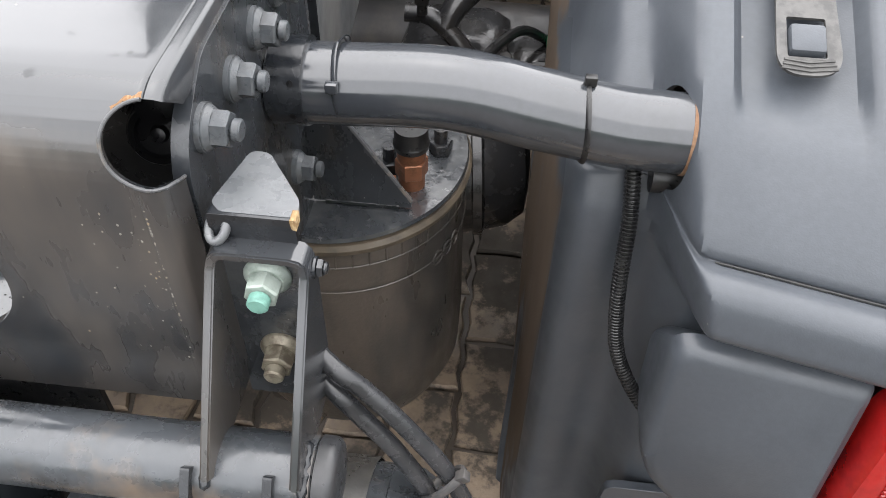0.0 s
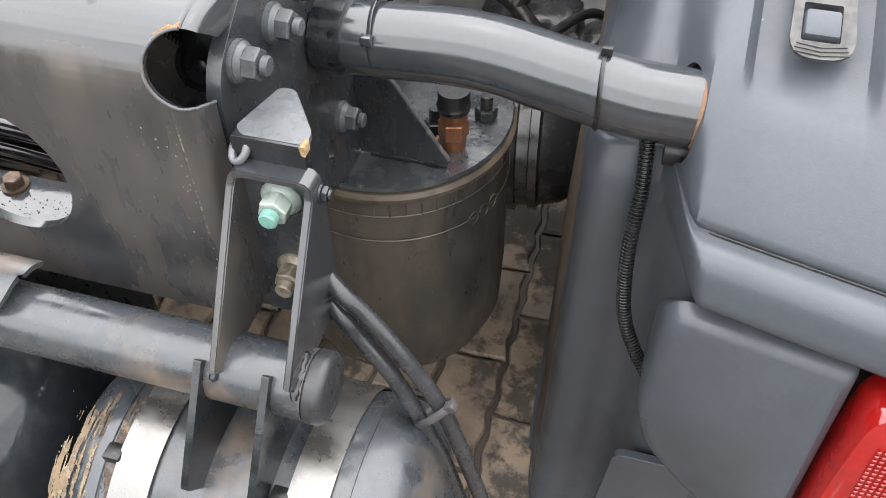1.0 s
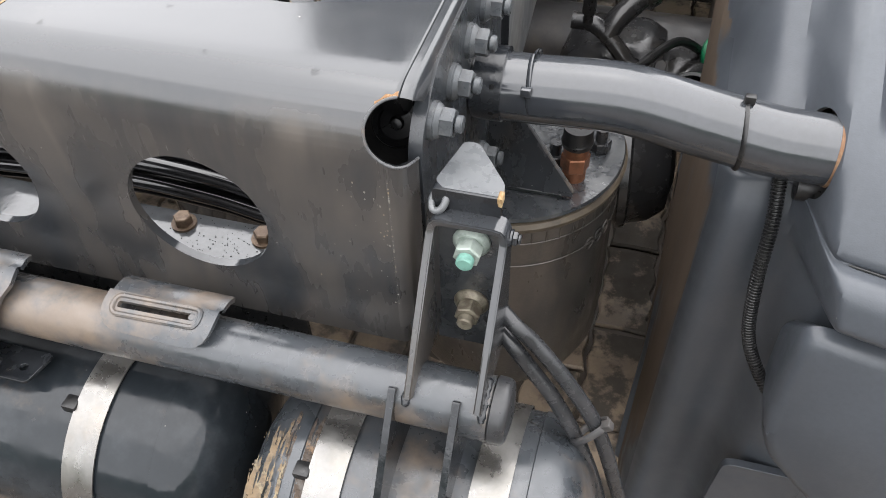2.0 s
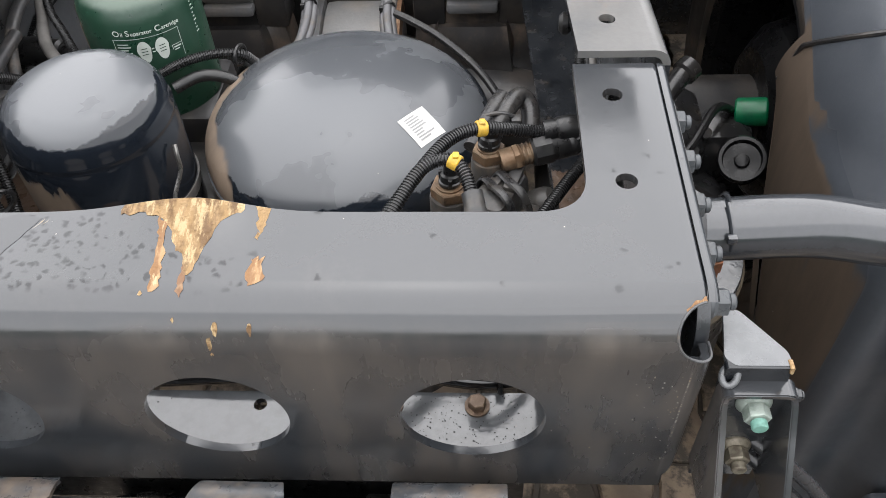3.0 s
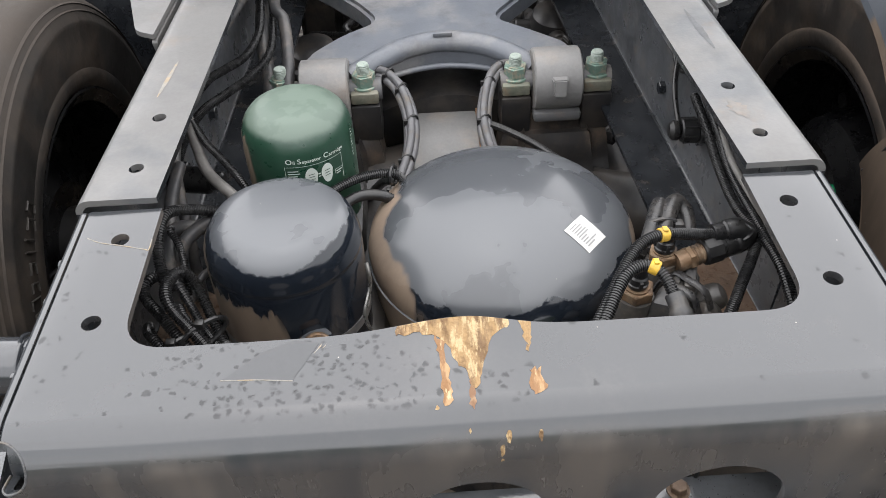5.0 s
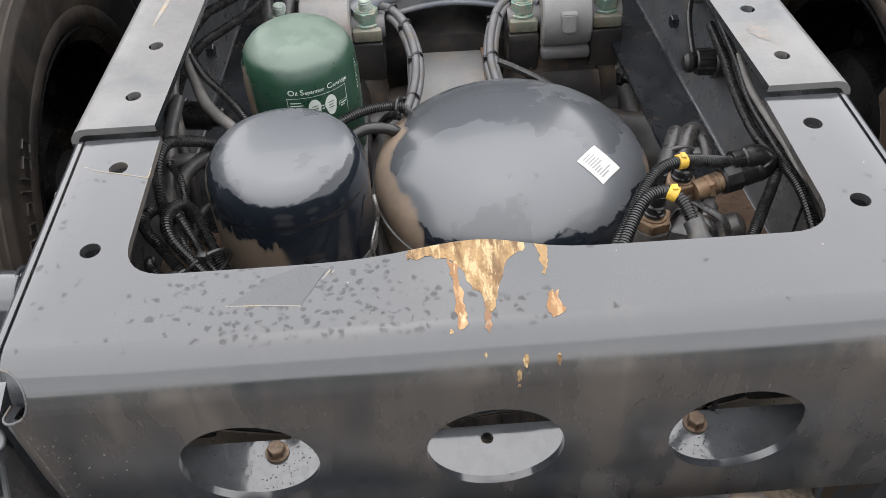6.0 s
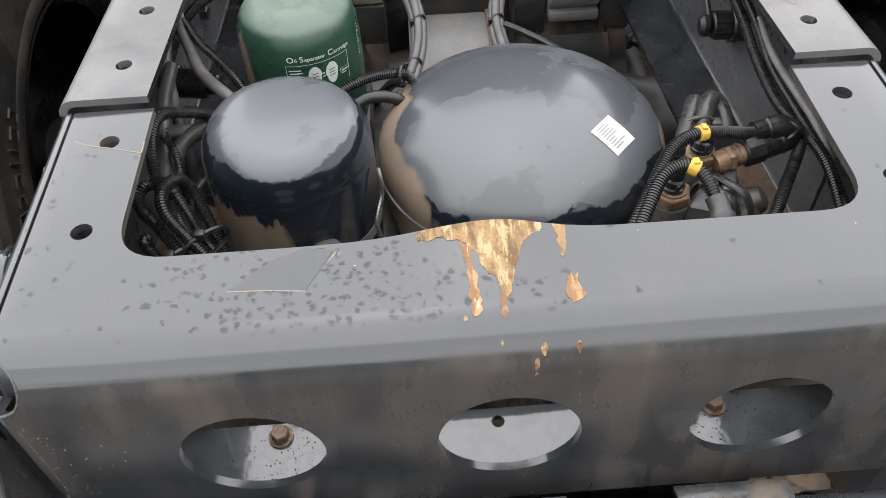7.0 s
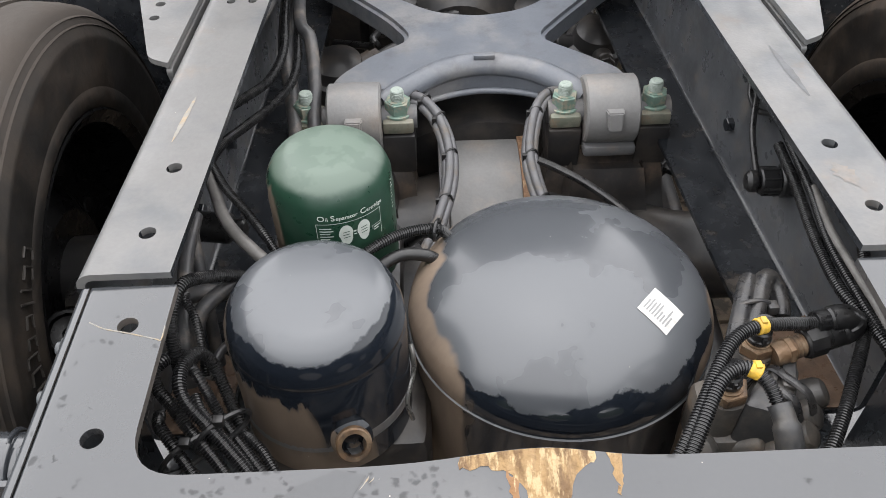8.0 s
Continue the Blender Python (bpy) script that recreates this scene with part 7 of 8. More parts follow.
sweep(bm, cr([(-0.14, 0.905, 0.715), (-0.09, 0.945, 0.72), (-0.04, 0.965, 0.723), (0.018, 0.972, 0.725), (0.08, 0.965, 0.723), (0.125, 0.945, 0.72), (0.165, 0.905, 0.715)], 6), 0.0055, 12)
part("lower_rim", bm, stay_paint, stay)
bm = new_bm()
box(bm, (0.0, 0.984, 0.778), (0.035, 0.992, 0.7855), 0.001)
part("cast_mark", bm, stay_paint, stay)
for x, mid in ((-0.198, -0.202), (0.215, 0.215)):
    bm = new_bm()
    revolve(bm, [(0.02, -0.043), (0.051, -0.043), (0.055, -0.04), (0.056, 0.0), (0.055, 0.04), (0.051, 0.043), (0.02, 0.043)], (x, 0.897, 0.732), (1, 0, 0), 48)
    eye = part("eye", bm, eye_cast, stay, "grey cast bushing eye")
    bm = new_bm()
    rows = [[bm.verts.new((x + a, y, z)) for a, y, z in ((-w, 0.855 - d, 0.762), (w, 0.855 - d, 0.762), (w * 0.8, 0.848 - d, 0.732), (-w * 0.8, 0.848 - d, 0.732))] for w, d in ((0.017, -0.004), (0.0125, 0.019))]
    bm.faces.new(rows[1])
    bm.faces.new(rows[0][::-1])
    for k in range(4):
        bm.faces.new((rows[0][k], rows[0][(k + 1) % 4], rows[1][(k + 1) % 4], rows[1][k]))
    bmesh.ops.bevel(bm, geom=bm.edges[:], offset=0.002, segments=2, affect="EDGES")
    part("cast_boss", bm, eye_cast, eye)
    bm = new_bm()
    box(bm, (x - 0.043, 0.846, 0.67), (x + 0.043, 0.9, 0.69), 0.006)
    part("eye_foot", bm, cast, eye, "rust-edged foot")
    bm = new_bm()
    cyl(bm, (x - 0.1, 0.897, 0.73), (x + 0.1, 0.897, 0.73), 0.02, 28)
    part("pin", bm, cast, stay)
for x in (-0.275, -0.129, 0.142, 0.288):
    clamp = thing("stay_clamp", (x, 0.897, 0.64), "cast clamp block with green-chromated stud nut", "clamp", "stay clamps")
    bm = new_bm()
    box(bm, (x - 0.025, 0.866, 0.716), (x + 0.025, 0.928, 0.738), 0.004)
    part("cap_block", bm, clamp_cast, clamp)
    bm = new_bm()
    box(bm, (x - 0.027, 0.863, 0.64), (x + 0.027, 0.932, 0.714), 0.004)
    part("lower_block", bm, dark_cast, clamp)
    bm = new_bm()
    cyl(bm, (x, 0.897, 0.738), (x, 0.897, 0.743), 0.0245, 24, chamfer=0.001)
    hexagon(bm, (x, 0.897, 0.743), (x, 0.897, 0.763), 0.0215)
    cyl(bm, (x, 0.897, 0.763), (x, 0.897, 0.7645), 0.017, 20)
    part("nut", bm, green_zinc, clamp, "green-chromated hex nut")
    bm = new_bm()
    for k in range(5):
        cyl(bm, (x, 0.897, 0.764 + 0.0028 * k), (x, 0.897, 0.7672 + 0.0028 * k), 0.0115, 18, chamfer=0.0009)
    cyl(bm, (x, 0.897, 0.777), (x, 0.897, 0.782), 0.0105, 18, chamfer=0.0015)
    part("stud", bm, pale_zinc, clamp, "pale threaded stud end")


# ---- cables ----
def cable_bundle(name, lines, r, mat, label, ties=(), group="cable bundles"):
    b = thing(name, lines[0][0], label, "cable bundle", group)
    mids = []
    for line in lines:
        bm = new_bm()
        pts = cr(line, 8)
        mids.append(pts)
        sweep(bm, pts, r, 12)
        part("cable", bm, mat, b)
    for f in ties:
        ends = [pts[int(f * (len(pts) - 1))] for pts in mids]
        c = sum(ends, Vector()) / len(ends)
        k = int(f * (len(mids[0]) - 1))
        way = (mids[0][min(k + 1, len(mids[0]) - 1)] - mids[0][k - 1]).normalized()
        spread = (ends[-1] - ends[0]) / 2
        side = spread.normalized() if spread.length > 1e-4 else way.orthogonal().normalized()
        up = way.cross(side).normalized()
        bm = new_bm()
        loop = [c + side * (spread.length + r * 1.25) * math.cos(a) + up * r * 1.5 * math.sin(a) for a in (2 * math.pi * i / 16 for i in range(17))]
        sweep(bm, loop, 0.002, 6, caps=False, ratio=1.0)
        d = c + up * r * 1.6
        box(bm, d - Vector((0.0035, 0.0035, 0.003)), d + Vector((0.0035, 0.0035, 0.004)), 0.0008)
        part("cable_tie", bm, black_plastic, b)
    return b


def offset(line, d):
    return [tuple(Vector(p) + Vector(d)) for p in line]


LEFT = [(-0.115, 0.93, 0.735), (-0.095, 0.91, 0.742), (-0.072, 0.875, 0.735), (-0.056, 0.82, 0.712), (-0.058, 0.76, 0.69), (-0.078, 0.69, 0.672), (-0.105, 0.62, 0.66)]
RIGHT = [(0.135, 0.93, 0.735), (0.11, 0.912, 0.742), (0.088, 0.88, 0.735), (0.073, 0.82, 0.705), (0.077, 0.76, 0.685), (0.095, 0.69, 0.665), (0.12, 0.62, 0.64)]
cable_bundle("brake_line_bundle", [LEFT, offset(LEFT, (0.013, 0.002, 0.003)), offset(LEFT, (0.006, 0.004, 0.011))], 0.0072, line_sleeve,
             "three grey sleeved lines bundled with cable ties over the axle", (0.06, 0.2, 0.36, 0.55, 0.75, 0.9))
cable_bundle("brake_line_bundle", [RIGHT, offset(RIGHT, (0.013, 0.002, 0.003)), offset(RIGHT, (0.006, 0.004, 0.011))], 0.0072, line_sleeve,
             "three grey sleeved lines bundled with cable ties over the axle", (0.06, 0.2, 0.36, 0.55, 0.75))
bm = new_bm()
sweep(bm, cr([(0.09, 0.8, 0.705), (0.12, 0.79, 0.695), (0.17, 0.76, 0.68), (0.23, 0.7, 0.66), (0.28, 0.62, 0.63)], 8), 0.0065, 10)
solo("brake_hose", bm, black_plastic, "thin black hose across the axle saddle", "hose")


def conduit_thing(points, r, label, group, mat=conduit, ribbed=True, pitch=0.003, name="cable_conduit"):
    bm = new_bm()
    if ribbed:
        corrugated(bm, points, r * 0.76, pitch, 10)
    else:
        sweep(bm, cr(points, 10), r, 12)
    return solo(name, bm, mat, label, "conduit", group)


RIB = "black ribbed cable conduit among the looms by the rail"
SMOOTH = "smooth dark cable clipped beside the chassis rail"
for pts, r in (([(-0.338, 0.29, 0.845), (-0.342, 0.312, 0.885), (-0.34, 0.334, 0.906), (-0.333, 0.357, 0.91), (-0.319, 0.382, 0.893), (-0.302, 0.407, 0.869), (-0.28, 0.43, 0.84)], 0.0092),
               ([(-0.352, 0.4, 0.85), (-0.346, 0.376, 0.867), (-0.335, 0.36, 0.863), (-0.327, 0.342, 0.855), (-0.323, 0.326, 0.845), (-0.322, 0.31, 0.82)], 0.0062),
               ([(-0.27, 0.235, 0.79), (-0.288, 0.27, 0.812), (-0.3, 0.292, 0.832), (-0.309, 0.304, 0.85), (-0.319, 0.302, 0.866), (-0.325, 0.28, 0.877), (-0.325, 0.256, 0.879), (-0.318, 0.24, 0.87),
                 (-0.302, 0.228, 0.852), (-0.283, 0.212, 0.836), (-0.255, 0.185, 0.815), (-0.225, 0.15, 0.79)], 0.0092),
               ([(-0.33, 0.315, 0.84), (-0.341, 0.306, 0.86), (-0.352, 0.29, 0.868), (-0.357, 0.276, 0.864), (-0.35, 0.262, 0.86), (-0.338, 0.25, 0.854), (-0.318, 0.228, 0.842), (-0.29, 0.2, 0.822), (-0.25, 0.155, 0.79)], 0.0088),
               ([(-0.33, 0.295, 0.85), (-0.32, 0.283, 0.864), (-0.307, 0.266, 0.852), (-0.296, 0.252, 0.832), (-0.275, 0.23, 0.812), (-0.24, 0.19, 0.79)], 0.0075),
               ([(-0.318, 0.262, 0.85), (-0.312, 0.25, 0.846), (-0.298, 0.236, 0.834), (-0.27, 0.21, 0.812), (-0.24, 0.17, 0.79)], 0.0075),
               ([(-0.36, 0.262, 0.82), (-0.352, 0.24, 0.834), (-0.338, 0.222, 0.832), (-0.315, 0.196, 0.815), (-0.28, 0.155, 0.79)], 0.0085),
               ([(-0.29, 0.27, 0.78), (-0.272, 0.245, 0.8), (-0.252, 0.222, 0.8), (-0.225, 0.18, 0.785)], 0.0075)):
    conduit_thing(pts, r, RIB, "left conduits")
for c, way in (((-0.288, 0.228, 0.838), (0.6, -0.8, 0)), ((-0.318, 0.21, 0.83), (0.6, -0.8, 0))):
    bm = new_bm()
    side = Vector((0.8, 0.6, 0.1)).normalized()
    loop = [Vector(c) + side * 0.03 * math.cos(a) + Vector((0, 0, 1)) * 0.016 * math.sin(a) for a in (2 * math.pi * i / 20 for i in range(21))]
    sweep(bm, loop, 0.0028, 6, caps=False)
    box(bm, Vector(c) + Vector((-0.005, -0.005, 0.013)), Vector(c) + Vector((0.005, 0.004, 0.022)), 0.001)
    solo("cable_tie", bm, black_plastic, "black cable tie round the conduit loom", "cable tie", "loom ties")
for pts, r, mat, ribbed in (
        ([(-0.372, 0.64, 0.86), (-0.36, 0.6, 0.855), (-0.348, 0.57, 0.85), (-0.335, 0.535, 0.848), (-0.317, 0.503, 0.848), (-0.286, 0.469, 0.842), (-0.255, 0.45, 0.82)], 0.0078, pale_cable, False),
        ([(-0.36, 0.62, 0.86), (-0.335, 0.572, 0.858), (-0.305, 0.53, 0.856), (-0.276, 0.488, 0.85), (-0.255, 0.46, 0.83)], 0.0075, conduit, True),
        ([(-0.29, 0.425, 0.845), (-0.305, 0.408, 0.852), (-0.331, 0.372, 0.85), (-0.34, 0.35, 0.82)], 0.0088, grey_cable, False),
        ([(-0.31, 0.415, 0.835), (-0.322, 0.405, 0.845), (-0.346, 0.4, 0.848), (-0.37, 0.39, 0.84)], 0.0098, grey_cable, False),
        ([(-0.362, 0.52, 0.858), (-0.36, 0.448, 0.856), (-0.352, 0.38, 0.845), (-0.347, 0.345, 0.83), (-0.346, 0.32, 0.79)], 0.0085, grey_cable, False),
        ([(-0.3, 0.38, 0.8), (-0.313, 0.345, 0.815), (-0.325, 0.32, 0.8)], 0.005, grey_cable, False),
        ([(-0.35, 0.42, 0.7), (-0.355, 0.46, 0.8), (-0.37, 0.53, 0.86), (-0.376, 0.66, 0.868), (-0.37, 0.83, 0.86), (-0.355, 1.0, 0.84), (-0.33, 1.2, 0.83)], 0.008, grey_cable, False),
        ([(-0.4, 0.62, 0.8), (-0.385, 0.7, 0.835), (-0.365, 0.76, 0.845), (-0.345, 0.8, 0.84), (-0.32, 0.86, 0.83), (-0.31, 0.96, 0.82), (-0.32, 1.1, 0.82), (-0.33, 1.3, 0.83)], 0.0095, conduit, True),
        ([(-0.4, 0.55, 0.78), (-0.388, 0.63, 0.815), (-0.37, 0.7, 0.825), (-0.34, 0.76, 0.82), (-0.31, 0.83, 0.81), (-0.29, 0.93, 0.8), (-0.3, 1.1, 0.8), (-0.31, 1.3, 0.81)], 0.0095, conduit, True),
        ([(-0.31, 1.3, 0.84), (-0.29, 1.05, 0.83), (-0.27, 1.0, 0.82), (-0.262, 0.93, 0.78), (-0.262, 0.86, 0.74), (-0.25, 0.78, 0.7)], 0.011, grey_cable, False),
        ([(-0.33, 1.3, 0.82), (-0.315, 1.02, 0.8), (-0.3, 0.92, 0.76), (-0.29, 0.84, 0.71), (-0.28, 0.76, 0.66)], 0.013, grey_cable, False)):
    conduit_thing(pts, r, RIB if ribbed else SMOOTH, "left rail lines", mat, ribbed, name="cable_conduit" if ribbed else "cable")
bm = new_bm()
cyl(bm, (-0.413, 0.572, 0.8), (-0.335, 0.56, 0.8), 0.02, 24, chamfer=0.004)
cyl(bm, (-0.34, 0.56, 0.8), (-0.318, 0.557, 0.8), 0.014, 20, chamfer=0.003)
solo("sensor_plug", bm, black_plastic, "black round connector plug on the inside of the rail", "connector", "rail plugs")

for pts, r, mat, ribbed in (
        ([(0.362, 0.6, 0.87), (0.355, 0.52, 0.872), (0.345, 0.43, 0.872), (0.343, 0.35, 0.872), (0.356, 0.295, 0.872), (0.362, 0.25, 0.868), (0.366, 0.2, 0.845)], 0.0088, conduit, True),
        ([(0.385, 0.4, 0.88), (0.372, 0.345, 0.868), (0.356, 0.306, 0.86), (0.337, 0.272, 0.86), (0.32, 0.245, 0.86), (0.296, 0.206, 0.858), (0.268, 0.165, 0.85), (0.24, 0.13, 0.83)], 0.0088, conduit, True),
        ([(0.372, 0.62, 0.88), (0.362, 0.5, 0.882), (0.352, 0.412, 0.88), (0.354, 0.335, 0.878), (0.362, 0.27, 0.87), (0.37, 0.2, 0.85)], 0.0068, conduit, True),
        ([(0.366, 0.5, 0.884), (0.357, 0.42, 0.886), (0.36, 0.345, 0.885), (0.366, 0.3, 0.878), (0.372, 0.22, 0.85)], 0.0045, pale_cable, False),
        ([(0.35, 0.602, 0.81), (0.352, 0.66, 0.85), (0.375, 0.73, 0.88), (0.378, 0.76, 0.87), (0.376, 0.745, 0.848), (0.374, 0.705, 0.85), (0.38, 0.67, 0.87)], 0.0042, black_plastic, False),
        ([(0.39, 0.7, 0.9), (0.385, 0.9, 0.9), (0.38, 1.1, 0.86), (0.34, 1.25, 0.83)], 0.006, black_plastic, False)):
    conduit_thing(pts, r, RIB if ribbed else SMOOTH, "right rail lines", mat, ribbed, name="cable_conduit" if ribbed else "cable")
plug = thing("sensor_plug", (0.41, 0.6, 0.79), "black ribbed connector plug on the inside of the rail", "connector", "rail plugs")
bm = new_bm()
cyl(bm, (0.413, 0.6, 0.81), (0.378, 0.602, 0.81), 0.022, 24, chamfer=0.003)
cyl(bm, (0.378, 0.602, 0.81), (0.352, 0.603, 0.81), 0.018, 24, chamfer=0.002)
cyl(bm, (0.352, 0.603, 0.81), (0.335, 0.604, 0.81), 0.015, 24, chamfer=0.005)
part("housing", bm, black_plastic, plug)
for k in range(8):
    a = k * math.pi / 4
    bm = new_bm()
    p = Vector((0, 0.018 * math.cos(a), 0.018 * math.sin(a)))
    sweep(bm, [Vector((0.376, 0.602, 0.81)) + p, Vector((0.354, 0.603, 0.81)) + p], 0.002, 6)
    part("grip_rib", bm, black_plastic, plug)

for pts, ribbed, r in (([(-0.17, 0.46, 0.835), (-0.14, 0.478, 0.842), (-0.11, 0.497, 0.84), (-0.075, 0.51, 0.832), (-0.06, 0.52, 0.81)], True, 0.0088),
                       ([(-0.15, 0.455, 0.82), (-0.12, 0.472, 0.826), (-0.09, 0.475, 0.822), (-0.065, 0.48, 0.8)], False, 0.0078),
                       ([(-0.12, 0.6, 0.72), (-0.09, 0.56, 0.78), (-0.07, 0.53, 0.8), (-0.04, 0.56, 0.76)], False, 0.007)):
    conduit_thing(pts, r, "black hose running between the filter cans and the reservoir", "middle hoses", conduit if ribbed else black_plastic, ribbed)
bm = new_bm()
sweep(bm, [Vector((-0.075, 0.508, 0.832)) + 0.0125 * Vector((0.3 * math.cos(a), math.cos(a), math.sin(a))) for a in (2 * math.pi * i / 14 for i in range(15))], 0.0025, 6, caps=False)
solo("cable_tie", bm, black_plastic, "black cable tie on the middle hose", "cable tie", "loom ties")
# air lines inside the crossmember, seen through its holes
# the lowest row is added to hide the ground and keep it dark there
for y, z, sag in ((0.109, 0.704, 0.004), (0.126, 0.712, 0.008), (0.143, 0.706, 0.012), (0.116, 0.724, 0.006), (0.134, 0.73, 0.01), (0.118, 0.687, 0.004), (0.137, 0.686, 0.008), (0.158, 0.69, 0.01)):
    conduit_thing([(-0.36, y + 0.02, z + 0.006), (-0.2, y, z - sag), (-0.06, y - 0.002, z + 0.006), (0.06, y + 0.002, z + 0.012), (0.16, y + 0.004, z + 0.004), (0.25, y, z - sag), (0.36, y + 0.03, z - 0.02)], 0.0085,
                  "smooth wet black air line inside the crossmember", "crossmember lines", wet_hose, False, name="air_line")
bm = new_bm()
sweep(bm, cr([(0.252, 0.128 + 0.033 * math.cos(a), 0.706 + 0.034 * math.sin(a)) for a in (k * math.pi / 8 for k in range(17))], 3), 0.0028, 6, caps=False)
box(bm, (0.247, 0.106, 0.728), (0.257, 0.118, 0.738), 0.001)
solo("cable_tie", bm, black_plastic, "black cable tie round the air lines", "cable tie", "loom ties")


# ---- dark running gear beyond ----
# crossmember and shaft added to fill the dark space ahead
bm = new_bm()
channel(bm, -0.405, 0.405, 0.09, 0.0, 0.69, 0.93)
bmesh.ops.transform(bm, matrix=Matrix(((0, 1, 0, 0), (1, 0, 0, 1.75), (0, 0, 1, 0), (0, 0, 0, 1))), verts=bm.verts[:])
solo("inner_crossmember", bm, dark_paint, "dark crossmember added to fill the darkness between the rails", "crossmember")
bm = new_bm()
sweep(bm, cr([(0.02, 1.1, 0.42), (0.02, 1.4, 0.45), (0.01, 1.8, 0.5), (0.0, 2.6, 0.55)], 6), 0.06, 24)
solo("propeller_shaft", bm, dark_cast, "dark shaft added to fill the darkness under the chassis", "shaft")


def brake_unit(s):
    b = thing("brake_chamber", (s * 0.57, 0.55, 0.4), "black brake chamber with ribs beside the air spring", "brake chamber", "brake chambers")
    bm = new_bm()
    revolve(bm, [(0.0, 0.0), (0.075, 0.0), (0.09, 0.008), (0.1, 0.02), (0.106, 0.022), (0.106, 0.032), (0.098, 0.034), (0.096, 0.05), (0.102, 0.052), (0.102, 0.064), (0.094, 0.068), (0.088, 0.1),
                 (0.07, 0.125), (0.03, 0.135), (0, 0.135)], (0.5, 0.6, 0.415), (1, 0.1, 0.05), 56)
    part("chamber", flip(bm, s), wet_cast, b)
    bm = new_bm()
    cyl(bm, (0.56, 0.6, 0.42), (0.58, 0.74, 0.46), 0.04, 28)
    part("mount", flip(bm, s), dark_cast, b)
    h = thing("hub_carrier", (s * 0.6, 0.72, 0.4), "oily dark cast hub carrier with ribs behind the support pipe", "hub carrier", "hub carriers")
    bm = new_bm()
    revolve(bm, [(0.0, -0.1), (0.12, -0.1), (0.16, -0.07), (0.175, -0.02), (0.175, 0.05), (0, 0.06)], (0.79, 0.78, 0.5), (1, 0, 0), 40)
    part("drum", flip(bm, s), plug_black, h)
    bm = new_bm()
    box(bm, (0.43, 0.63, 0.46), (0.6, 0.8, 0.585), 0.045)
    part("caliper_body", flip(bm, s), wet_cast, h, "oily black rounded caliper casting")
    bm = new_bm()
    box(bm, (0.58, 0.66, 0.44), (0.68, 0.78, 0.56), 0.03)
    part("caliper_bridge", flip(bm, s), wet_cast, h)
    for pts, r in (([(0.448, 0.655, 0.632), (0.478, 0.655, 0.63), (0.503, 0.65, 0.615), (0.53, 0.64, 0.59), (0.556, 0.632, 0.562)], 0.013), ([(0.5, 0.652, 0.615), (0.512, 0.665, 0.635), (0.535, 0.69, 0.652), (0.556, 0.71, 0.66)], 0.0165),
                   ([(0.47, 0.63, 0.56), (0.5, 0.622, 0.57), (0.535, 0.625, 0.568)], 0.01)):
        bm = new_bm()
        line = cr(pts, 8)
        sweep(bm, line, [r * (1.25 if k > len(line) - 7 else 1.0) for k in range(len(line))], 14)
        part("casting_rib", flip(bm, s), wet_cast, h)
    for c, r in (((0.562, 0.632, 0.556), 0.012), ((0.5, 0.63, 0.53), 0.014), ((0.585, 0.66, 0.57), 0.01)):
        bm = new_bm()
        hexagon(bm, c, Vector(c) + Vector((0.0, -0.012, 0.008)), r)
        part("caliper_bolt", flip(bm, s), dark_cast, h)
    bm = new_bm()
    box(bm, (0.463, 0.63, 0.655), (0.482, 0.65, 0.715), 0.004)
    cyl(bm, (0.4725, 0.64, 0.64), (0.4725, 0.64, 0.656), 0.007, 14)
    part("sensor_plug", flip(bm, s), black_plastic, h, "black upright sensor plug")
    bm = new_bm()
    sweep(bm, cr([(0.46, 0.5, 0.58), (0.54, 0.58, 0.6), (0.6, 0.68, 0.6), (0.645, 0.718, 0.565)], 8), 0.007, 10)
    part("sensor_cable", flip(bm, s), black_plastic, h)
    if s > 0:
        bm = new_bm()
        cyl(bm, (0.648, 0.72, 0.561), (0.696, 0.706, 0.573), 0.0235, 32, chamfer=0.003)
        part("green_cap", bm, green_cap, h, "bright green plastic cap")
    bm = new_bm()
    revolve(bm, [(0.0, 0.0), (0.036, 0.0), (0.038, 0.022), (0.035, 0.027), (0.03, 0.027), (0.028, 0.012), (0.012, 0.01), (0.01, 0.018), (0, 0.02)], (0.638, 0.61, 0.55), (-0.25, -0.55, 0.8), 32)
    part("hub_boss", flip(bm, s), plug_black, h)


for side in (1, -1):
    brake_unit(side)


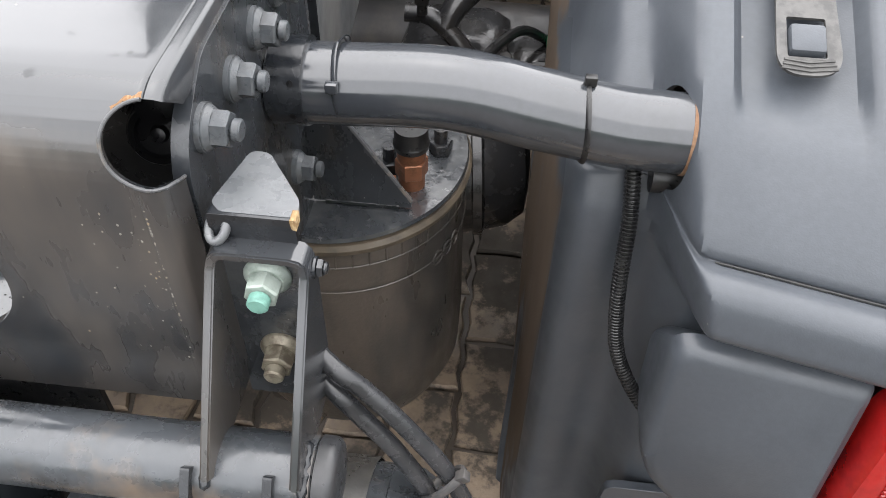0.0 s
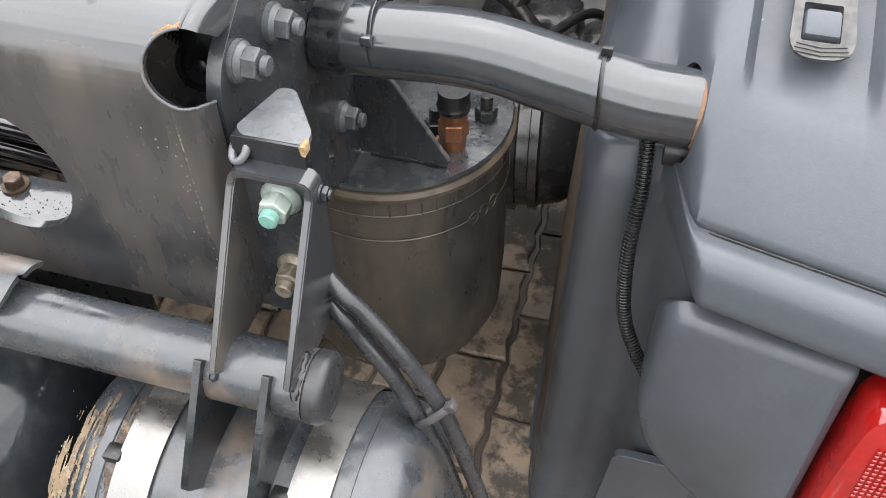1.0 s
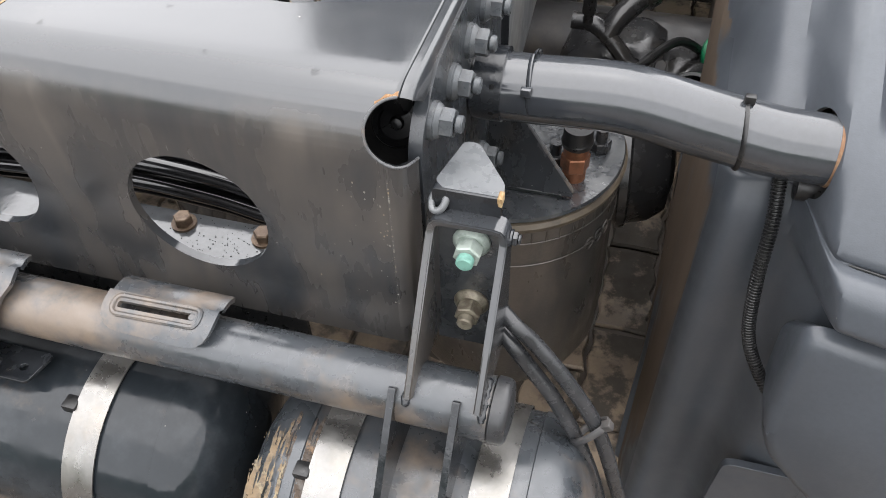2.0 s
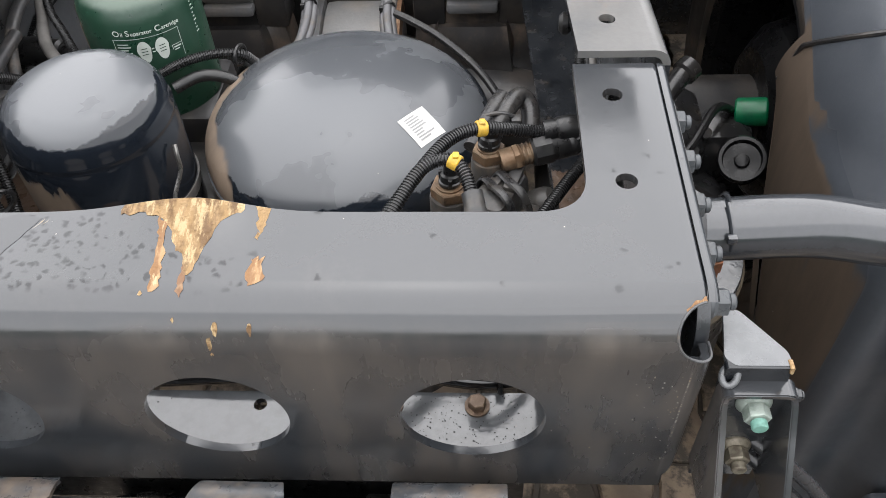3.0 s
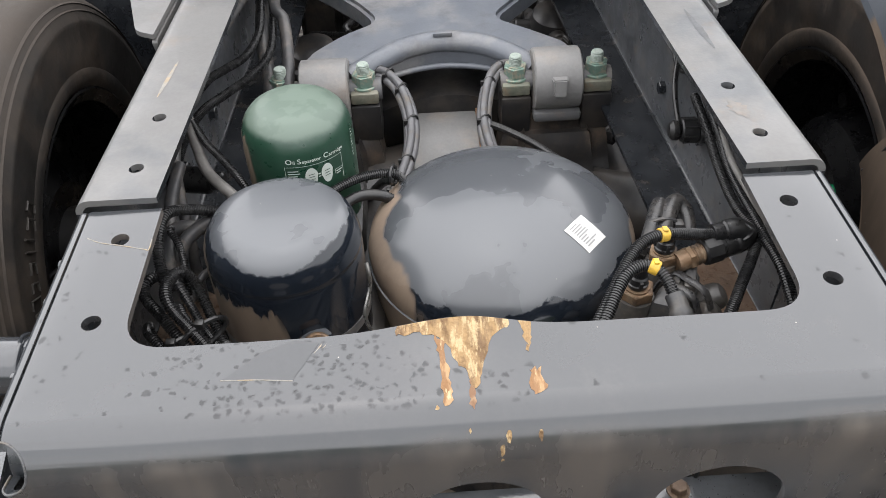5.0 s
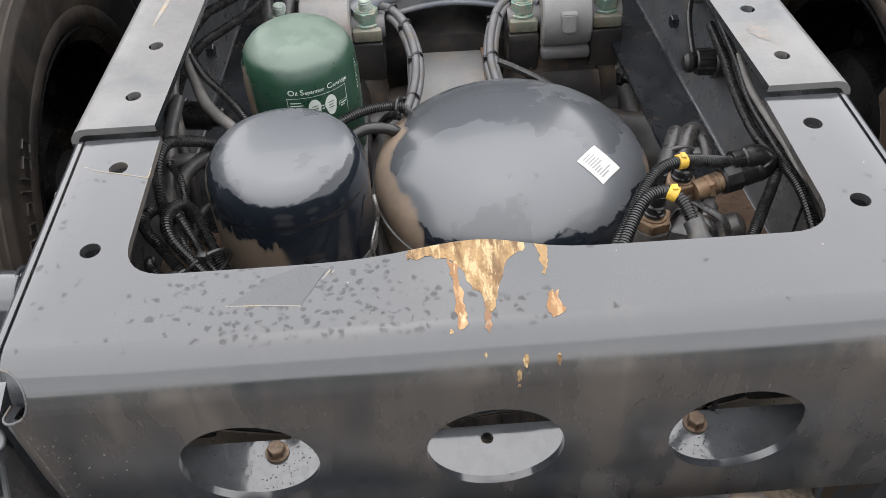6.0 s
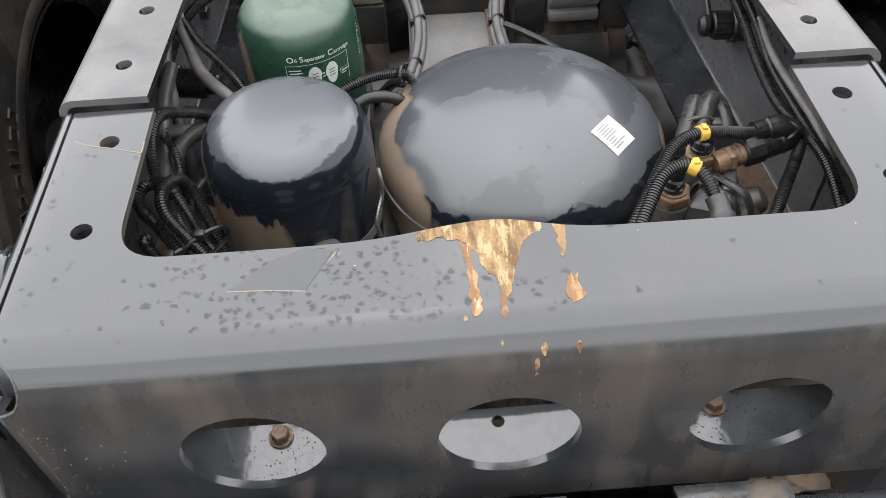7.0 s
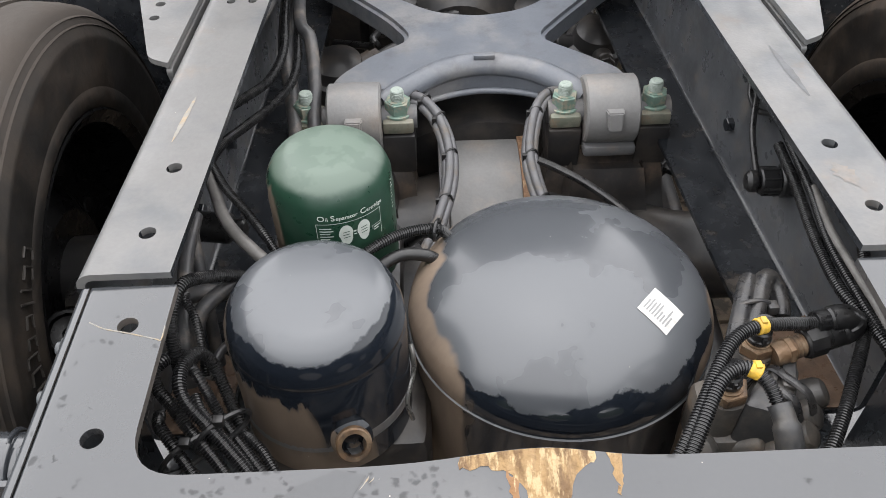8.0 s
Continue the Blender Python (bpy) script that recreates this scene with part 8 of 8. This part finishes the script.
def relay_valve(x, y, z, turn, seed):
    """An oily cast valve with ports, a silencer and hoses running off it."""
    rng = random.Random(seed)
    m = Matrix.Translation((x, y, z)) @ Matrix.Rotation(radians(turn), 4, "Z")
    v = thing("relay_valve", (x, y, z - 0.06), "oily dark cast relay valve with hoses under the stay", "valve", "relay valves")
    bm = new_bm()
    revolve(bm, [(0, -0.05), (0.05, -0.05), (0.058, -0.042), (0.058, 0.0), (0.066, 0.004), (0.066, 0.016), (0.056, 0.02), (0.05, 0.045), (0.03, 0.056), (0, 0.056)], m @ Vector((0, 0, 0)), (0.1, -0.2, 1), 36)
    part("body", bm, dark_cast, v)
    for k in range(4):
        a = k * 1.57 + 0.4
        d = Vector((math.cos(a), math.sin(a), 0.15))
        b = new_bm()
        cyl(b, m @ (d * 0.05), m @ (d * 0.088), 0.02, 20, chamfer=0.003)
        hexagon(b, m @ (d * 0.088), m @ (d * 0.104), 0.017)
        port = part("port", b, dark_cast, v)
        b = new_bm()
        tip = m @ (d * 0.1)
        out = (m.to_3x3() @ d).normalized()
        sweep(b, cr([tip, tip + out * 0.05, tip + out * 0.09 + Vector((rng.uniform(-0.05, 0.05), 0.05, -0.03)), tip + out * 0.1 + Vector((rng.uniform(-0.1, 0.1), 0.2, -0.1))], 8), 0.0085, 10)
        part("hose", b, black_plastic, port)


for k, (x, y, z, turn) in enumerate(((-0.27, 1.3, 0.56, 10), (0.28, 1.32, 0.6, 70), (0.17, 1.5, 0.56, 30), (-0.15, 1.52, 0.58, 50), (0.3, 1.08, 0.5, 20), (-0.32, 1.02, 0.52, 80), (0.32, 1.62, 0.66, 15),
                                     (-0.33, 1.6, 0.66, 40))):
    relay_valve(x, y, z, turn, k)


# ---- rest of the truck, added to block light and fill the dark ahead ----
gear = thing("gearbox", (0.0, 2.2, 0.3), "dark gearbox-like mass added to block light between the rails", "gearbox")
bm = new_bm()
box(bm, (-0.34, 1.62, 0.3), (0.34, 3.1, 0.7), 0.06)
part("housing", bm, dark_cast, gear)
bm = new_bm()
revolve(bm, [(0, 0), (0.12, 0), (0.2, 0.06), (0.24, 0.12), (0.24, 0.15), (0, 0.15)], (0.0, 1.48, 0.5), (0, 1, 0), 40)
part("output_flange", bm, dark_cast, gear)
for k in range(6):
    bm = new_bm()
    box(bm, (-0.3 + k * 0.115, 1.63, 0.69), (-0.285 + k * 0.115, 2.9, 0.712), 0.004)
    part("cooling_rib", bm, dark_cast, gear)
bm = new_bm()
box(bm, (-0.2, 1.7, 0.7), (0.16, 1.95, 0.74), 0.015)
part("top_cover", bm, dark_paint, gear)
# dark bar and beams added where the space under the rails is black
bm = new_bm()
sweep(bm, cr([(-0.5, 0.6, 0.36), (-0.3, 0.6, 0.34), (0.0, 0.6, 0.33), (0.3, 0.6, 0.34), (0.5, 0.6, 0.36)], 6), 0.028, 18)
solo("anti_roll_bar", bm, dark_cast, "dark round bar added to fill the blackness before the axle", "anti-roll bar")
for side in (1, -1):
    bm = new_bm()
    sweep(bm, cr([(0.37, 0.25, 0.33), (0.37, 0.5, 0.36), (0.37, 0.78, 0.4), (0.37, 1.1, 0.42), (0.37, 1.4, 0.46)], 6), 0.05, 16, ratio=0.6)
    solo("spring_beam", flip(bm, side), dark_cast, "dark beam added to fill the blackness under the rail", "suspension beam", "suspension beams")
# unseen side tanks, added to keep light from under the chassis
for side in (1, -1):
    bm = new_bm()
    box(bm, (0.46, 1.35, 0.25), (1.2, 3.1, 0.9), 0.08)
    solo("fuel_tank", flip(bm, side), dark_paint, "unseen dark tank added to keep light from under the chassis", "tank", "side tanks")
# plain unseen cab wall, added to block the sky ahead
bm = new_bm()
box(bm, (-1.2, 3.0, 0.75), (1.2, 3.25, 3.3), 0.08)
solo("wall_cab", bm, paint, "unseen grey cab wall added to block the sky ahead", "cab wall", kind="structure")


# ---- surroundings of the yard ----
rng = random.Random(11)
bm = new_bm()
rings = []
for k in range(160):
    a = 2 * math.pi * k / 160
    top = 3.0 + 1.2 * noise.noise(Vector((math.cos(a) * 3, math.sin(a) * 3, 0))) + rng.uniform(-0.25, 0.35)
    far = 14.0
    rings.append([bm.verts.new((far * math.cos(a), far * math.sin(a), z)) for z in (-0.012, max(1.2, top))] + [bm.verts.new(((far + 2) * math.cos(a), (far + 2) * math.sin(a), max(1.0, top - 0.4)))])
for k in range(160):
    a, b = rings[k], rings[(k + 1) % 160]
    bm.faces.new((a[0], b[0], b[1], a[1]))
    bm.faces.new((a[1], b[1], b[2], a[2]))
hedge_mat = material("dark_hedge", (0.05, 0.08, 0.025), 0.8, second=(0.05, 0.055, 0.03), patch=1.5)
solo("backdrop", bm, hedge_mat, "dark hedge line round the yard", "hedge", kind="structure", smooth=0)


# ---- paving stones ----
def paver_mesh(seed):
    """A stone with wavy interlocking sides and a worn top."""
    rng = random.Random(seed)
    bm = new_bm()
    L, W = 0.218, 0.107
    out = []
    for i in range(6):
        out.append((-L / 2 + L * i / 6, -W / 2 + 0.004 * (1 if i % 2 else -1)))
    out.append((L / 2, -W / 2))
    out.append((L / 2 + 0.003, 0))
    for i in range(6):
        out.append((L / 2 - L * i / 6, W / 2 + 0.004 * (-1 if i % 2 else 1)))
    out.append((-L / 2, W / 2))
    out.append((-L / 2 + 0.003, 0))
    out = [(x + rng.uniform(-0.0015, 0.0015), y + rng.uniform(-0.0015, 0.0015)) for x, y in out]
    rows = [[bm.verts.new((x * k, y * k2, z)) for x, y in out] for k, k2, z in ((0.975, 0.95, -0.05), (0.975, 0.95, -0.006), (0.945, 0.89, 0.0))]
    for a, b in zip(rows, rows[1:]):
        for k in range(len(a)):
            bm.faces.new((a[k], a[(k + 1) % len(a)], b[(k + 1) % len(a)], b[k]))
    bm.faces.new(rows[-1])
    return mesh_of("paving_stone", bm, paver_mat, 25)


pavers = [paver_mesh(k) for k in range(4)]
rng = random.Random(8)
count = 0
for i in range(20):
    for j in range(15):
        x = -0.5 + i * 0.111
        y = -0.62 + j * 0.2225 + (0.111 if i % 2 else 0)
        ob = part("paving_stone", pavers[rng.randrange(4)], None, ground)
        ob.matrix_parent_inverse = Matrix.Identity(4)
        ob.matrix_basis = pose(x, y, rng.uniform(-0.003, 0.002), rng.uniform(-0.6, 0.6), rng.uniform(-0.6, 0.6), 90 + rng.uniform(-0.7, 0.7) + (180 if rng.random() < 0.5 else 0))

verts, faces = [], []
for i in range(-24, 44):
    for j in range(-14, 24):
        x = -0.5 + i * 0.111
        y = -0.62 + j * 0.2225 + (0.111 if i % 2 else 0)
        if -1 < i < 20 and -1 < j < 15:
            continue
        z, base = rng.uniform(-0.004, 0.001), len(verts)
        for kx, ky, dz in ((0.052, 0.1065, -0.009), (0.0475, 0.102, 0.0)):
            verts += [(x - kx, y - ky, z + dz), (x + kx, y - ky, z + dz), (x + kx, y + ky, z + dz), (x - kx, y + ky, z + dz)]
        faces += [(base + 4, base + 5, base + 6, base + 7)] + [(base + k, base + (k + 1) % 4, base + 4 + (k + 1) % 4, base + 4 + k) for k in range(4)]
me = bpy.data.meshes.new("paving_rest")
me.from_pydata(verts, [], faces)
me.materials.append(ground_mat)
part("paving_rest", me, None, ground, "wet brown paving stones darkened to dim their reflection")["kind"] = "stuff"
